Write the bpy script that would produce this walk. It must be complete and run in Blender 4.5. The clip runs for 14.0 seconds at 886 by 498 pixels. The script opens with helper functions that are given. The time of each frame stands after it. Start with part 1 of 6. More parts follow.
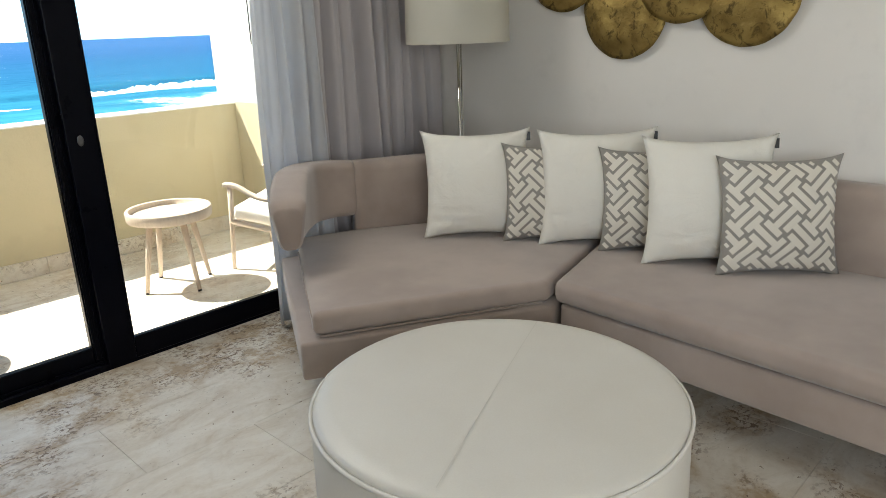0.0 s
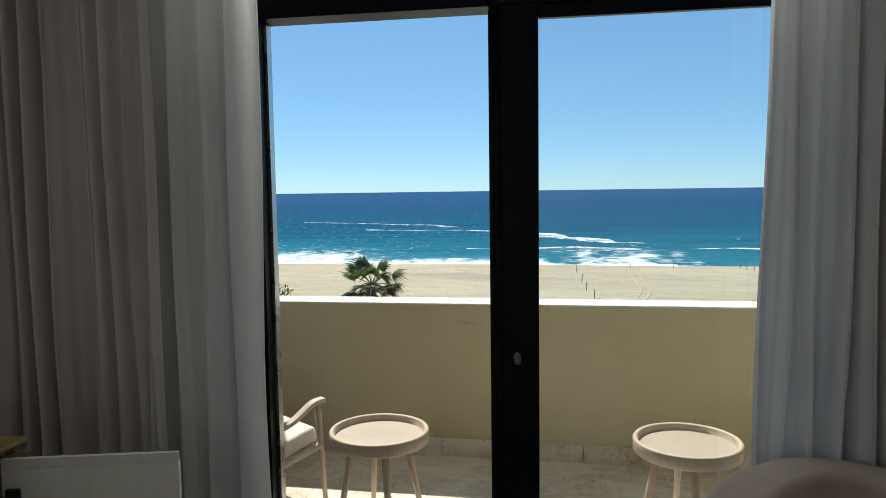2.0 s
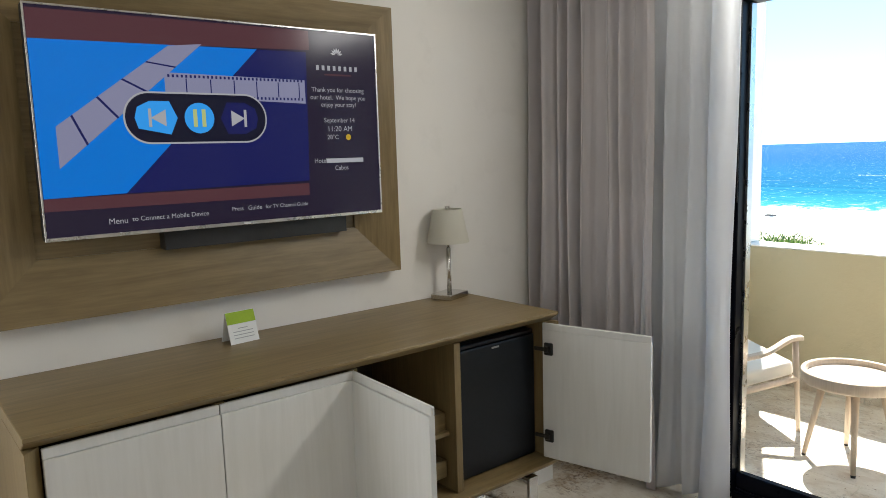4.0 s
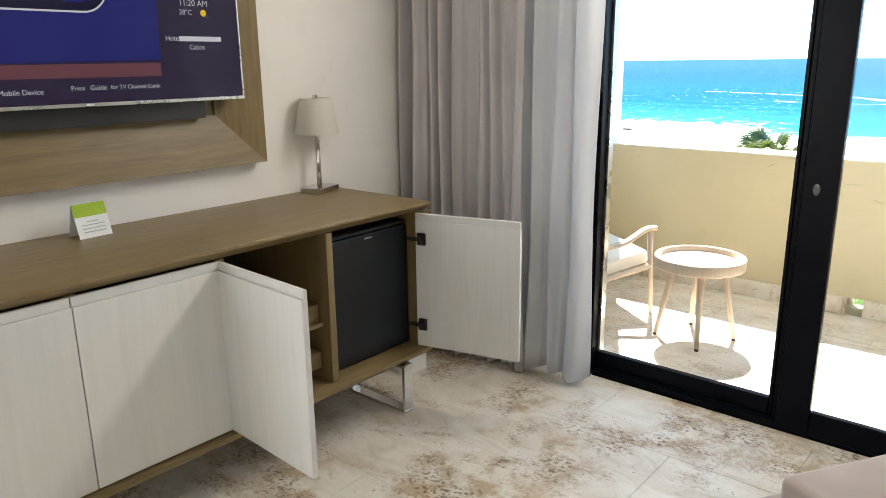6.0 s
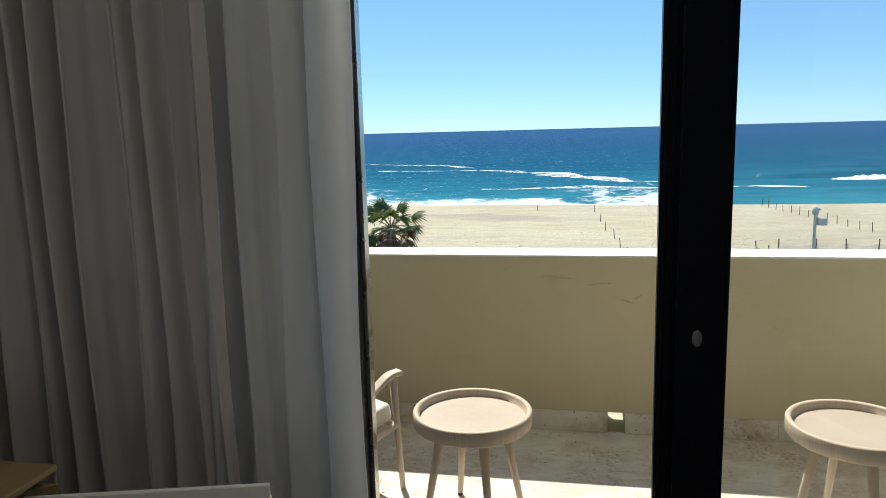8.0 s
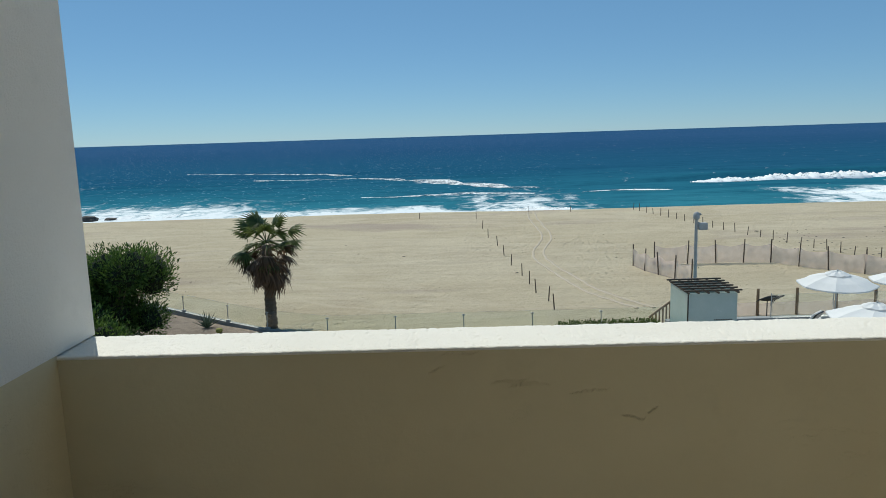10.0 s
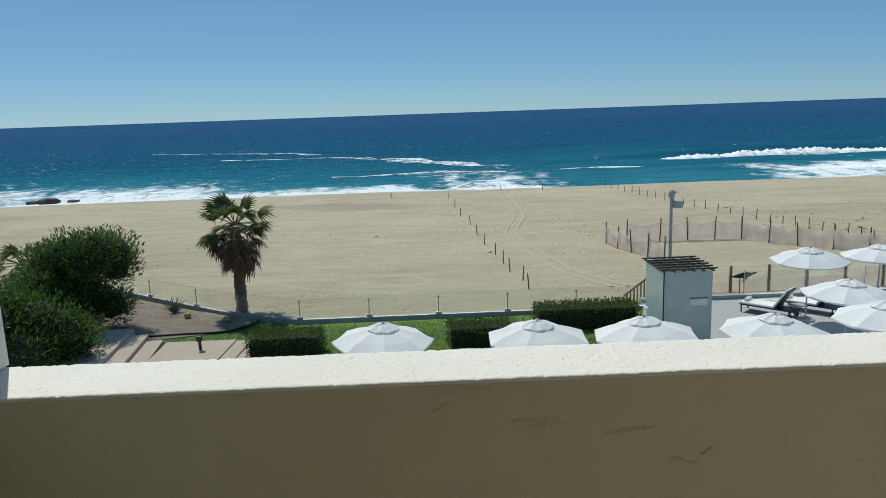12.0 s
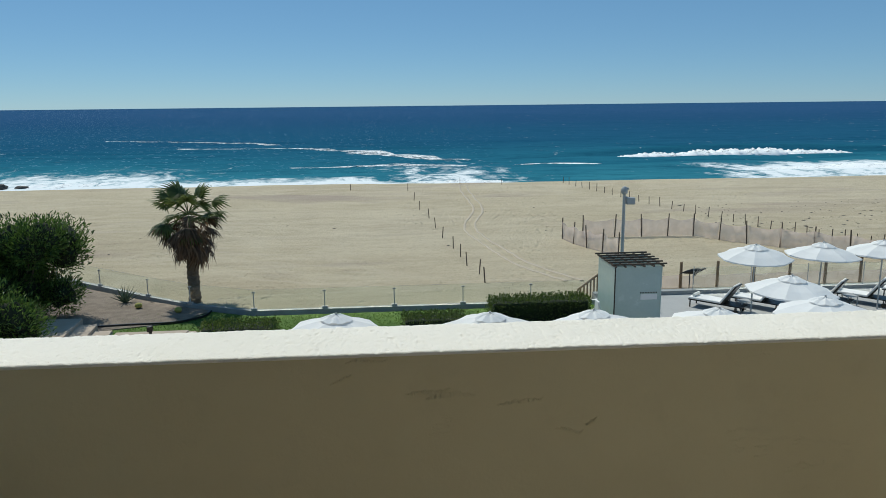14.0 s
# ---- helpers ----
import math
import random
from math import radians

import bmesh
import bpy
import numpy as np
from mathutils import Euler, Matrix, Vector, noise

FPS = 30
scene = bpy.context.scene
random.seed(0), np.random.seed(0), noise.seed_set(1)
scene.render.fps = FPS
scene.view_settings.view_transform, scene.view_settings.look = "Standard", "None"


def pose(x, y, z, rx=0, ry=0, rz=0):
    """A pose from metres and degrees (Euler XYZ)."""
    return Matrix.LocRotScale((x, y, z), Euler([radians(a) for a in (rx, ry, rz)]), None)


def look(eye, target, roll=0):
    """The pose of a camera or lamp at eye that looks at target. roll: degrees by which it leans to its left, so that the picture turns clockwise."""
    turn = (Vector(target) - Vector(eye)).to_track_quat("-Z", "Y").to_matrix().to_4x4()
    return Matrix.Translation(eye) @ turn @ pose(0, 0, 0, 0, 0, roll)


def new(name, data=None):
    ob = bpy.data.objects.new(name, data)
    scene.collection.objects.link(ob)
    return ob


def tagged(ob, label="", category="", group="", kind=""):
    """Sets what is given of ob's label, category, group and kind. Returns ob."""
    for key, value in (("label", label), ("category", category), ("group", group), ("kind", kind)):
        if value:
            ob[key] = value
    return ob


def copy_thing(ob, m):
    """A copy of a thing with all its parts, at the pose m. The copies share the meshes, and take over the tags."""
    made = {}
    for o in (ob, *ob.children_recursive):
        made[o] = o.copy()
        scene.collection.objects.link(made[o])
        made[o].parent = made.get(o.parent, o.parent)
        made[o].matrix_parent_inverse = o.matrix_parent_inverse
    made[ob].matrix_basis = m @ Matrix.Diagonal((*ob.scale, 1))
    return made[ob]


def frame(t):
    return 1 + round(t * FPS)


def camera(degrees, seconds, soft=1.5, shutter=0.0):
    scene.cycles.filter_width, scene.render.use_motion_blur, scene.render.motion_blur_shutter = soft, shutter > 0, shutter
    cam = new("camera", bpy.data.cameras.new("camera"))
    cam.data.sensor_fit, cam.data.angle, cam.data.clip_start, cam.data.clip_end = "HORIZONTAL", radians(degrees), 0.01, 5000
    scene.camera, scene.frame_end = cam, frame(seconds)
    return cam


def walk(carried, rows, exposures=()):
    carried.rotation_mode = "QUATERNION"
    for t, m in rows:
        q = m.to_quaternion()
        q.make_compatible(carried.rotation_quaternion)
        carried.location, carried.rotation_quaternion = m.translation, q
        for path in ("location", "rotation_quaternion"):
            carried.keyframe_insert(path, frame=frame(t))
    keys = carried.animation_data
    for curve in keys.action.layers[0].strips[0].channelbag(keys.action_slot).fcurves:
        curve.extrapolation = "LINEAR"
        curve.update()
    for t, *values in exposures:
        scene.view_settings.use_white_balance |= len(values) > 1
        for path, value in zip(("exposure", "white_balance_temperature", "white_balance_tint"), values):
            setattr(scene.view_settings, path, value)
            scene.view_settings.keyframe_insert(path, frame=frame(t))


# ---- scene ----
# ---------------------------------------------------------------- camera
cam = camera(63.5, 14.0, soft=0.6)
PATH = [
    (0, (0.545, 0.303, 1.384), (1.91, 1.637, 0.787), -2.1),
    (0.5, (0.896, 0.543, 1.457), (1.936, 2.18, 0.966), -1.8),
    (1, (1.223, 0.772, 1.51), (1.968, 2.595, 1.157), -0.3),
    (1.5, (1.472, 0.935, 1.533), (1.725, 2.907, 1.32), -0.2),
    (2, (1.76, 0.957, 1.562), (1.422, 2.922, 1.398), -0.8),
    (2.5, (1.963, 0.785, 1.512), (1.174, 2.609, 1.293), -1.2),
    (2.7, (2.038, 0.732, 1.536), (1.09, 2.475, 1.287), -1.3),
    (3, (2.12, 0.662, 1.534), (0.964, 2.275, 1.285), -1.1),
    (3.5, (2.216, 0.533, 1.549), (0.776, 1.903, 1.323), -1.1),
    (3.7, (2.266, 0.474, 1.581), (0.734, 1.74, 1.354), -1.2),
    (5.8, (2.285, 0.389, 1.461), (0.888, 1.724, 0.944), -1.7),
    (6, (2.247, 0.459, 1.468), (0.988, 1.928, 0.961), -0.7),
    (6.5, (2.111, 0.678, 1.477), (1.157, 2.377, 1.027), 0.1),
    (7, (1.83, 0.902, 1.469), (1.088, 2.709, 1.042), -1.2),
    (7.5, (1.503, 1.15, 1.503), (0.957, 3.037, 1.131), -1.6),
    (8, (1.305, 1.503, 1.528), (0.933, 3.441, 1.201), -1.5),
    (8.5, (1.2, 1.879, 1.537), (0.999, 3.846, 1.234), -1.5),
    (10.8, (1.005, 3.354, 1.515), (0.968, 5.324, 1.171), -1.8),
    (11, (1.001, 3.391, 1.517), (0.937, 5.358, 1.16), -2.0),
    (11.5, (0.961, 3.452, 1.517), (0.923, 5.416, 1.142), -2.3),
    (12, (0.95, 3.446, 1.521), (0.984, 5.41, 1.144), -2.0),
    (12.5, (0.963, 3.43, 1.527), (1.077, 5.39, 1.146), -1.7),
    (13, (0.907, 3.416, 1.529), (1.096, 5.37, 1.145), -1.3),
    (13.5, (0.962, 3.412, 1.535), (1.215, 5.357, 1.142), -1.2),
    (14, (1.09, 3.338, 1.507), (1.234, 5.293, 1.11), -0.6),
]
EXPOSURES = [(0, 1.75, 6700, 6), (0.5, 1.4, 6150, 3), (1, 0.6, 6250, 5), (1.5, 0.2, 6750, 3), (2, 0.2, 6750, 3), (2.5, 0.15, 6700, 3), (3, 0.3, 6600, 3), (3.5, 1.3, 6500, 5), (5.8, 2.4, 6750, 8), (6.2, 2.2, 6700, 7),
             (6.6, 1.55, 6450, 5), (7, 0.88, 6200, 3), (7.4, 0.55, 6250, 3), (8, 0.42, 6650, 4), (8.5, 0.15, 6700, 3), (10.8, -0.5, 6450, 2), (14, -0.5, 6450, 2)]
walk(cam, [(t, look(e, g, r)) for t, e, g, r in PATH], EXPOSURES)

# ---------------------------------------------------------------- world and sun
SUN = Vector((-0.34, 0.625, 1.0)).normalized()
world = bpy.data.worlds.new("sky")
scene.world = world
world.use_nodes = True
wn = world.node_tree
sky = wn.nodes.new("ShaderNodeTexSky")
sky.sky_type, sky.sun_disc = "NISHITA", False
sky.sun_elevation, sky.sun_rotation = radians(54.6), radians(-28.5)
sky.altitude, sky.air_density, sky.dust_density, sky.ozone_density = 0, 0.65, 0.0, 3.0
haze = wn.nodes.new("ShaderNodeMix")
haze.data_type, haze.blend_type = "RGBA", "MULTIPLY"
haze.inputs[0].default_value, haze.inputs[7].default_value = 1.0, (0.83, 0.95, 1.0, 1)
wn.links.new(sky.outputs[0], haze.inputs[6])
even = wn.nodes.new("ShaderNodeMix")
even.data_type = "RGBA"
even.inputs[0].default_value, even.inputs[7].default_value = 0.44, (2.1, 4.8, 8.5, 1)
wn.links.new(haze.outputs[2], even.inputs[6])
wn.links.new(even.outputs[2], wn.nodes["Background"].inputs[0])
wn.nodes["Background"].inputs[1].default_value = 0.104
sun = new("sun", bpy.data.lights.new("sun", "SUN"))
sun.data.energy, sun.data.angle, sun.data.color = 4.6, radians(0.55), (1.0, 0.95, 0.88)
sun.matrix_world = look(SUN * 50, (0, 0, 0))


# added fill lamps: one in an invented rear opening, one indoors above the door
for name, eye, target, w, h, watts in (("window_light", (-0.33, -1.40, 1.45), (2.4, -0.4, 1.2), 1.7, 1.5, 12.5), ("door_light", (1.59, 3.30, 2.50), (1.59, 1.2, 1.2), 1.75, 0.2, 7.5)):
    lamp = new(name, bpy.data.lights.new(name, "AREA"))
    lamp.data.shape, lamp.data.size, lamp.data.size_y, lamp.data.energy = "RECTANGLE", w, h, watts
    lamp.data.color = (1.0, 0.98, 0.95)
    lamp.matrix_world = look(eye, target)


# ---------------------------------------------------------------- materials
class Mat:
    """A small node-material builder."""

    def __init__(self, name, rough=0.6, metal=0.0, spec=0.5):
        self.m = bpy.data.materials.new(name)
        self.m.use_nodes = True
        self.t = self.m.node_tree
        self.b = self.t.nodes["Principled BSDF"]
        self.b.inputs["Roughness"].default_value = rough
        self.b.inputs["Metallic"].default_value = metal
        self.b.inputs["Specular IOR Level"].default_value = spec
        self.co = None

    def node(self, kind, **sockets):
        n = self.t.nodes.new("ShaderNode" + kind)
        for k, v in sockets.items():
            self.put(n.inputs[k], v)
        return n

    def put(self, sock, v):
        if isinstance(v, bpy.types.NodeSocket):
            self.t.links.new(v, sock)
        else:
            sock.default_value = v

    def coords(self, scale=(1, 1, 1), generated=False):
        if self.co is None:
            self.co = self.t.nodes.new("ShaderNodeNewGeometry").outputs["Position"]
        mp = self.t.nodes.new("ShaderNodeMapping")
        self.t.links.new(self.co, mp.inputs[0])
        mp.inputs["Scale"].default_value = scale
        return mp.outputs[0]

    def noise(self, scale, detail=4.0, rough=0.55, stretch=(1, 1, 1), distort=0.0):
        n = self.t.nodes.new("ShaderNodeTexNoise")
        self.t.links.new(self.coords(stretch), n.inputs["Vector"])
        n.inputs["Scale"].default_value, n.inputs["Detail"].default_value = scale, detail
        n.inputs["Roughness"].default_value, n.inputs["Distortion"].default_value = rough, distort
        return n.outputs["Fac"]

    def ramp(self, fac, stops):
        r = self.t.nodes.new("ShaderNodeValToRGB")
        self.t.links.new(fac, r.inputs[0])
        e = r.color_ramp.elements
        while len(e) < len(stops):
            e.new(0.5)
        for el, (p, c) in zip(e, stops):
            el.position = p
            el.color = (*c, 1) if len(c) == 3 else c
        return r.outputs[0]

    def level(self, fac, lo, hi):
        r = self.t.nodes.new("ShaderNodeMapRange")
        self.t.links.new(fac, r.inputs[0])
        r.inputs[1].default_value, r.inputs[2].default_value = lo, hi
        return r.outputs[0]

    def mix(self, fac, a, b, mode="MIX"):
        n = self.t.nodes.new("ShaderNodeMix")
        n.data_type, n.blend_type = "RGBA", mode
        self.put(n.inputs[0], fac)
        for i, v in ((6, a), (7, b)):
            self.put(n.inputs[i], v if isinstance(v, bpy.types.NodeSocket) else ((*v, 1) if len(v) == 3 else v))
        return n.outputs[2]

    def math(self, op, a, b=0.0):
        n = self.t.nodes.new("ShaderNodeMath")
        n.operation = op
        self.put(n.inputs[0], a)
        self.put(n.inputs[1], b)
        return n.outputs[0]

    def rand(self, lo, hi):
        return self.level2(self.t.nodes.new("ShaderNodeObjectInfo").outputs["Random"], lo, hi)

    def island(self, lo, hi):
        return self.level2(self.t.nodes.new("ShaderNodeNewGeometry").outputs["Random Per Island"], lo, hi)

    def level2(self, fac, lo, hi):
        r = self.t.nodes.new("ShaderNodeMapRange")
        self.t.links.new(fac, r.inputs[0])
        r.inputs[3].default_value, r.inputs[4].default_value = lo, hi
        return r.outputs[0]

    def tint(self, col, fac):
        n = self.t.nodes.new("ShaderNodeHueSaturation")
        self.put(n.inputs["Color"], col if isinstance(col, bpy.types.NodeSocket) else (*col, 1))
        self.put(n.inputs["Value"], fac)
        return n.outputs[0]

    def color(self, c):
        self.put(self.b.inputs["Base Color"], c if isinstance(c, bpy.types.NodeSocket) else (*c, 1))
        return self

    def rough(self, r):
        self.put(self.b.inputs["Roughness"], r)
        return self

    def bump(self, h, strength=0.3, dist=0.01):
        n = self.t.nodes.new("ShaderNodeBump")
        self.t.links.new(h, n.inputs["Height"])
        n.inputs["Strength"].default_value, n.inputs["Distance"].default_value = strength, dist
        self.t.links.new(n.outputs[0], self.b.inputs["Normal"])
        return self


def varied(name, a, b, scale=6.0, rough=0.6, fine=60.0, bump=0.15, dist=0.003, metal=0.0, spec=0.5, stretch=(1, 1, 1)):
    """A plain material whose colour wanders between a and b, with fine relief."""
    m = Mat(name, rough, metal, spec)
    n1, n2 = m.noise(scale, 5, stretch=stretch), m.noise(fine, 4, stretch=stretch)
    m.color(m.mix(m.level(m.math("ADD", m.math("MULTIPLY", n1, 0.7), m.math("MULTIPLY", n2, 0.3)), 0.35, 0.65), a, b))
    m.rough(m.level2(n1, max(0.02, rough - 0.08), min(1, rough + 0.08)))
    return m.bump(n2, bump, dist).m


def stucco(name, a, b, grain=55.0, strength=0.5, cracks=0.0):
    m = Mat(name, 0.9, 0, 0.2)
    big, fine, patch = m.noise(1.3, 5), m.noise(grain, 5, 0.65), m.noise(7, 6, 0.6)
    col = m.mix(m.level(big, 0.35, 0.68), a, b)
    col = m.mix(m.math("MULTIPLY", m.level(patch, 0.56, 0.75), 0.25), col, [v * 0.8 for v in a])
    m.color(col)
    h = m.math("ADD", m.math("MULTIPLY", fine, 0.5), m.math("MULTIPLY", patch, 0.8))
    crack = m.math("SUBTRACT", 1.0, m.level(m.math("ABSOLUTE", m.math("SUBTRACT", m.noise(2.2, 7, 0.68, stretch=(0.55, 1, 1.7), distort=0.15), 0.5)), 0.0, 0.008))
    crack = m.math("MULTIPLY", crack, m.level(m.noise(2.3, 3), 0.56, 0.63))
    h = m.math("SUBTRACT", h, m.math("MULTIPLY", crack, cracks))
    return m.bump(h, strength, 0.006).m


def travertine(name, vary=0.03, brown_share=1.0):
    """Pale stone with clusters of brown pits and cloudy veins."""
    m = Mat(name, 0.42, 0, 0.45)
    # below 1: fewer brown patches and a 12% lighter stone
    pale = 1.12 if brown_share < 1 else 1.0
    cloud, vein = m.noise(1.5, 6, 0.6, distort=0.5), m.noise(4.0, 6, 0.65, stretch=(1, 1.8, 1), distort=0.9)
    pits, fine = m.noise(44, 4, 0.66, stretch=(1, 1.25, 1), distort=0.3), m.noise(130, 3)
    col = m.ramp(vein, [(0.28, (0.50, 0.41, 0.31)), (0.42, (0.62, 0.56, 0.47)), (0.56, (0.69, 0.645, 0.565)), (0.75, (0.74, 0.71, 0.64))])
    zone = m.math("MULTIPLY", m.math("MULTIPLY", m.level(cloud, 0.455, 0.57), m.level(m.noise(5, 4, 0.6), 0.42, 0.56)), brown_share)
    pit = m.math("MULTIPLY", m.level(pits, 0.52, 0.56), m.math("ADD", m.math("MULTIPLY", zone, 0.95), 0.05))
    few = m.level(m.noise(46, 3, 0.6), 0.67, 0.70)
    pit = m.math("MAXIMUM", pit, few)
    brown = m.math("MULTIPLY", m.level(m.noise(7, 6, 0.72), 0.44, 0.56), m.level(cloud, 0.48, 0.56))
    col = m.mix(m.math("MULTIPLY", brown, 0.75 * brown_share), col, (0.37, 0.245, 0.115))
    col = m.mix(m.math("MULTIPLY", pit, 0.9), col, (0.17, 0.11, 0.065))
    col = m.tint(col, m.rand(pale * (1 - vary), pale * (1 + vary)))
    m.color(col)
    m.rough(m.level2(pits, 0.25, 0.62))
    return m.bump(m.math("SUBTRACT", m.math("MULTIPLY", fine, 0.15), pit), 0.6, 0.004).m


def wood(name, a, b, scale=3.0, axis=1, rough=0.45, bump=0.12):
    m = Mat(name, rough)
    st = [14.0, 14.0, 14.0]
    st[axis] = 1.0
    g1, g2 = m.noise(scale, 6, 0.6, stretch=st, distort=0.7), m.noise(scale * 4, 4, 0.6, stretch=st)
    col = m.mix(m.level(m.math("ADD", m.math("MULTIPLY", g1, 0.65), m.math("MULTIPLY", g2, 0.35)), 0.36, 0.64), a, b)
    m.color(m.tint(col, m.rand(0.95, 1.05)))
    return m.bump(g2, bump, 0.002).m


def fabric(name, a, b, weave=420.0, rough=0.9, sheen=0.3, bump=0.25, soft=2.5, crumple=0.0):
    m = Mat(name, rough, 0, 0.25)
    m.b.inputs["Sheen Weight"].default_value = sheen
    n, w = m.noise(soft, 4), m.noise(weave, 2)
    m.color(m.mix(m.level(m.math("ADD", m.math("MULTIPLY", n, 0.8), m.math("MULTIPLY", w, 0.2)), 0.38, 0.62), a, b))
    if crumple:
        fold = m.noise(7.0, 4, 0.55, stretch=(1, 1, 1.6), distort=0.8)
        return m.bump(m.math("ADD", m.math("MULTIPLY", fold, crumple), m.math("MULTIPLY", w, 0.02)), 0.5, 0.05).m
    return m.bump(w, bump, 0.001).m


def drape(name, a, b, through_it):
    """Cloth that lets light through."""
    m = Mat(name, 0.9)
    w = m.noise(500, 2)
    col = m.mix(m.level(m.noise(2.0, 3), 0.35, 0.65), a, b)
    d, tr, mx = m.node("BsdfDiffuse"), m.node("BsdfTranslucent"), m.node("MixShader")
    for n in (d, tr):
        m.put(n.inputs["Color"], col)
    bp = m.node("Bump", Strength=0.2, Distance=0.001)
    m.put(bp.inputs["Height"], w)
    m.put(d.inputs["Normal"], bp.outputs[0])
    mx.inputs[0].default_value = through_it
    m.t.links.new(d.outputs[0], mx.inputs[1])
    m.t.links.new(tr.outputs[0], mx.inputs[2])
    m.t.links.new(mx.outputs[0], m.t.nodes["Material Output"].inputs[0])
    return m.m


def glass(name, tint=(1, 1, 1), rough=0.0):
    m = Mat(name, rough)
    m.b.inputs["Transmission Weight"].default_value = 1.0
    m.b.inputs["IOR"].default_value = 1.45
    m.color(tint)
    return m.m


def netting(name, col):
    """Fine net: half of it is gaps."""
    m = Mat(name, 0.9)
    d, tr, tp, mx, mx2 = m.node("BsdfDiffuse"), m.node("BsdfTranslucent"), m.node("BsdfTransparent"), m.node("MixShader"), m.node("MixShader")
    c = m.mix(m.level(m.noise(3, 3), 0.4, 0.6), col, [v * 1.1 for v in col])
    m.put(d.inputs["Color"], c)
    m.put(tr.inputs["Color"], c)
    mx.inputs[0].default_value, mx2.inputs[0].default_value = 0.4, 0.58
    m.t.links.new(d.outputs[0], mx.inputs[1])
    m.t.links.new(tr.outputs[0], mx.inputs[2])
    m.t.links.new(mx.outputs[0], mx2.inputs[1])
    m.t.links.new(tp.outputs[0], mx2.inputs[2])
    m.t.links.new(mx2.outputs[0], m.t.nodes["Material Output"].inputs[0])
    return m.m


def leafy(name, a, b):
    m = Mat(name, 0.45, 0, 0.4)
    col = m.mix(m.island(0, 1), a, b)
    m.color(m.tint(col, m.level2(m.noise(1.5, 3), 0.7, 1.3)))
    tr, mx = m.node("BsdfTranslucent"), m.node("MixShader")
    m.put(tr.inputs["Color"], col)
    mx.inputs[0].default_value = 0.38
    m.t.links.new(m.b.outputs[0], mx.inputs[1])
    m.t.links.new(tr.outputs[0], mx.inputs[2])
    m.t.links.new(mx.outputs[0], m.t.nodes["Material Output"].inputs[0])
    return m.m


def screen_mat(name, col, power):
    m = Mat(name, 0.14, 0, 0.18)
    m.color((0.01, 0.01, 0.012))
    m.b.inputs["Emission Color"].default_value = (*col, 1)
    m.b.inputs["Emission Strength"].default_value = power * 0.28
    return m.m


def sand_mat():
    m = Mat("sand", 0.95, 0, 0.15)
    big, mid, fine, rip = m.noise(0.035, 6, 0.6), m.noise(0.5, 6, 0.7), m.noise(9, 5, 0.75), m.noise(0.28, 6, 0.68, stretch=(0.35, 1.6, 1), distort=1.2)
    col = m.ramp(big, [(0.3, (0.54, 0.45, 0.305)), (0.5, (0.615, 0.525, 0.37)), (0.7, (0.66, 0.57, 0.42))])
    col = m.mix(m.math("MULTIPLY", m.level(rip, 0.45, 0.7), 0.5), col, (0.45, 0.36, 0.245))
    col = m.mix(m.math("MULTIPLY", m.level(mid, 0.5, 0.75), 0.4), col, (0.40, 0.325, 0.225))
    speck = m.noise(5.0, 9, 0.85)
    col = m.mix(m.math("MULTIPLY", m.level(speck, 0.50, 0.62), 0.42), col, (0.30, 0.235, 0.155))
    contour = m.level(m.math("ABSOLUTE", m.math("SUBTRACT", m.noise(0.055, 4, 0.5, stretch=(0.55, 1.5, 1), distort=1.6), 0.5)), 0.035, 0.0)
    col = m.mix(m.math("MULTIPLY", contour, 0.35), col, (0.70, 0.61, 0.455))
    drift = m.level(m.noise(0.16, 7, 0.7, stretch=(0.5, 1.7, 1), distort=1.0), 0.56, 0.70)
    col = m.mix(m.math("MULTIPLY", drift, 0.45), col, (0.42, 0.335, 0.245))
    damp = m.level(m.noise(0.06, 5, 0.6, stretch=(0.6, 1.6, 1), distort=0.8), 0.55, 0.68)
    col = m.mix(m.math("MULTIPLY", damp, 0.7), col, (0.41, 0.325, 0.27))
    m.color(col)
    vor = m.t.nodes.new("ShaderNodeTexVoronoi")
    m.t.links.new(m.coords((1, 0.7, 0)), vor.inputs["Vector"])
    vor.inputs["Scale"].default_value = 1.7
    print_ = m.math("MULTIPLY", m.level(vor.outputs["Distance"], 0.30, 0.12), m.level(m.noise(0.12, 4, 0.6), 0.44, 0.60))
    h = m.math("ADD", m.math("MULTIPLY", mid, 0.8), m.math("ADD", m.math("MULTIPLY", fine, 0.4), m.math("MULTIPLY", rip, 0.6)))
    h = m.math("ADD", h, m.math("MULTIPLY", m.noise(2.2, 6, 0.8), 0.8))
    h = m.math("SUBTRACT", h, m.math("MULTIPLY", print_, 0.6))
    return m.bump(h, 1.0, 0.2).m


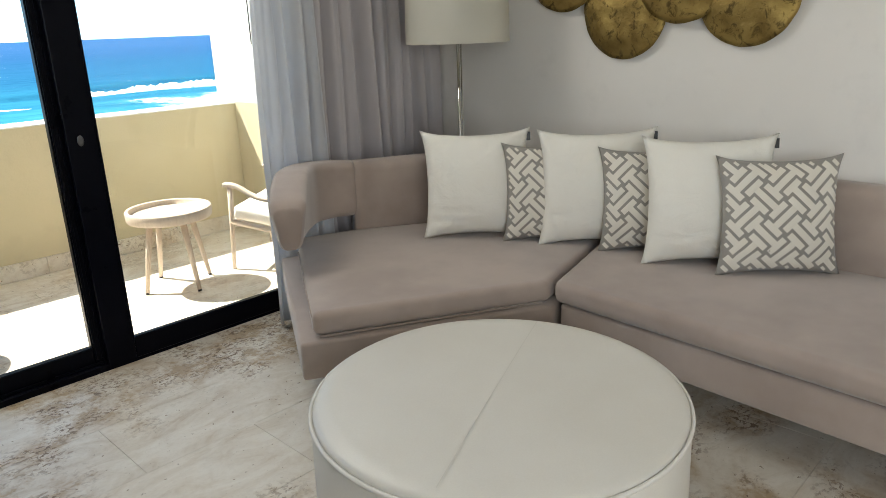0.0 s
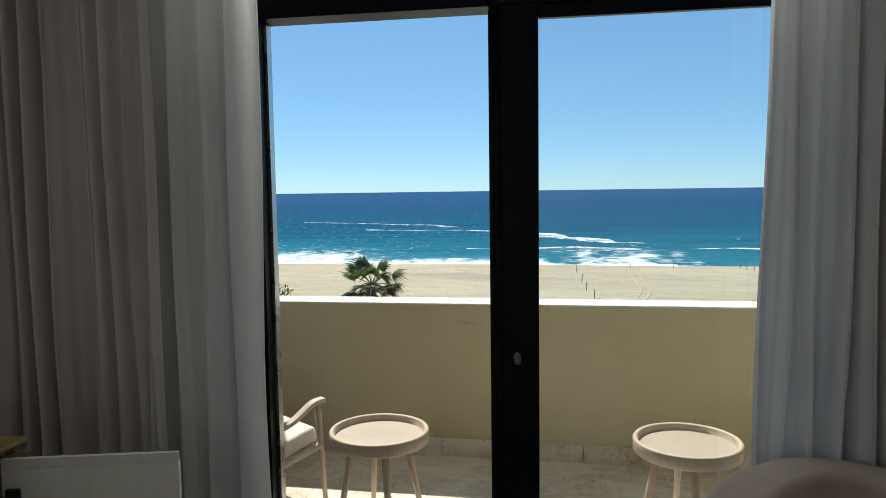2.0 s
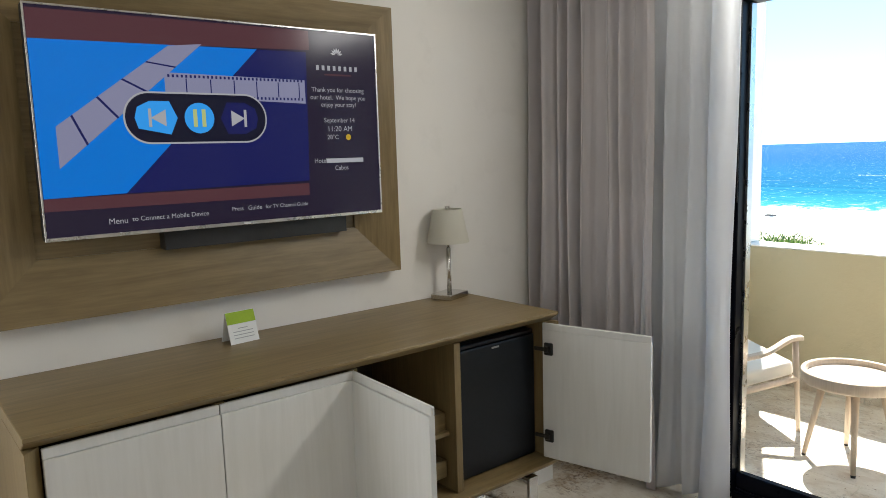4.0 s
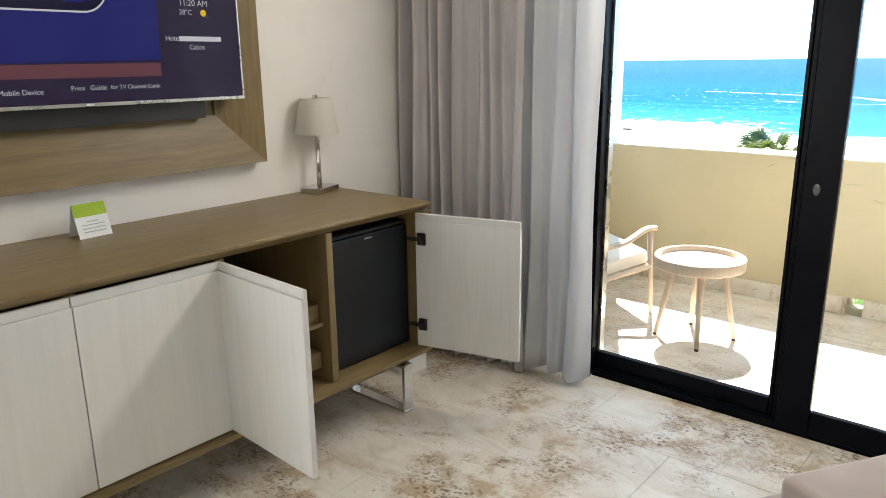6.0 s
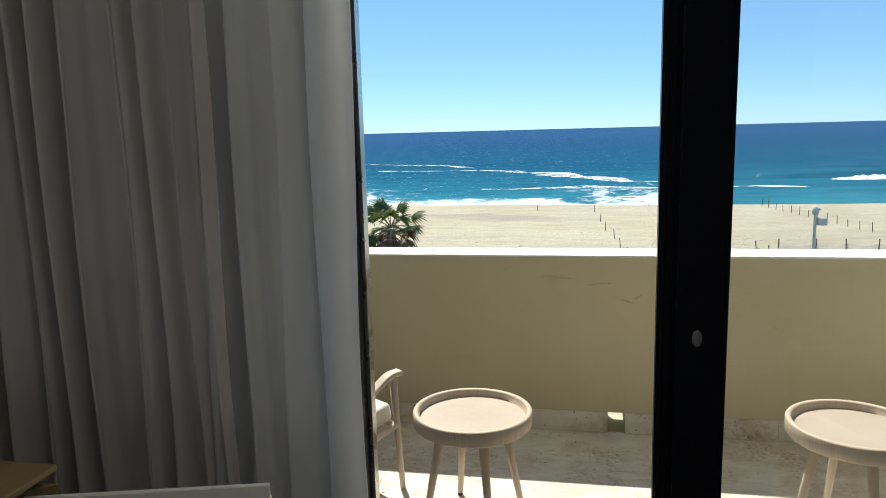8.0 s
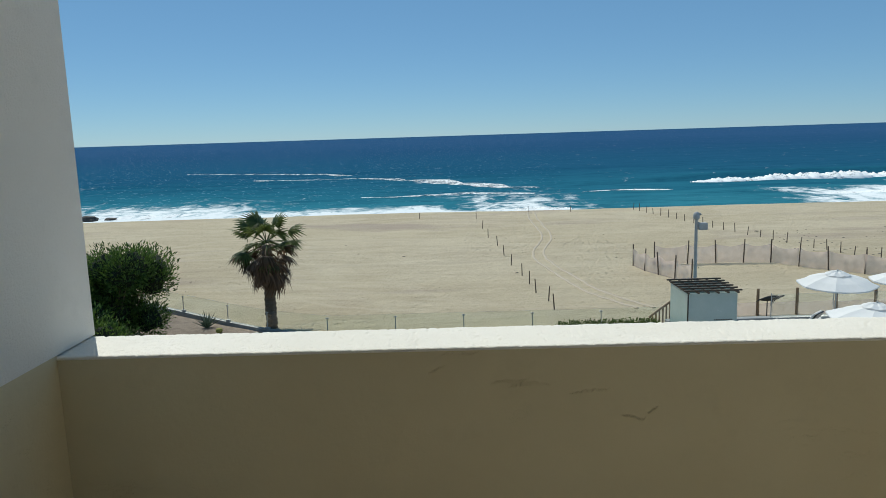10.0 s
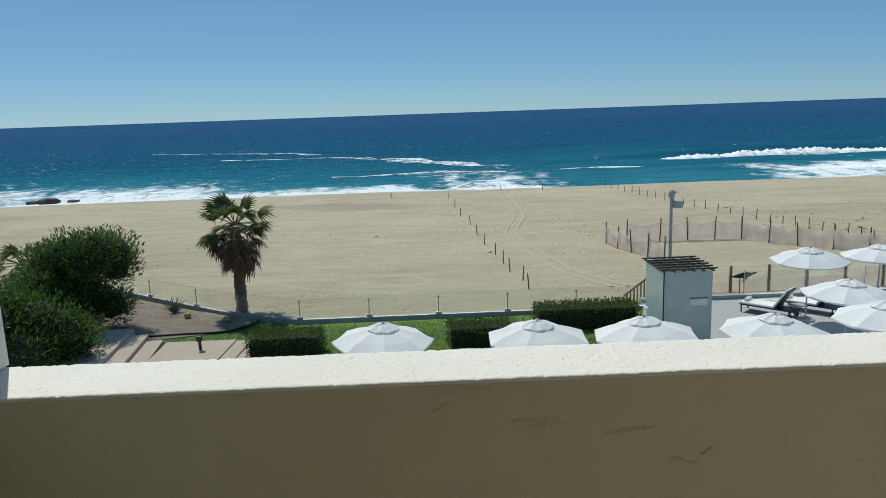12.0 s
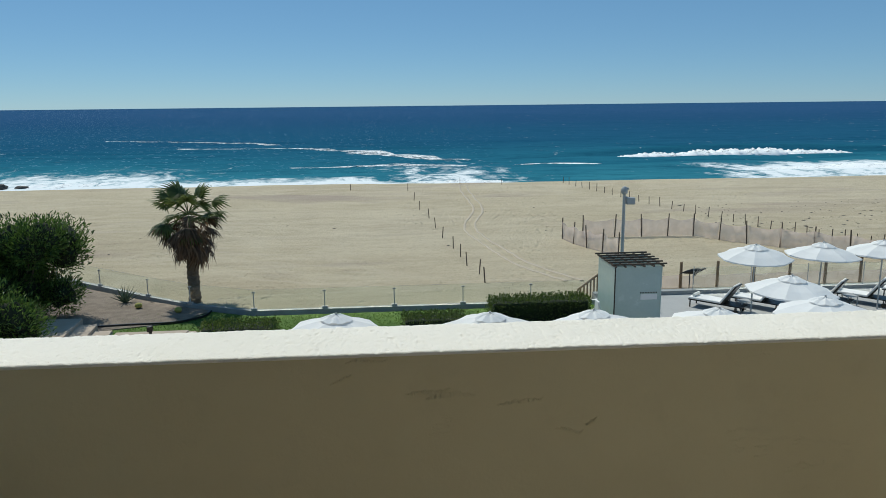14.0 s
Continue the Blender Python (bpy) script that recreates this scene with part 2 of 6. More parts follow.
def sea_mat():
    """Turquoise over the shallows, deep blue further out, with lacy foam and small glinting facets."""
    m = Mat("sea", 0.3, 0, 0.0)
    pos = m.coords()
    sep = m.t.nodes.new("ShaderNodeSeparateXYZ")
    m.t.links.new(pos, sep.inputs[0])
    x, y = sep.outputs["X"], sep.outputs["Y"]
    wob = m.math("MULTIPLY", m.math("SUBTRACT", m.noise(0.012, 4), 0.5), 90.0)
    d = m.math("ADD", y, wob)
    xw = m.math("ADD", x, m.math("MULTIPLY", m.math("SUBTRACT", m.noise(0.05, 4), 0.5), 26.0))
    yw = m.math("ADD", y, m.math("MULTIPLY", m.math("SUBTRACT", m.noise(0.07, 4), 0.5), 14.0))
    col = m.ramp(m.level(d, 90, 900), [(0.0, (0.05, 0.24, 0.30)), (0.05, (0.026, 0.15, 0.22)), (0.14, (0.020, 0.10, 0.18)), (0.45, (0.025, 0.086, 0.18)), (1.0, (0.034, 0.095, 0.20))])
    streak = m.noise(0.05, 6, 0.6, stretch=(0.3, 1.5, 1), distort=1.0)
    col = m.mix(m.math("MULTIPLY", m.level(streak, 0.5, 0.7), 0.45), col, (0.007, 0.07, 0.13))
    ripple = m.noise(0.5, 6, 0.7, stretch=(0.35, 1.2, 1))
    col = m.mix(m.math("MULTIPLY", m.level(ripple, 0.48, 0.66), 0.4), col, (0.005, 0.05, 0.10))
    lace = m.math("ADD", m.math("MULTIPLY", m.noise(0.16, 8, 0.66, stretch=(0.8, 0.5, 1), distort=1.6), 0.55), m.math("MULTIPLY", m.noise(0.9, 8, 0.75, stretch=(0.5, 0.8, 1), distort=0.8), 0.45))
    left = m.math("MULTIPLY", m.level(xw, -22, -34), m.level(yw, 137, 112))
    edge = m.math("MULTIPLY", m.level(xw, 26, 14), m.level(yw, 112, 102))
    swirl = m.math("MULTIPLY", m.math("MULTIPLY", m.level(xw, -8, 2), m.level(xw, 26, 14)), m.level(yw, 142, 112))
    right = m.math("MULTIPLY", m.level(xw, 46, 56), m.level(yw, 128, 118))
    zone = m.math("MAXIMUM", m.math("MAXIMUM", left, m.math("MULTIPLY", edge, 1.25)), m.math("MAXIMUM", m.math("MULTIPLY", swirl, 0.9), m.math("MULTIPLY", right, 1.1)))
    foam = m.level(m.math("ADD", lace, m.math("MULTIPLY", zone, 0.195)), 0.60, 0.72)
    col = m.mix(foam, col, (0.82, 0.86, 0.87))
    m.color(col)
    # gloss specks masked towards -x, to place the sun's glitter there
    glint = m.level(m.noise(0.9, 3, 0.6, stretch=(0.7, 1.0, 1)), 0.64, 0.71)
    m.put(m.b.inputs["Specular IOR Level"], m.math("MULTIPLY", glint, m.level(m.math("DIVIDE", x, y), 0.15, -0.45)))
    m.rough(m.math("ADD", 0.28, m.math("MULTIPLY", foam, 0.6)))
    h = m.math("ADD", m.noise(0.35, 6, 0.65, stretch=(0.6, 1.4, 1)), m.math("MULTIPLY", m.noise(2.5, 4, 0.6), 0.3))
    return m.bump(h, 0.35, 0.6).m


def lacy_foam(name="lacy_foam", lo=0.44, hi=0.54):
    """White foam with gaps that show the water."""
    m = Mat(name, 0.9)
    n = m.math("ADD", m.math("MULTIPLY", m.noise(0.35, 6, 0.65, stretch=(0.6, 1, 1), distort=1.2), 0.5), m.math("MULTIPLY", m.noise(1.4, 6, 0.75), 0.5))
    d, tp, mx = m.node("BsdfDiffuse"), m.node("BsdfTransparent"), m.node("MixShader")
    m.put(d.inputs["Color"], m.mix(m.level(n, 0.4, 0.6), (0.84, 0.87, 0.88), (0.90, 0.91, 0.91)))
    m.put(mx.inputs[0], m.level(n, lo, hi))
    m.t.links.new(tp.outputs[0], mx.inputs[1])
    m.t.links.new(d.outputs[0], mx.inputs[2])
    m.t.links.new(mx.outputs[0], m.t.nodes["Material Output"].inputs[0])
    return m.m


def brass():
    """Hammered brass with dull dark blotches."""
    m = Mat("hammered_brass", 0.42, 0.85)
    cloud, dents, spots = m.noise(9, 5), m.noise(24, 4), m.noise(24, 5, 0.7, distort=0.8)
    col = m.mix(m.level(cloud, 0.35, 0.65), (0.24, 0.16, 0.05), (0.44, 0.315, 0.105))
    blotch = m.level(spots, 0.52, 0.64)
    m.color(m.mix(m.math("MULTIPLY", blotch, 0.75), col, (0.085, 0.058, 0.022)))
    m.rough(m.math("ADD", 0.48, m.math("MULTIPLY", blotch, 0.25)))
    return m.bump(dents, 0.6, 0.01).m


WALL = stucco("white_wall_paint", (0.76, 0.73, 0.69), (0.80, 0.775, 0.735), 160, 0.12)
CREAM = stucco("cream_stucco", (0.60, 0.53, 0.355), (0.655, 0.585, 0.40), 45, 0.5, 0.6)
WHITE_STUCCO = stucco("white_stucco", (0.80, 0.78, 0.72), (0.84, 0.82, 0.77), 130, 1.0)
CEIL = varied("ceiling_paint", (0.76, 0.75, 0.73), (0.80, 0.79, 0.77), 2, 0.9)
STONE = travertine("travertine")
STONE_OUT = travertine("paler_travertine", 0.02, 0.4)
GROUT = varied("floor_joint", (0.58, 0.53, 0.45), (0.66, 0.61, 0.53), 20, 0.9)
BLACK_ALU = varied("black_aluminium", (0.0015, 0.002, 0.005), (0.003, 0.0035, 0.007), 8, 0.30, 90, 0.03, 0.001, 0.0, 0.08)
STEEL = varied("brushed_steel", (0.50, 0.49, 0.47), (0.60, 0.59, 0.57), 12, 0.28, 120, 0.05, 0.001, 1.0)
CHROME = varied("polished_nickel", (0.62, 0.60, 0.57), (0.70, 0.68, 0.65), 5, 0.14, 90, 0.02, 0.001, 1.0)
PANE = glass("window_glass", (0.97, 0.99, 0.99))
OAK = wood("olive_brown_oak", (0.150, 0.102, 0.042), (0.235, 0.167, 0.075), 2.2, 1, 0.38)
OAK_UP = wood("olive_brown_oak_upright", (0.150, 0.102, 0.042), (0.235, 0.167, 0.075), 2.2, 2, 0.38)
# oak darkened to carry the shade inside the cabinet
OAK_SHADED = wood("oak_darkened_for_shade", (0.04, 0.028, 0.018), (0.065, 0.046, 0.03), 2.2, 2, 0.6)
WHITE_WOOD = wood("whitewashed_door", (0.60, 0.59, 0.56), (0.655, 0.645, 0.62), 1.4, 2, 0.5, 0.06)
FRIDGE = varied("fridge_black", (0.005, 0.007, 0.010), (0.010, 0.012, 0.016), 5, 0.35, 60, 0.05, 0.001, 0.0, 0.3)
PALE_WOOD = wood("pale_washed_teak", (0.50, 0.405, 0.315), (0.60, 0.50, 0.40), 5, 2, 0.55)
PALE_TOP = varied("pale_lacquered_top", (0.47, 0.39, 0.315), (0.53, 0.445, 0.365), 6, 0.46, 40, 0.05, 0.003, 0.0, 0.35)
VELVET = fabric("taupe_velvet", (0.310, 0.247, 0.213), (0.400, 0.328, 0.285), 500, 0.8, 0.45, 0.12, 3.2)
LEATHER = varied("white_leather", (0.64, 0.615, 0.555), (0.695, 0.675, 0.62), 3, 0.42, 220, 0.12, 0.001)
PIPING = varied("white_piping", (0.68, 0.66, 0.61), (0.72, 0.70, 0.66), 9, 0.5)
SEAM = varied("stitched_seam", (0.60, 0.58, 0.525), (0.65, 0.63, 0.575), 40, 0.6)
LINEN = fabric("white_linen", (0.78, 0.755, 0.685), (0.83, 0.81, 0.745), 380, 0.9, 0.2, 0.35, 2.5, 0.30)
PATTERN_BASE = fabric("cream_weave", (0.70, 0.66, 0.58), (0.75, 0.715, 0.64), 420, 0.9, 0.2, 0.3)
PATTERN_LINE = fabric("grey_embroidery", (0.27, 0.25, 0.225), (0.33, 0.31, 0.28), 420, 0.8, 0.2, 0.3)
CUSHION_GREY = fabric("grey_white_weave", (0.62, 0.62, 0.61), (0.74, 0.74, 0.72), 300, 0.9)
DRAPE = drape("mauve_grey_drape", (0.63, 0.592, 0.598), (0.70, 0.658, 0.668), 0.26)
SHEER = drape("white_sheer", (0.82, 0.825, 0.85), (0.88, 0.885, 0.90), 0.55)
SHADE = drape("lamp_shade_linen", (0.72, 0.70, 0.62), (0.76, 0.74, 0.66), 0.35)
BRASS = brass()
BRASS_DARK = varied("brass_tarnish", (0.10, 0.07, 0.03), (0.18, 0.125, 0.05), 9, 0.5, 30, 0.4, 0.005, 0.7)
PULL = varied("dull_metal_pull", (0.09, 0.09, 0.09), (0.13, 0.13, 0.13), 9, 0.5)
BLACK = varied("black_plastic", (0.010, 0.010, 0.011), (0.018, 0.018, 0.019), 9, 0.4)
DARK_METAL = varied("dark_metal", (0.03, 0.028, 0.026), (0.05, 0.047, 0.043), 9, 0.4, 60, 0.05, 0.001, 0.6)
CARD_WHITE = varied("white_card", (0.74, 0.74, 0.72), (0.78, 0.78, 0.76), 9, 0.7)
CARD_GREEN = varied("lime_card", (0.28, 0.42, 0.02), (0.33, 0.48, 0.03), 9, 0.7)
GREY_TEXT = varied("grey_print", (0.35, 0.36, 0.36), (0.42, 0.43, 0.43), 9, 0.7)
SAND = sand_mat()
SEA = sea_mat()
FOAM = lacy_foam("breaker_foam", 0.37, 0.47)
FOAM_LACE = lacy_foam()
ROCK = varied("wet_rock", (0.045, 0.04, 0.036), (0.10, 0.09, 0.08), 0.6, 0.8, 3, 0.8, 0.2)
BARK = varied("palm_bark", (0.12, 0.085, 0.055), (0.22, 0.165, 0.115), 8, 0.9, 25, 0.8, 0.03, stretch=(1, 1, 3))
FROND = leafy("palm_green", (0.055, 0.085, 0.02), (0.16, 0.19, 0.055))
DEAD = leafy("palm_dead", (0.07, 0.04, 0.02), (0.18, 0.11, 0.06))
OLEANDER = leafy("oleander_leaf", (0.022, 0.060, 0.010), (0.15, 0.24, 0.05))
HEDGE = leafy("hedge_leaf", (0.04, 0.075, 0.012), (0.17, 0.22, 0.055))
# near-black: the shade between leaves is put into this colour
LEAF_GAP_SHADE = varied("leaf_gap_shade", (0.012, 0.018, 0.008), (0.02, 0.03, 0.012), 4, 0.95)
GRASS = leafy("grass_blade", (0.055, 0.115, 0.012), (0.115, 0.20, 0.026))
LAWN = varied("lawn", (0.05, 0.105, 0.012), (0.10, 0.175, 0.022), 1.2, 0.95, 14, 0.8, 0.05)
GRAVEL = varied("gravel_bed", (0.16, 0.125, 0.095), (0.27, 0.22, 0.175), 3, 0.95, 25, 0.9, 0.04)
AGAVE = varied("agave_leaf", (0.08, 0.12, 0.075), (0.13, 0.18, 0.11), 6, 0.6)
CACTUS = varied("golden_cactus", (0.28, 0.27, 0.06), (0.40, 0.37, 0.10), 20, 0.8)
PINK_CONC = varied("pinkish_concrete", (0.40, 0.32, 0.25), (0.47, 0.385, 0.31), 1.5, 0.9, 20, 0.3, 0.01)
KERB = varied("grey_kerb", (0.27, 0.28, 0.275), (0.34, 0.35, 0.345), 2, 0.85, 20, 0.3, 0.01)
DECK = varied("grey_deck", (0.35, 0.35, 0.34), (0.42, 0.42, 0.41), 0.8, 0.8, 12, 0.2, 0.01)
CANVAS = drape("white_canvas", (0.86, 0.855, 0.84), (0.90, 0.895, 0.88), 0.24)
FROST = varied("frosted_glass_panel", (0.40, 0.50, 0.47), (0.46, 0.555, 0.53), 1.2, 0.25, 12, 0.03)
BAL_GLASS = glass("balustrade_glass", (0.92, 0.97, 0.955))
POST_GREY = varied("grey_post", (0.36, 0.36, 0.35), (0.43, 0.43, 0.42), 3, 0.5)
POST_WOOD = varied("weathered_post", (0.07, 0.052, 0.038), (0.13, 0.10, 0.075), 4, 0.9, 20, 0.5, 0.01)
FENCE_WOOD = varied("fence_timber", (0.22, 0.145, 0.085), (0.32, 0.22, 0.135), 4, 0.8, 20, 0.4, 0.01, stretch=(1, 1, 0.2))
NET = netting("beige_net", (0.80, 0.68, 0.61))
TRACK = varied("pale_sand_track", (0.46, 0.385, 0.29), (0.51, 0.435, 0.34), 0.8, 0.95, 8, 0.5, 0.05)
CLEAN_WHITE = varied("white_paint", (0.74, 0.74, 0.73), (0.79, 0.79, 0.78), 3, 0.55)
MATTRESS = fabric("white_mattress", (0.76, 0.75, 0.73), (0.81, 0.80, 0.78), 200)


# ---------------------------------------------------------------- mesh helpers
def link(name, bm, material, parent=None, smooth=False):
    me = bpy.data.meshes.new(name)
    bm.normal_update()
    bm.to_mesh(me)
    bm.free()
    for mm in material if isinstance(material, (list, tuple)) else [material]:
        me.materials.append(mm)
    if smooth:
        for p in me.polygons:
            p.use_smooth = True
    ob = new(name, me)
    ob.parent = parent
    return ob


def part(name, bm, material, parent, label="", smooth=False):
    ob = link(name, bm, material, parent, smooth)
    return tagged(ob, label)


def thing(name, label, category, group="", at=None):
    ob = new(name)
    ob.empty_display_size = 0.1
    if at is not None:
        ob.matrix_world = at
    return tagged(ob, label, category, group)


def solo(name, bm, material, label, category, group="", smooth=False, at=None):
    ob = link(name, bm, material, None, smooth)
    if at is not None:
        ob.matrix_world = at
    return tagged(ob, label, category, group)


def structure(name, bm, material, label, category, smooth=False):
    return tagged(link(name, bm, material, None, smooth), label, category, kind="structure")


def box(x0, x1, y0, y1, z0, z1, bevel=0.0, seg=2, bm=None, turn=None):
    (x0, x1), (y0, y1), (z0, z1) = sorted((x0, x1)), sorted((y0, y1)), sorted((z0, z1))
    out = bm or bmesh.new()
    b = bmesh.new() if (bevel or turn) else out
    vs = [b.verts.new((x, y, z)) for x in (x0, x1) for y in (y0, y1) for z in (z0, z1)]
    for f in ((0, 1, 3, 2), (4, 6, 7, 5), (0, 4, 5, 1), (2, 3, 7, 6), (0, 2, 6, 4), (1, 5, 7, 3)):
        b.faces.new([vs[i] for i in f])
    if bevel:
        bmesh.ops.bevel(b, geom=b.edges[:], offset=bevel, segments=seg, affect="EDGES", profile=0.5)
    if b is not out:
        if turn:
            b.transform(turn)
        tmp = bpy.data.meshes.new("tmp")
        b.to_mesh(tmp)
        b.free()
        out.from_mesh(tmp)
        bpy.data.meshes.remove(tmp)
    return out


def rod(p, q, r0, r1=None, sides=12, bm=None, caps=True):
    """A round bar from p to q."""
    bm = bm or bmesh.new()
    p, q = Vector(p), Vector(q)
    r1 = r0 if r1 is None else r1
    m = (q - p).to_track_quat("Z", "Y").to_matrix()
    rings = []
    for c, r in ((p, r0), (q, r1)):
        rings.append([bm.verts.new(c + m @ Vector((r * math.cos(6.283185 * i / sides), r * math.sin(6.283185 * i / sides), 0))) for i in range(sides)])
    for i in range(sides):
        j = (i + 1) % sides
        bm.faces.new((rings[0][i], rings[0][j], rings[1][j], rings[1][i]))
    if caps:
        bm.faces.new(rings[0][::-1])
        bm.faces.new(rings[1])
    return bm


def turned(profile, sides=40, bm=None, wob=0.0):
    """A shape turned about z; profile: (radius, height) from the bottom up."""
    bm = bm or bmesh.new()
    rings = []
    for r, z in profile:
        rings.append([bm.verts.new((r * math.cos(6.283185 * i / sides) * (1 + wob * noise.noise((i * 0.6, z * 3, r))), r * math.sin(6.283185 * i / sides) * (1 + wob * noise.noise((i * 0.6, z * 3, r))), z)) for i in range(sides)])
    for a, b in zip(rings, rings[1:]):
        for i in range(sides):
            j = (i + 1) % sides
            bm.faces.new((a[i], a[j], b[j], b[i]))
    bm.faces.new(rings[0][::-1])
    bm.faces.new(rings[-1])
    return bm


def prism(poly, z0, z1, bevel=0.0, seg=2):
    """An upright block on the plan outline poly (counterclockwise)."""
    bm = bmesh.new()
    lo = [bm.verts.new((x, y, z0)) for x, y in poly]
    hi = [bm.verts.new((x, y, z1)) for x, y in poly]
    n = len(poly)
    bm.faces.new(lo[::-1])
    bm.faces.new(hi)
    for i in range(n):
        bm.faces.new((lo[i], lo[(i + 1) % n], hi[(i + 1) % n], hi[i]))
    if bevel:
        bmesh.ops.bevel(bm, geom=bm.edges[:], offset=bevel, segments=seg, affect="EDGES", profile=0.5)
    return bm


def sweep(path, section, closed_section=True, caps=True):
    """A section (list of (out, up) in the path's normal plane) carried along a level path of (point, section scale)."""
    bm = bmesh.new()
    rings = []
    for i, p in enumerate(path):
        a, b = Vector(path[max(0, i - 1)]), Vector(path[min(len(path) - 1, i + 1)])
        d = (b - a).normalized()
        side = Vector((d.y, -d.x, 0)).normalized()
        sec = section(i / (len(path) - 1)) if callable(section) else section
        rings.append([bm.verts.new(Vector(p) + side * u + Vector((0, 0, v))) for u, v in sec])
    n = len(rings[0])
    for a, b in zip(rings, rings[1:]):
        for i in range(n if closed_section else n - 1):
            j = (i + 1) % n
            bm.faces.new((a[i], b[i], b[j], a[j]))
    if caps and closed_section:
        bm.faces.new(rings[0])
        bm.faces.new(rings[-1][::-1])
    bmesh.ops.recalc_face_normals(bm, faces=bm.faces[:])
    return bm


def smooth_path(pts, n=24):
    """A smooth curve (Catmull-Rom) through the points."""
    P = [Vector(p) for p in pts]
    P = [P[0] * 2 - P[1]] + P + [P[-1] * 2 - P[-2]]
    out = []
    for i in range(1, len(P) - 2):
        for k in range(n):
            t = k / n
            a, b, c, d = P[i - 1:i + 3]
            out.append(0.5 * ((2 * b) + (c - a) * t + (2 * a - 5 * b + 4 * c - d) * t * t + (3 * b - a - 3 * c + d) * t ** 3))
    out.append(P[-2])
    return out


def rounded(w, h, r, n=5):
    """Rounded rectangle, centred, as (u, v) points."""
    out = []
    for cx, cy, a0 in ((w / 2 - r, h / 2 - r, 0), (-w / 2 + r, h / 2 - r, 90), (-w / 2 + r, -h / 2 + r, 180), (w / 2 - r, -h / 2 + r, 270)):
        for k in range(n + 1):
            a = radians(a0 + 90 * k / n)
            out.append((cx + r * math.cos(a), cy + r * math.sin(a)))
    return out


def text_mesh(words, size, material, parent, m, name="lettering", align="CENTER"):
    cu = bpy.data.curves.new(name, "FONT")
    cu.body, cu.size, cu.align_x, cu.align_y = words, size, align, "CENTER"
    tmp = bpy.data.objects.new("tmp", cu)
    scene.collection.objects.link(tmp)
    me = bpy.data.meshes.new_from_object(tmp.evaluated_get(bpy.context.evaluated_depsgraph_get()))
    bpy.data.objects.remove(tmp)
    me.materials.clear()
    me.materials.append(material)
    ob = new(name, me)
    ob.parent, ob.matrix_local = parent, m
    return ob


def flat(points, bm=None, m=None):
    bm = bm or bmesh.new()
    vs = [bm.verts.new((m @ Vector(p)) if m else p) for p in points]
    bm.faces.new(vs)
    return bm


# ---------------------------------------------------------------- the room's shell
XL, XR, YG, YB, ZC = -0.31, 3.50, 3.38, -2.4, 2.62     # side walls, glass line, back wall, ceiling
PY0, PY1, PZ = 5.03, 5.258, 0.906                         # parapet
BX0, BX1, BZ = -0.165, 3.284, -0.004                      # balcony side walls and floor

structure("floor_slab", box(XL - 0.15, XR + 0.15, YB - 0.15, YG + 0.06, -0.25, -0.012), GROUT, "stone-coloured bed under the room's tiles", "floor")
# the gap towards the back is an invented, unseen opening behind the fill lamp
bm = box(XL - 0.15, XL, YB - 0.15, -2.28, -0.012, ZC)
box(XL - 0.15, XL, -0.52, YG - 0.02, -0.012, ZC, bm=bm)
box(XL - 0.15, XL, -2.28, -0.52, -0.012, 0.68, bm=bm)
box(XL - 0.15, XL, -2.28, -0.52, 2.22, ZC, bm=bm)
structure("wall_west", bm, WALL, "plain off-white painted wall behind the television", "wall")
structure("wall_east", box(XR, XR + 0.15, YB - 0.15, YG - 0.02, -0.012, ZC), WALL, "plain off-white painted wall behind the sofa", "wall")
structure("wall_south", box(XL, XR, YB - 0.15, YB, -0.012, ZC), WALL, "plain off-white painted back wall", "wall")
structure("ceiling", box(XL - 0.15, XR + 0.15, YB - 0.15, YG + 0.12, ZC, ZC + 0.2), CEIL, "plain white ceiling", "ceiling")
OX0, OX1, OZ = 0.655, 2.57, 2.232                        # door opening
wall_n = structure("wall_north", box(XL - 0.15, OX0, YG - 0.02, YG + 0.12, -0.012, ZC), WALL, "wall beside the balcony door", "wall")
structure("wall_north_east", box(OX1, XR + 0.15, YG - 0.02, YG + 0.12, -0.012, ZC), WALL, "wall beside the balcony door", "wall")
structure("wall_north_head", box(OX0, OX1, YG - 0.02, YG + 0.12, OZ, ZC), WALL, "wall above the balcony door", "wall")

# balcony
structure("balcony_slab", box(BX0 - 0.2, BX1 + 0.2, YG + 0.06, PY1, -0.3, BZ - 0.012), GROUT, "stone-coloured bed under the balcony tiles", "floor")


def parapet():
    """The parapet with a drain hole through its foot."""
    bm = bmesh.new()
    dx0, dx1, dz1 = 1.455, 1.54, 0.10
    box(BX0 - 0.2, dx0, PY0, PY1, BZ - 0.3, PZ - 0.009, bm=bm)
    box(dx1, BX1 + 0.2, PY0, PY1, BZ - 0.3, PZ - 0.009, bm=bm)
    box(dx0, dx1, PY0, PY1, dz1, PZ - 0.009, bm=bm)
    box(dx0, dx1, PY0, PY1, BZ - 0.3, BZ, bm=bm)
    return bm


parapet_ob = structure("wall_parapet", parapet(), CREAM, "cream stucco balcony parapet with a drain hole", "parapet")


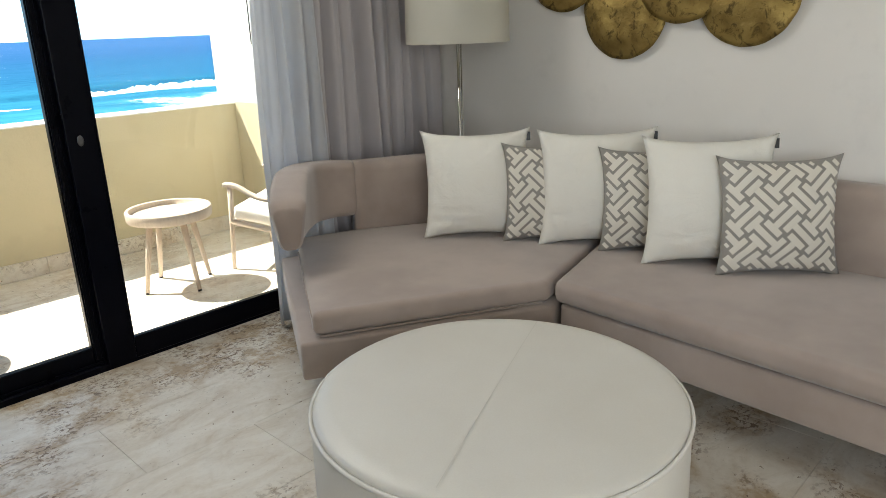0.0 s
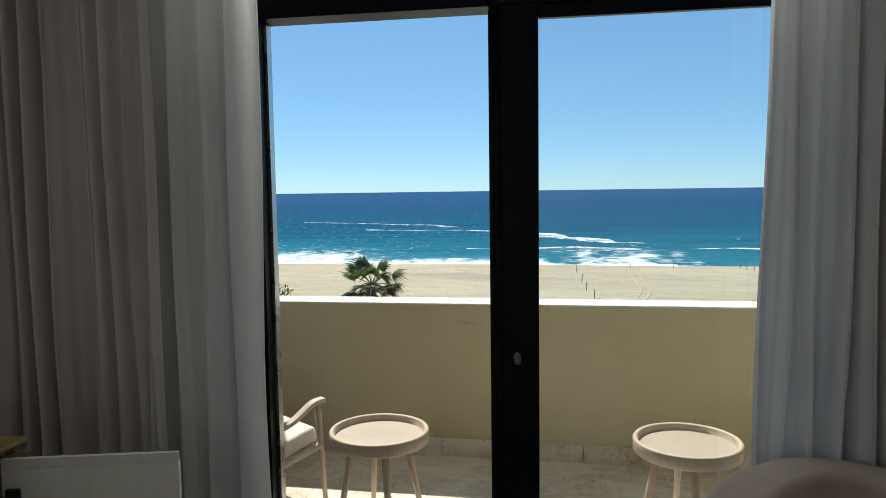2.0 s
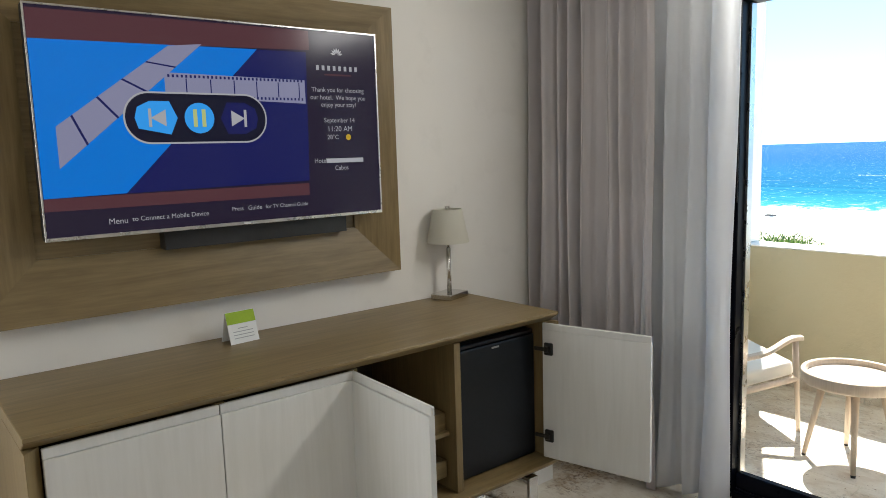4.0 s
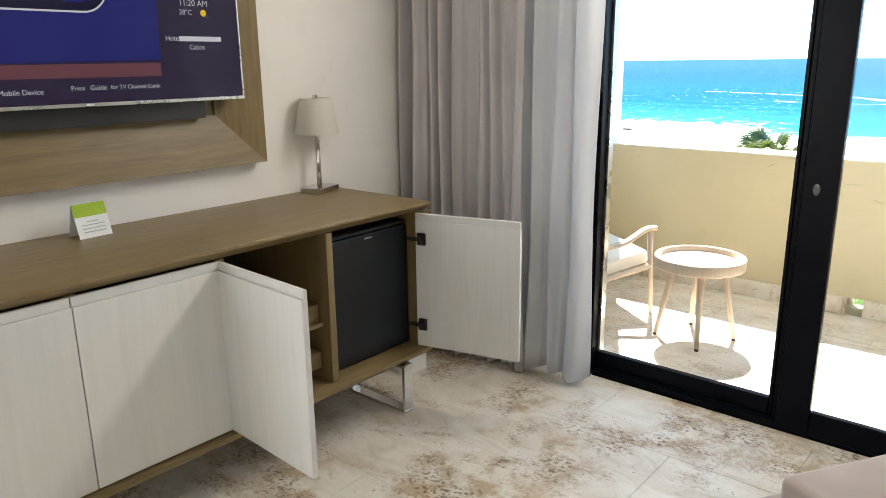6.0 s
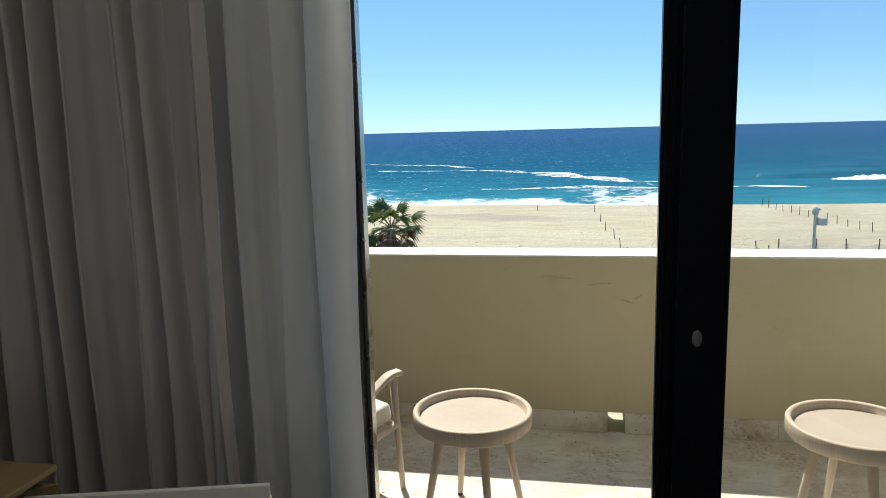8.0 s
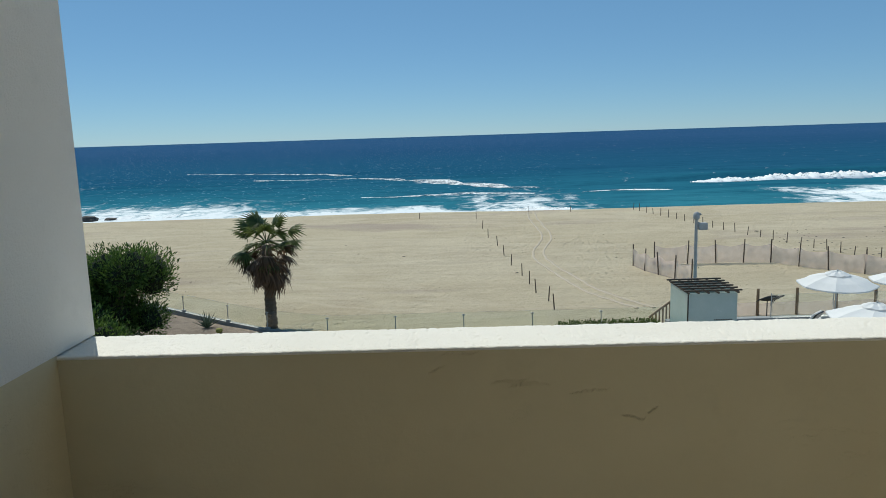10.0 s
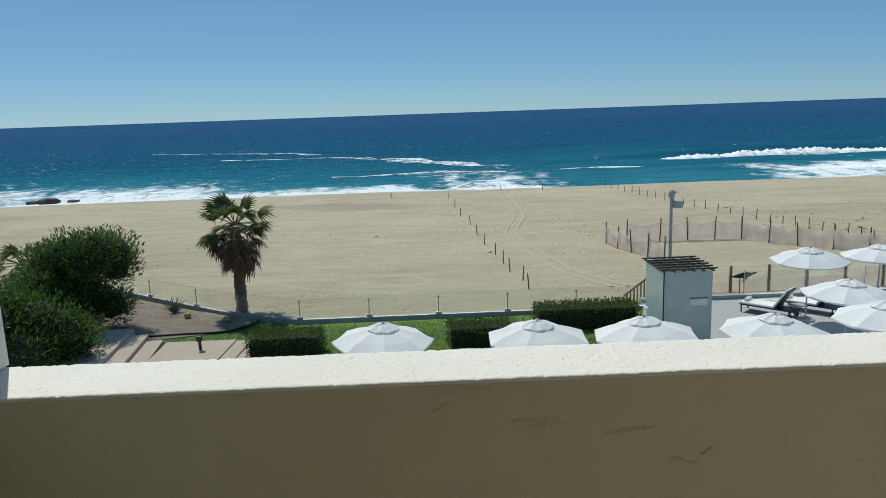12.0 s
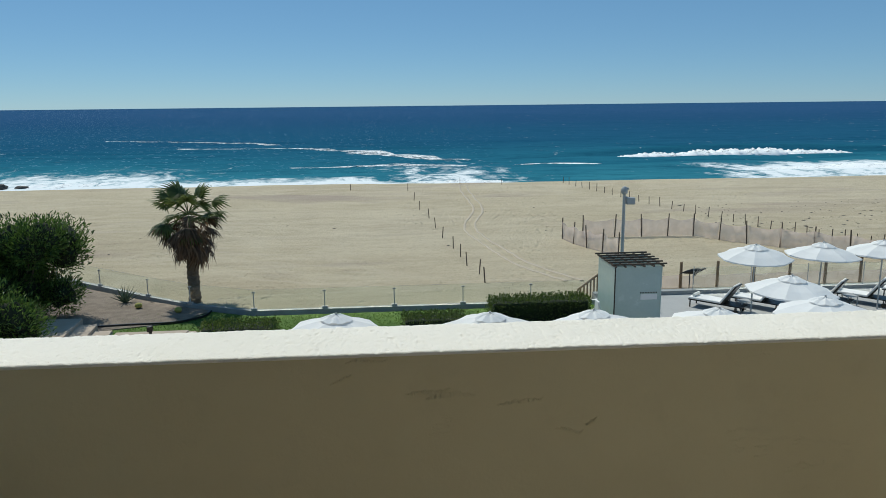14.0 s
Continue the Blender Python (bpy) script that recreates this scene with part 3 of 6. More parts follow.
def scar(path, width, seed):
    """A ragged lip of lifted plaster on the parapet's inner face; path: x and z along it."""
    rnd = random.Random(seed)
    line = smooth_path([Vector((x, 0, z)) for x, z in path], 14)
    bm = bmesh.new()
    prev = None
    for k, p in enumerate(line):
        e = math.sin(math.pi * k / (len(line) - 1)) ** 0.5
        w, j = width * e * rnd.uniform(0.5, 1.3), rnd.uniform(-0.003, 0.003)
        row = [bm.verts.new((p.x, PY0 - h, p.z + j + q * w)) for q, h in ((-1, -0.001), (-0.75, 0.0042 * e), (0.2, 0.002 * e), (1, -0.001))]
        if prev:
            for i in range(3):
                bm.faces.new((prev[i], row[i], row[i + 1], prev[i + 1]))
        prev = row
    bmesh.ops.recalc_face_normals(bm, faces=bm.faces[:])
    return bm


for k, (path, width) in enumerate((
        (((0.968, 0.882), (1.00, 0.888), (1.04, 0.884), (1.085, 0.887)), 0.004),
        (((1.115, 0.792), (1.15, 0.800), (1.19, 0.797), (1.235, 0.806)), 0.006),
        (((1.165, 0.778), (1.20, 0.786), (1.25, 0.790), (1.295, 0.784)), 0.008),
        (((1.345, 0.755), (1.39, 0.762), (1.43, 0.765), (1.47, 0.768)), 0.005),
        (((1.50, 0.686), (1.53, 0.682), (1.56, 0.672), (1.575, 0.676)), 0.005),
        (((1.575, 0.690), (1.59, 0.698), (1.61, 0.712)), 0.004),
        (((0.93, 0.825), (0.955, 0.838), (0.985, 0.852)), 0.004))):
    part("plaster_scar", scar(path, width, k), CREAM, parapet_ob)


def cap():
    """The rough trowelled plaster on top of the parapet."""
    n, m = 1300, 30
    vs, fs = [], []
    x0, x1 = BX0 - 0.2, BX1 + 0.2
    for i in range(n + 1):
        x = x0 + (x1 - x0) * i / n
        e = 0.004 * noise.noise((x * 14, 0, 0)) + 0.003 * noise.noise((x * 70, 3, 0))
        prof = [(PY0 - 0.001, PZ - 0.011), (PY0 - 0.003 + e * 0.4, PZ - 0.005 + e * 0.6)]
        for k in range(m + 1):
            y = PY0 + 0.002 + e * 0.4 + (PY1 - 0.012 - PY0) * k / m
            f = noise.fractal((x * 60, y * 75, 0), 0.8, 2.0, 3)
            d = noise.noise((x * 75, y * 90, 9))
            h = 0.0013 * f + 0.0012 * noise.noise((x * 9, y * 9, 7)) - (0.0022 * (d - 0.25) / 0.3 if d > 0.25 else 0)
            prof.append((y, PZ - 0.001 + h))
        prof += [(PY1 + 0.002, PZ - 0.01), (PY1 + 0.001, PZ - 0.011)]
        vs += [(x, y, z) for y, z in prof]
    w = m + 5
    for i in range(n):
        for k in range(w):
            j = (k + 1) % w
            fs.append((i * w + k, (i + 1) * w + k, (i + 1) * w + j, i * w + j))
    fs.append(tuple(range(w))[::-1])
    fs.append(tuple(n * w + k for k in range(w)))
    me = bpy.data.meshes.new("cap")
    me.from_pydata(vs, [], fs)
    bm = bmesh.new()
    bm.from_mesh(me)
    bpy.data.meshes.remove(me)
    bmesh.ops.recalc_face_normals(bm, faces=bm.faces[:])
    return bm


structure("trim_parapet_cap", cap(), WHITE_STUCCO, "rough white plastered top of the parapet", "parapet", True)
structure("wall_balcony_west", box(BX0 - 0.2, BX0, YG + 0.12, PY1, PZ + 0.004, 2.66), WHITE_STUCCO, "white stucco side wall of the balcony", "wall")
structure("wall_balcony_west_foot", box(BX0 - 0.2, BX0, YG + 0.12, PY0 - 0.002, BZ - 0.3, PZ + 0.004), CREAM, "cream foot of the balcony's side wall", "wall")
structure("wall_balcony_east", box(BX1, BX1 + 0.2, YG + 0.12, PY1, PZ + 0.004, 2.66), WHITE_STUCCO, "white stucco side wall of the balcony", "wall")
structure("wall_balcony_east_foot", box(BX1, BX1 + 0.2, YG + 0.12, PY0 - 0.002, BZ - 0.3, PZ + 0.004), CREAM, "cream foot of the balcony's side wall", "wall")
structure("ceiling_balcony", box(BX0 - 0.2, BX1 + 0.2, YG + 0.12, PY1, 2.66, 2.86), CEIL, "white soffit over the balcony", "ceiling")
# plain facade of the house around the balcony, which closes the place
structure("wall_facade_low", box(-9, 12, YG + 0.06, PY1, -6.4, -0.3), CREAM, "cream facade below the balcony", "wall")


# ---------------------------------------------------------------- balcony door
def door():
    d = tagged(new("door_1"), "black aluminium sliding balcony door, one side open", "door", kind="structure")
    y0, y1 = YG - 0.045, YG + 0.045
    part("frame_head", box(OX0, OX1, y0, y1 + 0.03, 2.157, OZ, 0.004, 1), BLACK_ALU, d)
    part("frame_jamb", box(OX0, OX0 + 0.055, y0, y1 + 0.03, 0.0, 2.157, 0.004, 1), BLACK_ALU, d)
    part("frame_jamb", box(OX1 - 0.055, OX1, y0, y1 + 0.03, 0.0, 2.157, 0.004, 1), BLACK_ALU, d)
    part("jamb_strip", box(OX0 + 0.055, OX0 + 0.067, YG + 0.01, YG + 0.05, 0.03, 2.152, 0.001, 1), STEEL, d, "bright metal strip")
    bm = box(OX0 + 0.055, OX1 - 0.055, y0 + 0.005, y1 + 0.03, -0.010, 0.028, 0.004, 1)
    for k in range(3):
        box(OX0 + 0.06, OX1 - 0.06, YG - 0.02 + 0.03 * k, YG - 0.012 + 0.03 * k, 0.028, 0.04, bm=bm)
    part("track", bm, BLACK_ALU, d)
    part("bottom_rail", box(OX0 + 0.055, 1.507, YG - 0.004, YG + 0.032, 0.028, 0.108, 0.004, 1), BLACK_ALU, d)
    # doubled stile in the middle
    bm = box(1.505, 1.585, YG - 0.002, YG + 0.035, 0.028, 2.157, 0.004, 1)
    box(1.510, 1.522, YG - 0.012, YG - 0.002, 0.05, 2.157, 0.002, 1, bm=bm)
    box(1.536, 1.542, YG - 0.008, YG - 0.002, 0.05, 2.157, 0.001, 1, bm=bm)
    part("fixed_stile", bm, BLACK_ALU, d)
    leaf = part("sliding_leaf", box(1.548, 1.672, YG - 0.043, YG - 0.008, 0.004, 2.157, 0.005, 2), BLACK_ALU, d)
    part("leaf_rail", box(1.672, OX1 - 0.055, YG - 0.043, YG - 0.008, 0.012, 0.112, 0.004, 1), BLACK_ALU, d)
    part("leaf_head", box(1.672, OX1 - 0.055, YG - 0.043, YG - 0.008, 2.112, 2.156, 0.004, 1), BLACK_ALU, d)
    bm = box(1.664, 1.672, YG - 0.049, YG - 0.043, 0.10, 2.112, 0.001, 1)
    part("bead", bm, BLACK_ALU, d)
    pane = part("pane", box(1.668, OX1 - 0.05, YG - 0.028, YG - 0.022, 0.09, 2.122), PANE, d, "clear glass pane")
    pane.visible_shadow = False
    bm = bmesh.new()
    turned([(0.006, 0), (0.0125, 0.0), (0.013, 0.003), (0.010, 0.006), (0.004, 0.007)], 20, bm)
    bmesh.ops.scale(bm, vec=(1, 1.7, 1), verts=bm.verts)
    bm.transform(pose(1.60, YG - 0.043, 0.993, 90, 0, 0))
    part("finger_pull", bm, PULL, leaf, "small oval metal finger pull", True)
    return d


door()


# ---------------------------------------------------------------- curtains
def cloth(x0, x1, y, z0, z1, folds, amp, seed, flare=0.0, lean=0.0, cols=170, rows=26):
    """A hanging cloth with irregular folds."""
    rnd = random.Random(seed)
    ph = [rnd.uniform(0, 6.28) for _ in range(8)]
    bm = bmesh.new()
    grid = []
    for j in range(rows + 1):
        v = j / rows
        row = []
        for i in range(cols + 1):
            u = i / cols
            w = u + 0.024 * math.sin(14 * u + ph[0]) + 0.014 * math.sin(31 * u + ph[1] + 0.6 * v)
            s = math.sin(6.2832 * folds * w + ph[2] + 0.25 * math.sin(3 * v + ph[3]))
            s = math.copysign(abs(s) ** 0.55, s)
            s2 = math.sin(6.2832 * folds * 2.3 * w + ph[4] + 1.2 * v)
            a = amp * (0.75 + 0.35 * math.sin(5 * u + ph[5])) * (0.85 + 0.3 * (1 - v))
            x = x0 + (x1 - x0) * u + flare * (u - 0.5) * (1 - v) ** 1.5 + lean * (1 - v) + 0.25 * amp * math.cos(6.2832 * folds * w + ph[6]) + 0.012 * (1 - v) * math.sin(9 * v + 14 * u)
            row.append(bm.verts.new((x, y + a * s + 0.22 * a * s2, z0 + (z1 - z0) * v + (0.012 * math.sin(25 * u + ph[7]) if j == 0 else 0))))
        grid.append(row)
    for a, b in zip(grid, grid[1:]):
        for i in range(cols):
            bm.faces.new((a[i], a[i + 1], b[i + 1], b[i]))
    return bm


def curtain(name, bm, mat, label, wand_x=None, wand_y=None):
    c = thing(name, label, "curtain", "curtains of the balcony door")
    cl = part("cloth", bm, mat, c, smooth=True)
    sm = cl.modifiers.new("thickness", "SOLIDIFY")
    sm.thickness = 0.003
    if wand_x:
        part("pull_wand", rod((wand_x, wand_y, 1.33), (wand_x + 0.004, wand_y, ZC - 0.03), 0.0026, 0.0024, 8), DARK_METAL, c, "thin dark pull wand")
    return c


curtain("drape_curtain", cloth(-0.29, 0.44, 3.15, 0.02, ZC - 0.02, 8.5, 0.056, 3, 0.03, 0, 260), DRAPE, "mauve-grey heavy curtain drawn aside beside the wall")
curtain("sheer_curtain", cloth(0.335, 0.752, 3.19, 0.03, ZC - 0.02, 4.0, 0.05, 8, 0.03, -0.03), SHEER, "white sheer curtain gathered at the door's edge", 0.722, 3.305)
curtain("drape_curtain", cloth(2.57, 3.48, 3.16, 0.02, ZC - 0.02, 9.5, 0.050, 5, 0.03, 0, 260), DRAPE, "mauve-grey heavy curtain drawn aside behind the sofa")
curtain("sheer_curtain", cloth(2.325, 2.64, 3.12, 0.03, ZC - 0.02, 4.6, 0.05, 11, 0.05, -0.02), SHEER, "white sheer curtain gathered at the door's edge behind the sofa", 2.385, 3.27)
structure("curtain_track", box(XL, XR, 3.10, 3.24, ZC - 0.022, ZC - 0.001), CLEAN_WHITE, "white ceiling track of the curtains", "track")


# ---------------------------------------------------------------- sofa
FL, SD, DD = Vector((1.845, 2.21, 0)), Vector((0.876, -0.482, 0)), Vector((0.482, 0.876, 0))


def sofa_pt(s, d, z=0.0):
    return FL + SD * s + DD * d + Vector((0, 0, z))


def xy(v):
    return (v.x, v.y)


def corner_sofa():
    so = thing("corner_sofa", "taupe velvet corner sofa with a wrapped arm and low back", "sofa")
    j0, j1 = (2.612, 1.78), (3.37, 1.98)
    b0 = sofa_pt(0.06, 0.99)
    chaise = [xy(FL), j0, j1, (3.39, 2.44), xy(sofa_pt(0.36, 1.0)), xy(b0)]
    part("base", prism([xy(sofa_pt(-0.050, -0.025)), (j0[0] + 0.006, j0[1] - 0.022), (3.37, 1.985), (3.42, 2.46), xy(sofa_pt(0.36, 1.03)), xy(sofa_pt(-0.02, 1.0))], 0.225, 0.366, 0.014, 3), VELVET, so, smooth=True)
    part("seat_cushion", prism(chaise, 0.372, 0.46, 0.026, 4), VELVET, so, smooth=True)
    wing = [(2.622, 1.765), (2.46, -0.45), (3.40, -0.45), (3.40, 1.965)]
    part("base", prism([(2.640, 1.745), (2.485, -0.43), (3.42, -0.43), (3.42, 1.975)], 0.225, 0.366, 0.014, 3), VELVET, so, smooth=True)
    part("seat_cushion", prism(wing, 0.372, 0.46, 0.030, 4), VELVET, so, smooth=True)
    # welt cords along the front edges of the cushions
    part("welt", sweep([sofa_pt(0.02, 0.001, 0.374), sofa_pt(0.44, 0.001, 0.374), sofa_pt(0.86, 0.001, 0.374)], rounded(0.008, 0.008, 0.003, 3)), VELVET, so, smooth=True)
    part("welt", sweep([sofa_pt(0.004, 0.03, 0.440), sofa_pt(0.02, 0.4, 0.440), sofa_pt(0.045, 0.8, 0.440)], rounded(0.007, 0.007, 0.003, 3)), VELVET, so, smooth=True)
    # low back that runs round the corner
    line = smooth_path([sofa_pt(0.35, 1.06), sofa_pt(0.75, 1.065), sofa_pt(1.05, 1.045), Vector((3.40, 2.36, 0)), Vector((3.43, 2.0, 0)), Vector((3.43, 1.2, 0)), Vector((3.43, 0.3, 0)), Vector((3.43, -0.45, 0))], 8)
    sec = [(u, v + 0.505) for u, v in rounded(0.115, 0.56, 0.05, 5)]
    part("backrest", sweep(line, sec), VELVET, so, smooth=True)
    # arm: a band that bends out of the back and round to the front, clear of the seat
    arm = smooth_path([sofa_pt(0.355, 1.06), sofa_pt(0.22, 1.045), sofa_pt(0.115, 0.965), sofa_pt(0.058, 0.82), sofa_pt(0.022, 0.66), sofa_pt(0.0, 0.53), sofa_pt(-0.012, 0.435)], 10)

    def arm_section(t):
        top = 0.785 + 0.03 * min(1, t / 0.5) - 0.075 * max(0, t - 0.55) / 0.45
        low = 0.525 + 0.03 * min(1, max(0, (t - 0.45) / 0.5))
        w = 0.115 + 0.045 * min(1, t * 1.6)
        if t > 0.90:
            k = 1 - ((t - 0.90) / 0.10) ** 2 * 0.30
            w *= k
            mid = (top + low) / 2
            top, low = mid + (top - mid) * k ** 0.5, mid + (low - mid) * k ** 0.3
        lean = min(1, max(0, (t - 0.3) / 0.4))
        pts = rounded(w, top - low, min(0.036, w * 0.3), 4)
        return [(u * (1 - 0.46 * lean * (0.5 - v / (top - low))), v + (top + low) / 2) for u, v in pts]

    part("arm", sweep(arm, arm_section), VELVET, so, smooth=True)
    part("arm_post", prism([xy(sofa_pt(0.345, 1.005)), xy(sofa_pt(0.40, 1.005)), xy(sofa_pt(0.40, 1.115)), xy(sofa_pt(0.345, 1.115))], 0.23, 0.56, 0.012, 2), VELVET, so, smooth=True)
    for s, d in ((0.05, 0.10), (0.80, 0.12), (0.10, 0.92)):
        p = sofa_pt(s, d)
        part("leg", rod((p.x, p.y, 0.0), (p.x, p.y, 0.23), 0.012, 0.022, 12), DARK_METAL, so, "dark metal leg")
    for x, y in ((2.74, 1.5), (2.74, -0.3), (3.36, -0.3), (3.36, 1.9)):
        part("leg", rod((x, y, 0.0), (x, y, 0.23), 0.012, 0.022, 12), DARK_METAL, so, "dark metal leg")
    return so


corner_sofa()


# ---------------------------------------------------------------- pillows
def pillow_point(u, v, size, thick, side, puff):
    pin = 1 - 0.075 * (1 - u * u) * abs(v) ** 3
    pin2 = 1 - 0.075 * (1 - v * v) * abs(u) ** 3
    x, z = u * pin2 * size / 2, v * pin * size / 2
    ear = (abs(u) * abs(v)) ** 7
    x, z = x * (1 + 0.055 * ear), z * (1 + 0.055 * ear)
    h = max(0.0, (1 - abs(u) ** 2.4) * (1 - abs(v) ** 2.4)) ** 0.62
    rim = min(1.0, (1 - max(abs(u), abs(v))) * 6)
    h += 0.12 * rim * (abs(u) ** 2 + abs(v) ** 2) * noise.noise((u * 5.5 + puff * 7, v * 2.5 + 3 * puff, side * 3 + puff))
    h += 0.09 * rim * max(0.0, -v + 0.2) * noise.noise((u * 1.8 + puff * 5, v * 8.0, side + 5.0 * puff))
    h *= 1 + puff * (0.5 - v * 0.5) * 0.25
    h += 0.03 * noise.noise((u * 2.2 + puff * 9, v * 2.2, side)) * (1 - u * u) * (1 - v * v)
    return Vector((x, side * thick / 2 * h, z + size / 2))


def pillow_body(size, thick, puff):
    bm = bmesh.new()
    n = 34
    for side in (-1, 1):
        g = [[bm.verts.new(pillow_point(2 * i / n - 1, 2 * j / n - 1, size, thick, side, puff)) for i in range(n + 1)] for j in range(n + 1)]
        for j in range(n):
            for i in range(n):
                q = (g[j][i], g[j][i + 1], g[j + 1][i + 1], g[j + 1][i])
                bm.faces.new(q if side < 0 else q[::-1])
    bmesh.ops.remove_doubles(bm, verts=bm.verts, dist=0.0008)
    return bm


def fret(size, thick, puff):
    """Raised cream bars in the shape of interlocking I letters, laid at 45 degrees over the grey front."""
    bm = bmesh.new()
    c = size / 32.5
    r2 = math.sqrt(0.5)

    def block(x0, x1, y0, y1):
        nx, ny = max(2, round((x1 - x0) / 1.2)), max(2, round((y1 - y0) / 1.2))
        g = []
        for a in range(nx + 1):
            for b in range(ny + 1):
                X, Y = (x0 + (x1 - x0) * a / nx) * c, (y0 + (y1 - y0) * b / ny) * c
                u, v = (X - Y) * r2 / (size / 2), (X + Y) * r2 / (size / 2)
                if max(abs(u), abs(v)) > 0.985:
                    g.append(None)
                    continue
                p = pillow_point(u, v, size, thick, -1, puff)
                p.y -= 0.0012 if a in (0, nx) or b in (0, ny) else 0.0042
                g.append(bm.verts.new(p))
        for a in range(nx):
            for b in range(ny):
                q = [g[a * (ny + 1) + b], g[(a + 1) * (ny + 1) + b], g[(a + 1) * (ny + 1) + b + 1], g[a * (ny + 1) + b + 1]]
                if None not in q:
                    bm.faces.new(q)

    for i in range(-5, 6):
        for j in range(-5, 6):
            x, y = i * 7.0, j * 7.0
            for x0, x1, y0, y1 in ((-3.5, 3.5, -0.9, 0.9), (-5.3, -3.5, -2.7, 2.7), (3.5, 5.3, -2.7, 2.7)):
                if (i + j) % 2:
                    x0, x1, y0, y1 = y0, y1, x0, x1
                block(x + x0, x + x1, y + y0, y + y1)
    bmesh.ops.remove_doubles(bm, verts=bm.verts, dist=0.0004)
    return bm


def pillow(x, y, yaw, size, thick, lean, puff, patterned):
    """x, y: the foot of its left corner, seen from the front."""
    a = radians(yaw)
    mx, my = x + math.cos(a) * size / 2, y + math.sin(a) * size / 2
    at = pose(mx, my, 0.461, 0, 0, yaw) @ pose(0, 0, 0, -lean, 0, 0)
    if patterned:
        p = thing("throw_pillow", "cream throw pillow with a grey interlocking fret pattern on the sofa", "pillow", "pillows on the sofa", at)
        part("cover", pillow_body(size, thick, puff), PATTERN_LINE, p, smooth=True)
        part("fret_pattern", fret(size, thick, puff), PATTERN_BASE, p, "raised cream fret", True)
    else:
        p = thing("throw_pillow", "plain white linen throw pillow leaning on the sofa's back", "pillow", "pillows on the sofa", at)
        part("cover", pillow_body(size, thick, puff), LINEN, p, smooth=True)
        part("zip_tag", box(size / 2 - 0.018, size / 2 + 0.012, -0.003, 0.003, size - 0.045, size - 0.008, 0.001, 1), BLACK, p, "black fabric tag")
    return p


pillow(2.735, 2.55, -47, 0.47, 0.17, 9, 0.3, False)
pillow(2.915, 2.235, -50, 0.42, 0.14, 10, 0.5, True)
pillow(2.968, 2.08, -50, 0.48, 0.17, 8, 0.1, False)
pillow(3.042, 1.828, -52, 0.42, 0.14, 10, 0.7, True)
pillow(3.002, 1.607, -52, 0.485, 0.17, 10, 0.6, False)
pillow(3.050, 1.33, -51, 0.43, 0.14, 12, 0.2, True)


# ---------------------------------------------------------------- ottoman
def ottoman():
    at = pose(1.894, 1.432, 0, 0, 0, 20) @ Matrix.Diagonal((1, 1, 1.032, 1))
    o = thing("round_ottoman", "round white leather ottoman with piped edge on the stone floor", "ottoman", "", at)
    R = 0.507
    part("body", turned([(R - 0.012, 0.0), (R - 0.004, 0.01), (R, 0.05), (R + 0.004, 0.2), (R, 0.385), (R - 0.01, 0.396)], 72), LEATHER, o, smooth=True)
    part("top", turned([(R - 0.012, 0.393), (R - 0.003, 0.399), (R - 0.009, 0.410), (R - 0.022, 0.4165), (R - 0.06, 0.420), (R * 0.6, 0.424), (R * 0.3, 0.4262), (0.02, 0.427)], 72), LEATHER, o, smooth=True)
    bm = bmesh.new()
    n, m = 96, 8
    rings = [[bm.verts.new(((R + 0.001 + 0.006 * math.cos(6.2832 * k / m)) * math.cos(6.2832 * i / n), (R + 0.001 + 0.006 * math.cos(6.2832 * k / m)) * math.sin(6.2832 * i / n), 0.397 + 0.006 * math.sin(6.2832 * k / m))) for k in range(m)] for i in range(n)]
    for i in range(n):
        for k in range(m):
            bm.faces.new((rings[i][k], rings[(i + 1) % n][k], rings[(i + 1) % n][(k + 1) % m], rings[i][(k + 1) % m]))
    part("piping", bm, PIPING, o, "white piping", True)
    a = radians(3.3)
    bm = bmesh.new()
    for off in (0.0,):
        prev = None
        for k in range(41):
            q = -0.47 + 0.94 * k / 40
            z = 0.4283 - 0.0036 * (abs(q) / 0.39) ** 2
            row = [bm.verts.new((q * math.cos(a) - (off + e) * math.sin(a), q * math.sin(a) + (off + e) * math.cos(a), z)) for e in (-0.0013, 0.0013)]
            if prev:
                bm.faces.new((prev[0], row[0], row[1], prev[1]))
            prev = row
    part("seam", bm, SEAM, o, "stitched seam")
    return o


ottoman()


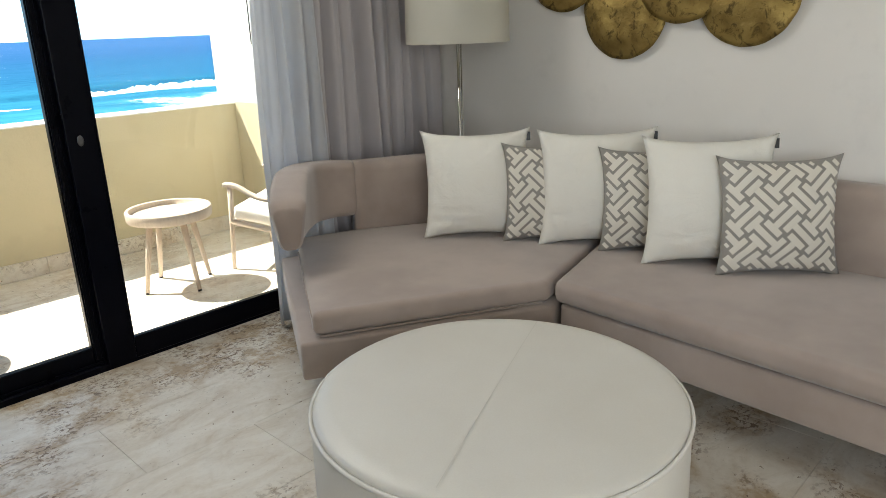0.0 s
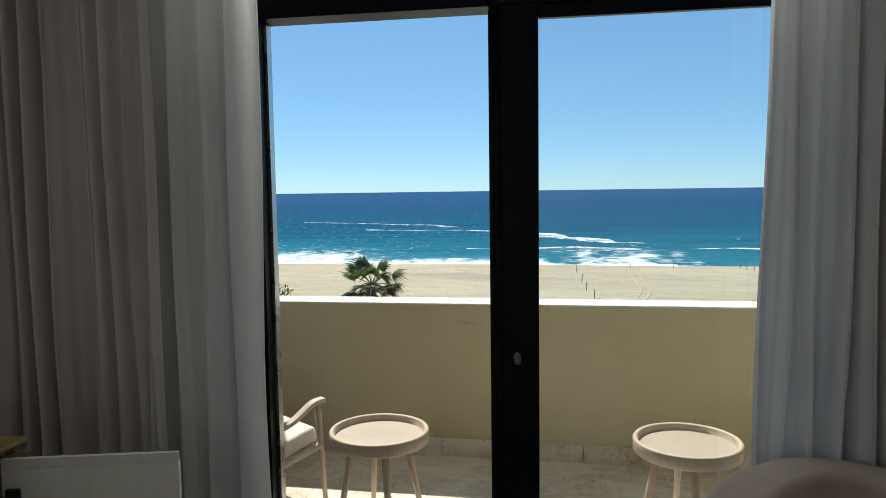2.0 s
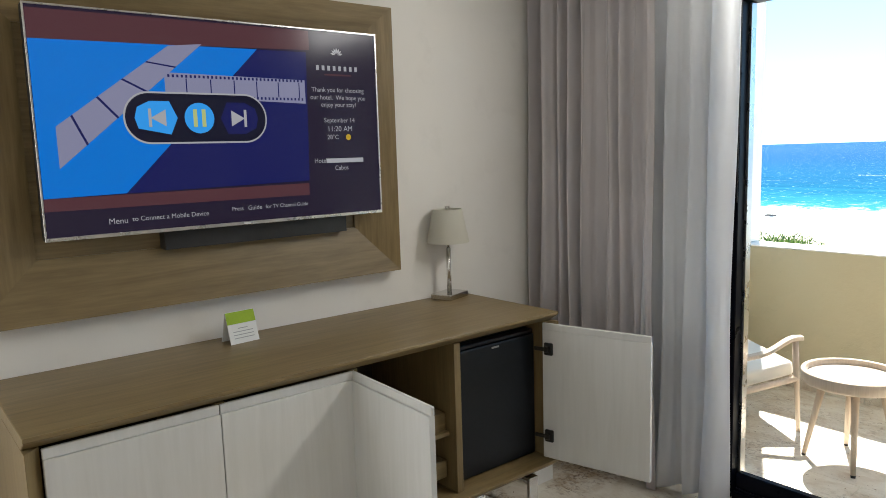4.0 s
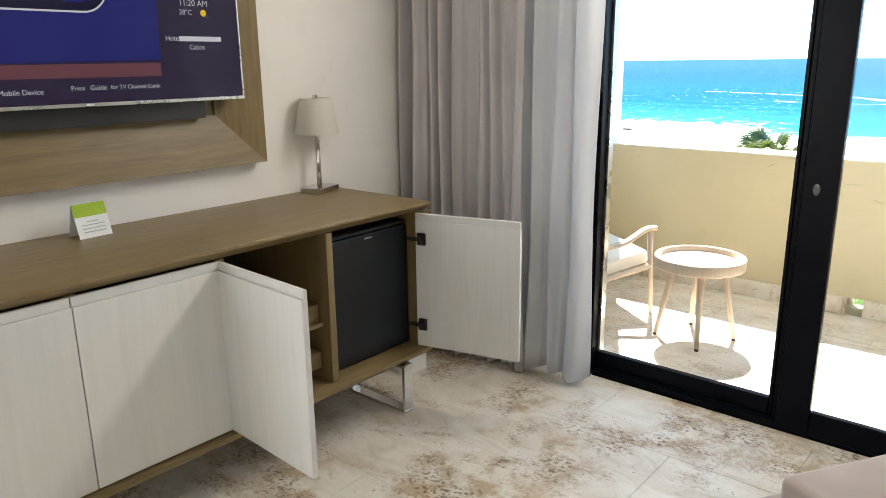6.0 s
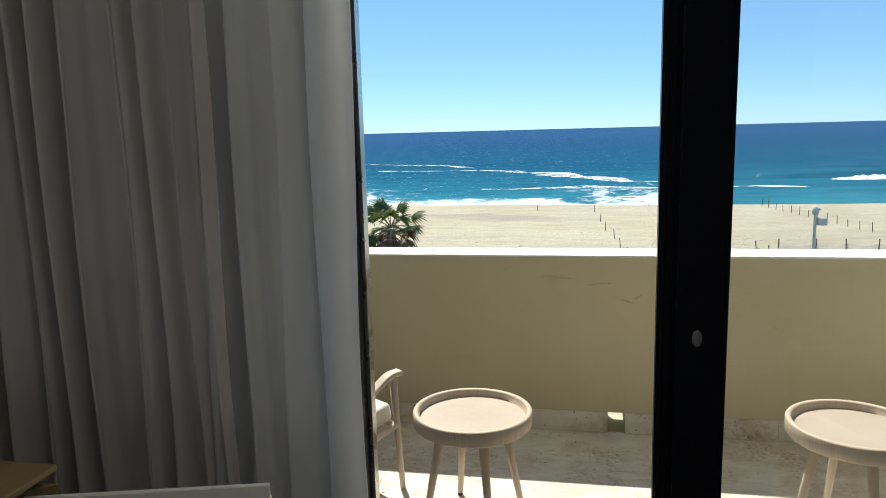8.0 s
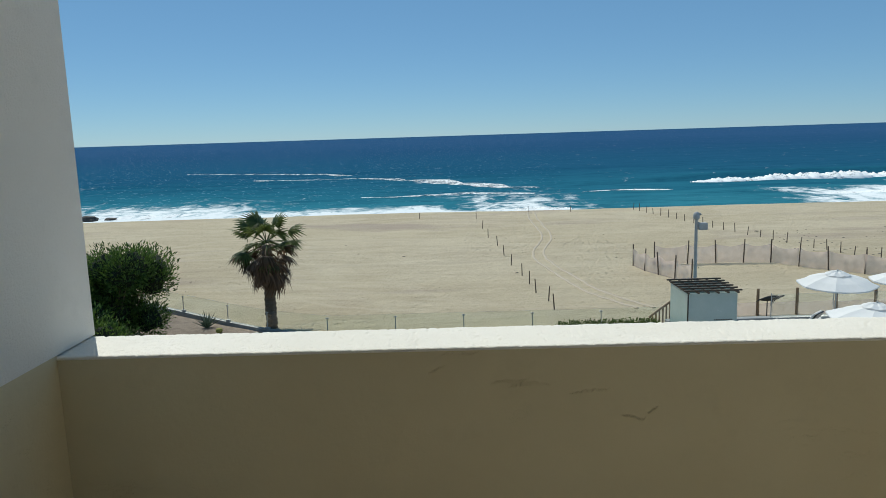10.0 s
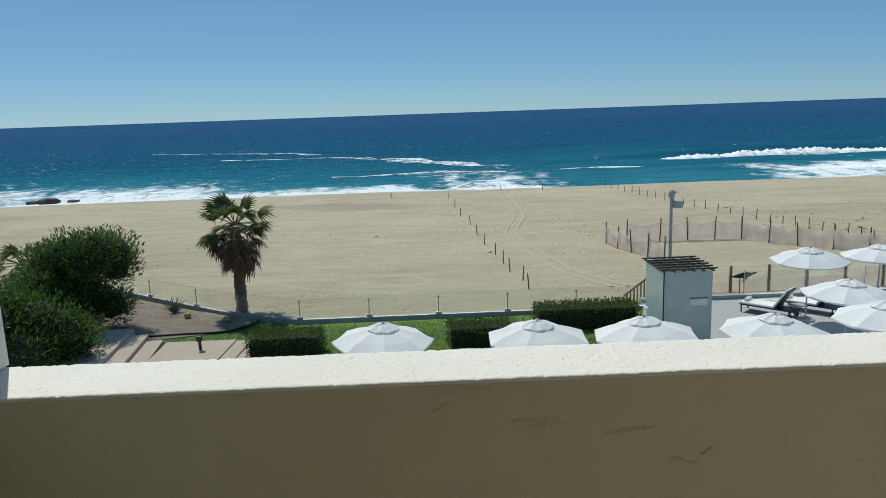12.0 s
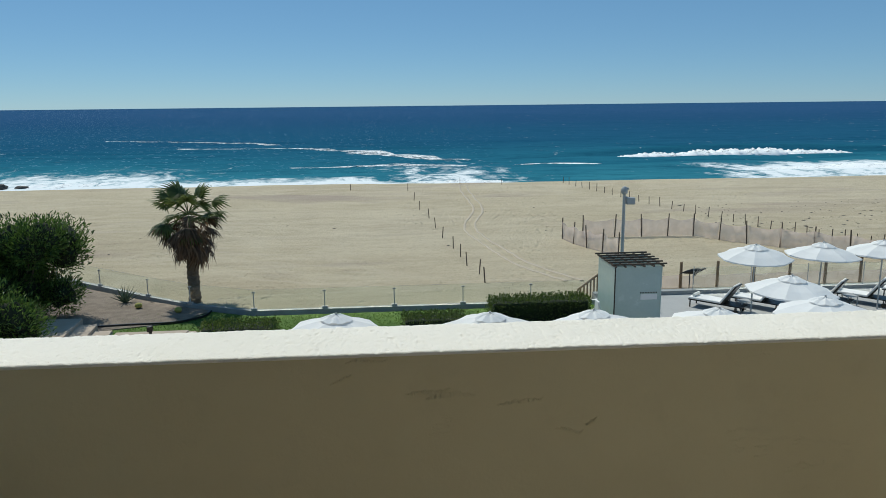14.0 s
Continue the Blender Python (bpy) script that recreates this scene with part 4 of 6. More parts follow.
# ---------------------------------------------------------------- floor lamp
def floor_lamp():
    l = thing("floor_lamp", "floor lamp with cream drum shade and tray behind the sofa", "lamp", "", pose(3.172, 2.722, 0))
    part("base", turned([(0.15, 0), (0.15, 0.015), (0.14, 0.022), (0.02, 0.026)], 40), CHROME, l, smooth=True)
    part("pole", rod((0, 0, 0.02), (0, 0, 1.40), 0.0065, 0.0065, 14), CHROME, l, smooth=True)
    part("pole", rod((0.022, 0.0, 0.02), (0.022, 0.0, 1.36), 0.004, 0.004, 10), CHROME, l, "second thin rod", True)
    bm = turned([(0.01, 0.80), (0.155, 0.80), (0.16, 0.805), (0.162, 0.825), (0.155, 0.825), (0.152, 0.81), (0.01, 0.808)], 44)
    part("tray", bm, DARK_METAL, l, "round dark tray", True)
    bm = bmesh.new()
    n = 56
    for r in (0.0, -0.003):
        rings = [[bm.verts.new(((rr + r) * math.cos(6.2832 * i / n), (rr + r) * math.sin(6.2832 * i / n), z)) for i in range(n)] for rr, z in ((0.248, 1.30), (0.249, 1.31), (0.240, 1.648), (0.239, 1.658))]
        for a, b in zip(rings, rings[1:]):
            for i in range(n):
                q = (a[i], a[(i + 1) % n], b[(i + 1) % n], b[i])
                bm.faces.new(q if r == 0 else q[::-1])
    part("shade", bm, SHADE, l, "cream linen drum shade", True)
    bm = bmesh.new()
    for k in range(3):
        a = 2.094 * k
        rod((0, 0, 1.635), (0.238 * math.cos(a), 0.238 * math.sin(a), 1.635), 0.002, 0.002, 6, bm)
    rod((0, 0, 1.4), (0, 0, 1.68), 0.004, 0.004, 8, bm)
    part("shade_carrier", bm, CHROME, l)
    bm = bmesh.new()
    n, m = 24, 8
    rings = [[bm.verts.new(((0.02 + 0.004 * math.cos(6.2832 * k / m)) * math.cos(6.2832 * i / n), 0.004 * math.sin(6.2832 * k / m), 1.702 + (0.02 + 0.004 * math.cos(6.2832 * k / m)) * math.sin(6.2832 * i / n))) for k in range(m)] for i in range(n)]
    for i in range(n):
        for k in range(m):
            bm.faces.new((rings[i][k], rings[(i + 1) % n][k], rings[(i + 1) % n][(k + 1) % m], rings[i][(k + 1) % m]))
    part("finial_ring", bm, CHROME, l, "metal ring finial", True)
    part("bulb", turned([(0.012, 1.40), (0.013, 1.43), (0.03, 1.48), (0.025, 1.51), (0.006, 1.525)], 20), CLEAN_WHITE, l, "white unlit bulb", True)
    return l


floor_lamp()


# ---------------------------------------------------------------- wall art
def brass_disc(y, z, r, off, seed):
    bm = bmesh.new()
    rings, rad = [], 10
    n = 64
    c = None
    for k in range(rad + 1):
        q = k / rad
        row = []
        for i in range(n):
            a = 6.2832 * i / n
            rr = r * q * (1 + (0.018 * noise.noise((math.cos(a) * 3 + seed, math.sin(a) * 3, 0)) + 0.006 * noise.noise((math.cos(a) * 16 + seed, math.sin(a) * 16, 0))) * q)
            h = 0.012 * noise.noise((rr * math.cos(a) * 9 + seed * 3, rr * math.sin(a) * 9, 1)) + 0.028 * (1 - q * q)
            row.append(bm.verts.new((-off - h, y + rr * math.cos(a), z + rr * math.sin(a))))
            if k == 0:
                break
        rings.append(row)
    for i in range(n):
        bm.faces.new((rings[0][0], rings[1][i], rings[1][(i + 1) % n]))
    for a, b in zip(rings[1:], rings[2:]):
        for i in range(n):
            j = (i + 1) % n
            bm.faces.new((a[i], b[i], b[j], a[j]))
    bmesh.ops.recalc_face_normals(bm, faces=bm.faces[:])
    return bm


def wall_art():
    w = thing("wall_sculpture", "cluster of hammered brass discs hung on the wall above the sofa", "wall art", "", pose(XR, 0, 0))
    for k, (y, z, r, off) in enumerate(((2.31, 1.62, 0.20, 0.045), (2.007, 1.415, 0.205, 0.025), (1.468, 1.46, 0.20, 0.03), (1.735, 1.57, 0.215, 0.05), (2.04, 1.80, 0.2, 0.03), (1.40, 1.80, 0.19, 0.04))):
        p = part("disc", brass_disc(y, z, r, off, k * 4.7), BRASS, w, "hammered brass disc", True)
        sm = p.modifiers.new("thickness", "SOLIDIFY")
        sm.thickness = 0.004
        part("stand_off", rod((0, y, z), (-off, y, z), 0.008, 0.008, 10), BRASS_DARK, w)
    return w


wall_art()


# ---------------------------------------------------------------- console with fridge
CX0, CX1, CY0, CY1 = -0.305, 0.315, 0.69, 2.64


def console():
    c = thing("console_cabinet", "olive-brown oak console with two whitewashed doors standing open", "cabinet")
    bm = bmesh.new()
    # top with a front edge cut back underneath
    sec = [(CX0, 0.868), (CX1 - 0.045, 0.868), (CX1, 0.898), (CX1, 0.91), (CX0, 0.91)]
    for ends in ((CY0, CY1),):
        a = [bm.verts.new((x, ends[0], z)) for x, z in sec]
        b = [bm.verts.new((x, ends[1], z)) for x, z in sec]
        n = len(sec)
        for i in range(n):
            bm.faces.new((a[i], a[(i + 1) % n], b[(i + 1) % n], b[i]))
        bm.faces.new(a[::-1])
        bm.faces.new(b)
    bmesh.ops.recalc_face_normals(bm, faces=bm.faces[:])
    bmesh.ops.bevel(bm, geom=bm.edges[:], offset=0.002, segments=1, affect="EDGES")
    part("top", bm, OAK, c)
    bm = bmesh.new()
    sec = [(CX0, 0.225), (CX1 - 0.045, 0.225), (CX1, 0.26), (CX1, 0.272), (CX1 - 0.045, 0.28), (CX0, 0.28)]
    a = [bm.verts.new((x, CY0, z)) for x, z in sec]
    b = [bm.verts.new((x, CY1, z)) for x, z in sec]
    n = len(sec)
    for i in range(n):
        bm.faces.new((a[i], a[(i + 1) % n], b[(i + 1) % n], b[i]))
    bm.faces.new(a[::-1])
    bm.faces.new(b)
    bmesh.ops.recalc_face_normals(bm, faces=bm.faces[:])
    part("bottom", bm, OAK, c)
    for y0, y1 in ((CY0, CY0 + 0.04), (CY1 - 0.04, CY1)):
        bm = prism([(CX0, y0), (CX1 - 0.045, y0), (CX1, (y0 + y1) / 2 + (0.02 if y0 > 1 else -0.02)), (CX1 - 0.045, y1), (CX0, y1)], 0.28, 0.868)
        part("side_panel", bm, OAK_UP, c)
    for y in (1.185, 1.647, 2.100):
        part("divider", box(CX0 + 0.02, CX1 - 0.035, y, y + 0.03, 0.28, 0.868, 0.001, 1), OAK_UP, c)
    # the panel's dark colour includes the shade of the open compartments
    part("back_panel", box(CX0, CX0 + 0.018, CY0 + 0.04, CY1 - 0.04, 0.28, 0.868), OAK_SHADED, c)
    for z in (0.33, 0.52):
        part("drawer", box(CX0 + 0.03, CX1 - 0.09, 1.85, 2.095, z, z + 0.07, 0.003, 1), OAK, c, "low pull-out tray")
    part("shelf", box(CX0 + 0.02, CX1 - 0.07, 1.68, 2.095, 0.505, 0.52), OAK, c)

    def leaf(hinge_y, yaw, sign, label):
        """A door on its hinge; sign: the way the leaf runs from the hinge when shut."""
        w, h = 0.462, 0.582
        d = part("door", box(0, 0.020, 0, sign * w, 0, h - 0.028, 0.0015, 1), WHITE_WOOD, c, label)
        d.matrix_local = pose(CX1 - 0.040, hinge_y, 0.282, 0, 0, yaw)
        part("finger_edge", box(0.0, 0.012, 0, sign * w, h - 0.0285, h, 0.002, 1), WHITE_WOOD, d, "stepped grip edge")
        return d

    leaf(0.733, 0, 1, "closed whitewashed door")
    leaf(1.198, 0, 1, "closed whitewashed door")
    d2 = leaf(1.664, -92.6, 1, "whitewashed door standing open")
    d4 = leaf(2.584, 104.5, -1, "whitewashed door standing open")
    for d, sg in ((d4, -1),):
        for z in (0.10, 0.475):
            bm = box(-0.012, 0.0, sg * 0.012, sg * 0.05, z - 0.026, z + 0.026, 0.003, 1)
            box(-0.026, -0.008, sg * 0.018, sg * 0.038, z - 0.012, z + 0.012, 0.003, 1, bm=bm)
            box(-0.02, -0.012, sg * -0.03, sg * 0.02, z - 0.008, z + 0.008, 0.002, 1, bm=bm)
            part("hinge", bm, DARK_METAL, d, "dark concealed hinge")
    for y in (CY1 - 0.165, CY0 + 0.12):
        bm = box(-0.05, CX1 - 0.02, y, y + 0.05, 0.0, 0.014, 0.001, 1)
        box(CX1 - 0.034, CX1 - 0.02, y, y + 0.05, 0.014, 0.222, 0.001, 1, bm=bm)
        box(-0.05, -0.036, y, y + 0.05, 0.014, 0.222, 0.001, 1, bm=bm)
        box(-0.036, CX1 - 0.034, y, y + 0.05, 0.208, 0.222, 0.001, 1, bm=bm)
        part("sled_leg", bm, CHROME, c, "polished metal sled leg")
    return c


console()


def minibar():
    f = thing("mini_fridge", "black minibar fridge inside the console", "fridge")
    part("body", box(-0.22, 0.18, 2.14, 2.592, 0.283, 0.83, 0.004, 1), FRIDGE, f)
    part("door", box(0.182, 0.222, 2.138, 2.59, 0.285, 0.81, 0.006, 2), FRIDGE, f, "glossy black fridge door")
    part("grip", box(0.18, 0.215, 2.138, 2.59, 0.812, 0.828, 0.003, 1), BLACK, f)
    part("badge", box(0.222, 0.2235, 2.345, 2.385, 0.79, 0.797), STEEL, f, "small metal badge")


minibar()
bm = box(-0.2, -0.02, 1.70, 1.80, 0.56, 0.80, 0.02, 3)
solo("safe_box", bm, STEEL, "grey metal box in the open compartment of the console", "box").location = (0, 0, -0.0395)
solo("skirting_block", box(XL + 0.001, 0.045, 2.77, 2.895, 0.0, 0.15, 0.003, 1), CLEAN_WHITE, "white boxed-in block on the floor beside the console", "block")


def table_lamp():
    l = thing("table_lamp", "small table lamp with cream shade on the console", "lamp", "", pose(-0.240, 2.516, 0.91, 0, 0, 16))
    part("base", box(-0.055, 0.055, -0.075, 0.075, 0, 0.026, 0.004, 2), CHROME, l, "polished square base")
    part("stem", rod((0, 0, 0.026), (0, 0, 0.23), 0.011, 0.011, 16), CHROME, l, smooth=True)
    part("socket", rod((0, 0, 0.23), (0, 0, 0.262), 0.007, 0.007, 14), CHROME, l, smooth=True)
    bm = bmesh.new()
    n = 48
    for r in (0.0, -0.0025):
        rings = [[bm.verts.new(((rr + r) * math.cos(6.2832 * i / n), (rr + r) * math.sin(6.2832 * i / n), z)) for i in range(n)] for rr, z in ((0.096, 0.258), (0.097, 0.264), (0.068, 0.405), (0.067, 0.41))]
        for a, b in zip(rings, rings[1:]):
            for i in range(n):
                q = (a[i], a[(i + 1) % n], b[(i + 1) % n], b[i])
                bm.faces.new(q if r == 0 else q[::-1])
    part("shade", bm, SHADE, l, "cream tapered shade", True)
    bm = rod((0, 0, 0.26), (0, 0, 0.418), 0.003, 0.003, 8)
    for k in range(3):
        rod((0, 0, 0.398), (0.066 * math.cos(2.094 * k), 0.066 * math.sin(2.094 * k), 0.398), 0.0015, 0.0015, 6, bm)
    rod((0, 0, 0.412), (0, 0, 0.424), 0.011, 0.011, 14, bm)
    part("carrier", bm, CHROME, l)


table_lamp()


def tent_card():
    c = thing("tent_card", "folded white and lime green card on the console", "card", "", pose(-0.206, 1.482, 0.91, 0, 0, 95))
    w, h, d = 0.057, 0.112, 0.036

    def leafq(z0, z1, side, off=0.0):
        y0, y1 = side * d * (1 - z0 / h), side * d * (1 - z1 / h)
        return [(-w, y0 + side * off, z0), (w, y0 + side * off, z0), (w, y1 + side * off, z1), (-w, y1 + side * off, z1)]

    bm = bmesh.new()
    for s in (-1, 1):
        flat(leafq(0.0, h, s), bm)
    p = part("card", bm, CARD_WHITE, c)
    sm = p.modifiers.new("thickness", "SOLIDIFY")
    sm.thickness = 0.0012
    bm = flat(leafq(h * 0.62, h * 0.995, -1, 0.0016))
    part("green_band", bm, CARD_GREEN, c, "lime green band")
    bm = bmesh.new()
    for k in range(4):
        q = leafq(h * (0.16 + 0.1 * k), h * (0.185 + 0.1 * k), -1, 0.0016)
        f = 0.7 if k != 3 else 0.35
        flat([(x * f, y, z) for x, y, z in q], bm)
    part("print_lines", bm, GREY_TEXT, c)


tent_card()


# ---------------------------------------------------------------- television in its frame
def tv_frame():
    f = thing("television_surround", "wide mitred oak frame on the wall around the television", "frame")
    y0, y1, z0, z1 = 0.66, 2.249, 1.074, 2.18
    w = 0.2
    xo, xi, xw = XL + 0.065, XL + 0.022, XL
    outer = [(y0, z0), (y1, z0), (y1, z1), (y0, z1)]
    inner = [(y0 + w, z0 + w), (y1 - w, z0 + w), (y1 - w, z1 - w * 0.85), (y0 + w, z1 - w * 0.85)]
    for k in range(4):
        j = (k + 1) % 4
        a, b, c, d = outer[k], outer[j], inner[j], inner[k]
        bm = bmesh.new()
        fr = [bm.verts.new((xo, *a)), bm.verts.new((xo, *b)), bm.verts.new((xi, *c)), bm.verts.new((xi, *d))]
        bk = [bm.verts.new((xw, *p)) for p in (a, b, c, d)]
        bm.faces.new(fr)
        bm.faces.new(bk[::-1])
        for i in range(4):
            n = (i + 1) % 4
            bm.faces.new((fr[i], bk[i], bk[n], fr[n]))
        bmesh.ops.recalc_face_normals(bm, faces=bm.faces[:])
        part("rail", bm, OAK if k % 2 == 0 else OAK_UP, f)
    part("back_board", box(xw + 0.0, xw + 0.012, y0 + w, y1 - w, z0 + w, z1 - w * 0.85), OAK, f)


tv_frame()


def television():
    X, y0, y1, z0, z1 = -0.195, 0.875, 2.128, 1.337, 2.056
    shift = 0.075
    t = thing("television", "wall-mounted flat television showing a welcome screen", "television")
    part("cabinet", box(X - 0.045, X - 0.006, y0, y1, z0, z1, 0.006, 2), BLACK, t)
    bm = box(X - 0.006, X + 0.002, y0, y1, z0, z0 + 0.012, 0.001, 1)
    box(X - 0.006, X + 0.002, y0, y1, z1 - 0.006, z1, 0.001, 1, bm=bm)
    box(X - 0.006, X + 0.002, y0, y0 + 0.006, z0 + 0.012, z1 - 0.006, 0.001, 1, bm=bm)
    box(X - 0.006, X + 0.002, y1 - 0.006, y1, z0 + 0.012, z1 - 0.006, 0.001, 1, bm=bm)
    part("bezel", bm, STEEL, t, "grey metal bezel")
    part("mount", box(XL + 0.013, X - 0.046, 1.25, 1.98, 1.27, 1.45), BLACK, t, "black wall mount")
    part("badge", box(X + 0.002, X + 0.0035, 1.52, 1.545, z0 + 0.003, z0 + 0.009), CARD_WHITE, t, "small round maker's badge")
    scr = part("screen", box(X - 0.006, X - 0.001, y0 + 0.006, y1 - 0.006, z0 + 0.012, z1 - 0.006), screen_mat("screen_dark", (0.020, 0.012, 0.035), 0.6), t, "dark glossy screen")
    navy, azure = screen_mat("screen_navy", (0.006, 0.008, 0.085), 0.9), screen_mat("screen_azure", (0.0, 0.155, 0.62), 0.9)
    film, pale = screen_mat("screen_film", (0.22, 0.22, 0.34), 0.9), screen_mat("screen_grey", (0.42, 0.42, 0.46), 0.75)
    ink, dusk = screen_mat("screen_ink", (0.004, 0.004, 0.018), 0.8), screen_mat("screen_dusk", (0.10, 0.035, 0.045), 0.7)
    lime, gold, cyan = screen_mat("screen_lime", (0.42, 0.47, 0.20), 0.9), screen_mat("screen_gold", (0.5, 0.33, 0.01), 0.8), screen_mat("screen_cyan", (0.03, 0.30, 0.80), 0.9)

    def shape(name, pts, mat, lift):
        bm = flat([(X + lift, y + shift, z) for y, z in pts])
        return part(name, bm, mat, scr)

    e = 0.0009
    shape("dusk_sky", [(y0 + 0.007 - shift, 1.945), (1.75, 1.975), (1.75, 2.045), (y0 + 0.007 - shift, 2.04)], dusk, 0)
    shape("dusk_shore", [(y0 + 0.007 - shift, 1.43), (1.72, 1.43), (1.72, 1.475), (y0 + 0.007 - shift, 1.47)], dusk, 0)
    shape("still_dark", [(y0 + 0.007 - shift, 1.47), (1.722, 1.485), (1.735, 1.966), (y0 + 0.007 - shift, 1.95)], navy, e)
    shape("still_light", [(y0 + 0.007 - shift, 1.47), (1.05, 1.475), (1.537, 1.964), (y0 + 0.007 - shift, 1.95)], azure, 2 * e)
    # two strips of film
    shape("film_strip", [(0.86, 1.69), (0.86, 1.56), (1.335, 1.968), (1.22, 1.955)], film, 3 * e)
    for k in range(4):
        a = 0.12 + 0.22 * k
        p, q = (0.86 + 0.36 * a, 1.69 + 0.265 * a), (0.89 + 0.445 * a, 1.585 + 0.383 * a)
        shape("film_gap", [p, q, (q[0] + 0.006, q[1] + 0.004), (p[0] + 0.006, p[1] + 0.004)], navy, 4 * e)
    shape("film_strip", [(1.20, 1.79), (1.722, 1.775), (1.722, 1.862), (1.20, 1.868)], film, 3 * e)
    bm = bmesh.new()
    for k in range(34):
        y = 1.21 + shift + 0.015 * k
        for z in (1.853, 1.786):
            flat([(X + 4 * e, y, z), (X + 4 * e, y + 0.007, z), (X + 4 * e, y + 0.007, z + 0.009), (X + 4 * e, y, z + 0.009)], bm)
    for k in range(6):
        y = 1.27 + shift + 0.085 * k
        flat([(X + 4 * e, y, 1.796), (X + 4 * e, y + 0.004, 1.796), (X + 4 * e, y + 0.004, 1.85), (X + 4 * e, y, 1.85)], bm)
    part("perforation", bm, navy, scr)
    # control pill
    cy, cz = 1.308, 1.718
    for nm, w, h, mat, lift in (("pill_rim", 0.50, 0.172, pale, 5), ("pill", 0.488, 0.160, ink, 6)):
        shape(nm, [(cy + u, cz + v) for u, v in rounded(w, h, h / 2 - 0.001, 10)], mat, lift * e)
    shape("skip_back_field", [(cy - 0.10, cz - 0.055), (cy - 0.075, cz), (cy - 0.10, cz + 0.055), (cy - 0.165, cz + 0.055), (cy - 0.205, cz + 0.035), (cy - 0.215, cz), (cy - 0.205, cz - 0.035)], cyan, 7 * e)
    shape("skip_on_field", [(cy + 0.10, cz - 0.055), (cy + 0.165, cz - 0.055), (cy + 0.205, cz - 0.035), (cy + 0.215, cz), (cy + 0.205, cz + 0.035), (cy + 0.165, cz + 0.055), (cy + 0.10, cz + 0.055), (cy + 0.075, cz)], navy, 7 * e)
    shape("pause_field", [(cy + 0.052 * math.cos(0.2618 * k), cz + 0.052 * math.sin(0.2618 * k)) for k in range(24)], cyan, 7 * e)
    for s in (-1, 1):
        shape("pause_bar", [(cy + s * 0.015 - 0.007, cz - 0.03), (cy + s * 0.015 + 0.007, cz - 0.03), (cy + s * 0.015 + 0.007, cz + 0.03), (cy + s * 0.015 - 0.007, cz + 0.03)], lime, 8 * e)
        o = cy + s * 0.142
        shape("skip_arrow", [(o - s * 0.028, cz - 0.028), (o + s * 0.022, cz), (o - s * 0.028, cz + 0.028)][::s], pale, 8 * e)
        shape("skip_bar", [(o + s * 0.024 - 0.005, cz - 0.03), (o + s * 0.024 + 0.005, cz - 0.03), (o + s * 0.024 + 0.005, cz + 0.03), (o + s * 0.024 - 0.005, cz + 0.03)], pale, 8 * e)

    def words(s, y, z, size, align="CENTER", mat=pale):
        text_mesh(s, size, mat, scr, pose(X + 2 * e, y + shift, z, 90, 0, 90), "lettering", align)

    for s, z, size in (("Thank you for choosing", 1.829, 0.0245), ("our hotel.  We hope you", 1.800, 0.0245), ("enjoy your stay!", 1.773, 0.0245), ("September 14", 1.713, 0.0245), ("11:20 AM", 1.680, 0.029), ("Cabos", 1.528, 0.0245)):
        words(s, 1.868, z, size)
    words("28\u00b0C", 1.835, 1.648, 0.0245)
    shape("weather_dot", [(1.905 + 0.012 * math.cos(0.5236 * k), 1.648 + 0.012 * math.sin(0.5236 * k)) for k in range(12)], gold, 2 * e)
    words("Hotel", 1.775, 1.558, 0.0245)
    shape("name_bar", [(1.80, 1.549), (1.97, 1.549), (1.97, 1.566), (1.80, 1.566)], pale, 2 * e)
    # emblem: petals over two plain bars
    bm = bmesh.new()
    for k in range(7):
        a = radians(15 + 25 * k)
        c, s = math.cos(a), math.sin(a)
        flat([(X + 2 * e, 1.868 + shift + c * 0.006, 1.962 + s * 0.006), (X + 2 * e, 1.868 + shift + c * 0.018 - s * 0.004, 1.962 + s * 0.018 + c * 0.004), (X + 2 * e, 1.868 + shift + c * 0.028, 1.962 + s * 0.028), (X + 2 * e, 1.868 + shift + c * 0.018 + s * 0.004, 1.962 + s * 0.018 - c * 0.004)], bm)
    part("emblem", bm, pale, scr)
    for k in range(8):
        shape("name_stroke", [(1.775 + 0.0245 * k, 1.903), (1.775 + 0.0245 * k + 0.012, 1.903), (1.775 + 0.0245 * k + 0.012, 1.921), (1.775 + 0.0245 * k, 1.921)], pale, 2 * e)
    shape("small_line", [(1.81, 1.884), (1.93, 1.884), (1.93, 1.890), (1.81, 1.890)], dusk, 2 * e)
    words("Menu", 1.017, 1.386, 0.027)
    words("to Connect a Mobile Device", 1.06, 1.389, 0.0225, "LEFT")
    words("Press", 1.403, 1.397, 0.0205, "LEFT")
    words("Guide", 1.464, 1.397, 0.0225, "LEFT")
    words("for TV Channel Guide", 1.533, 1.397, 0.0195, "LEFT")


television()


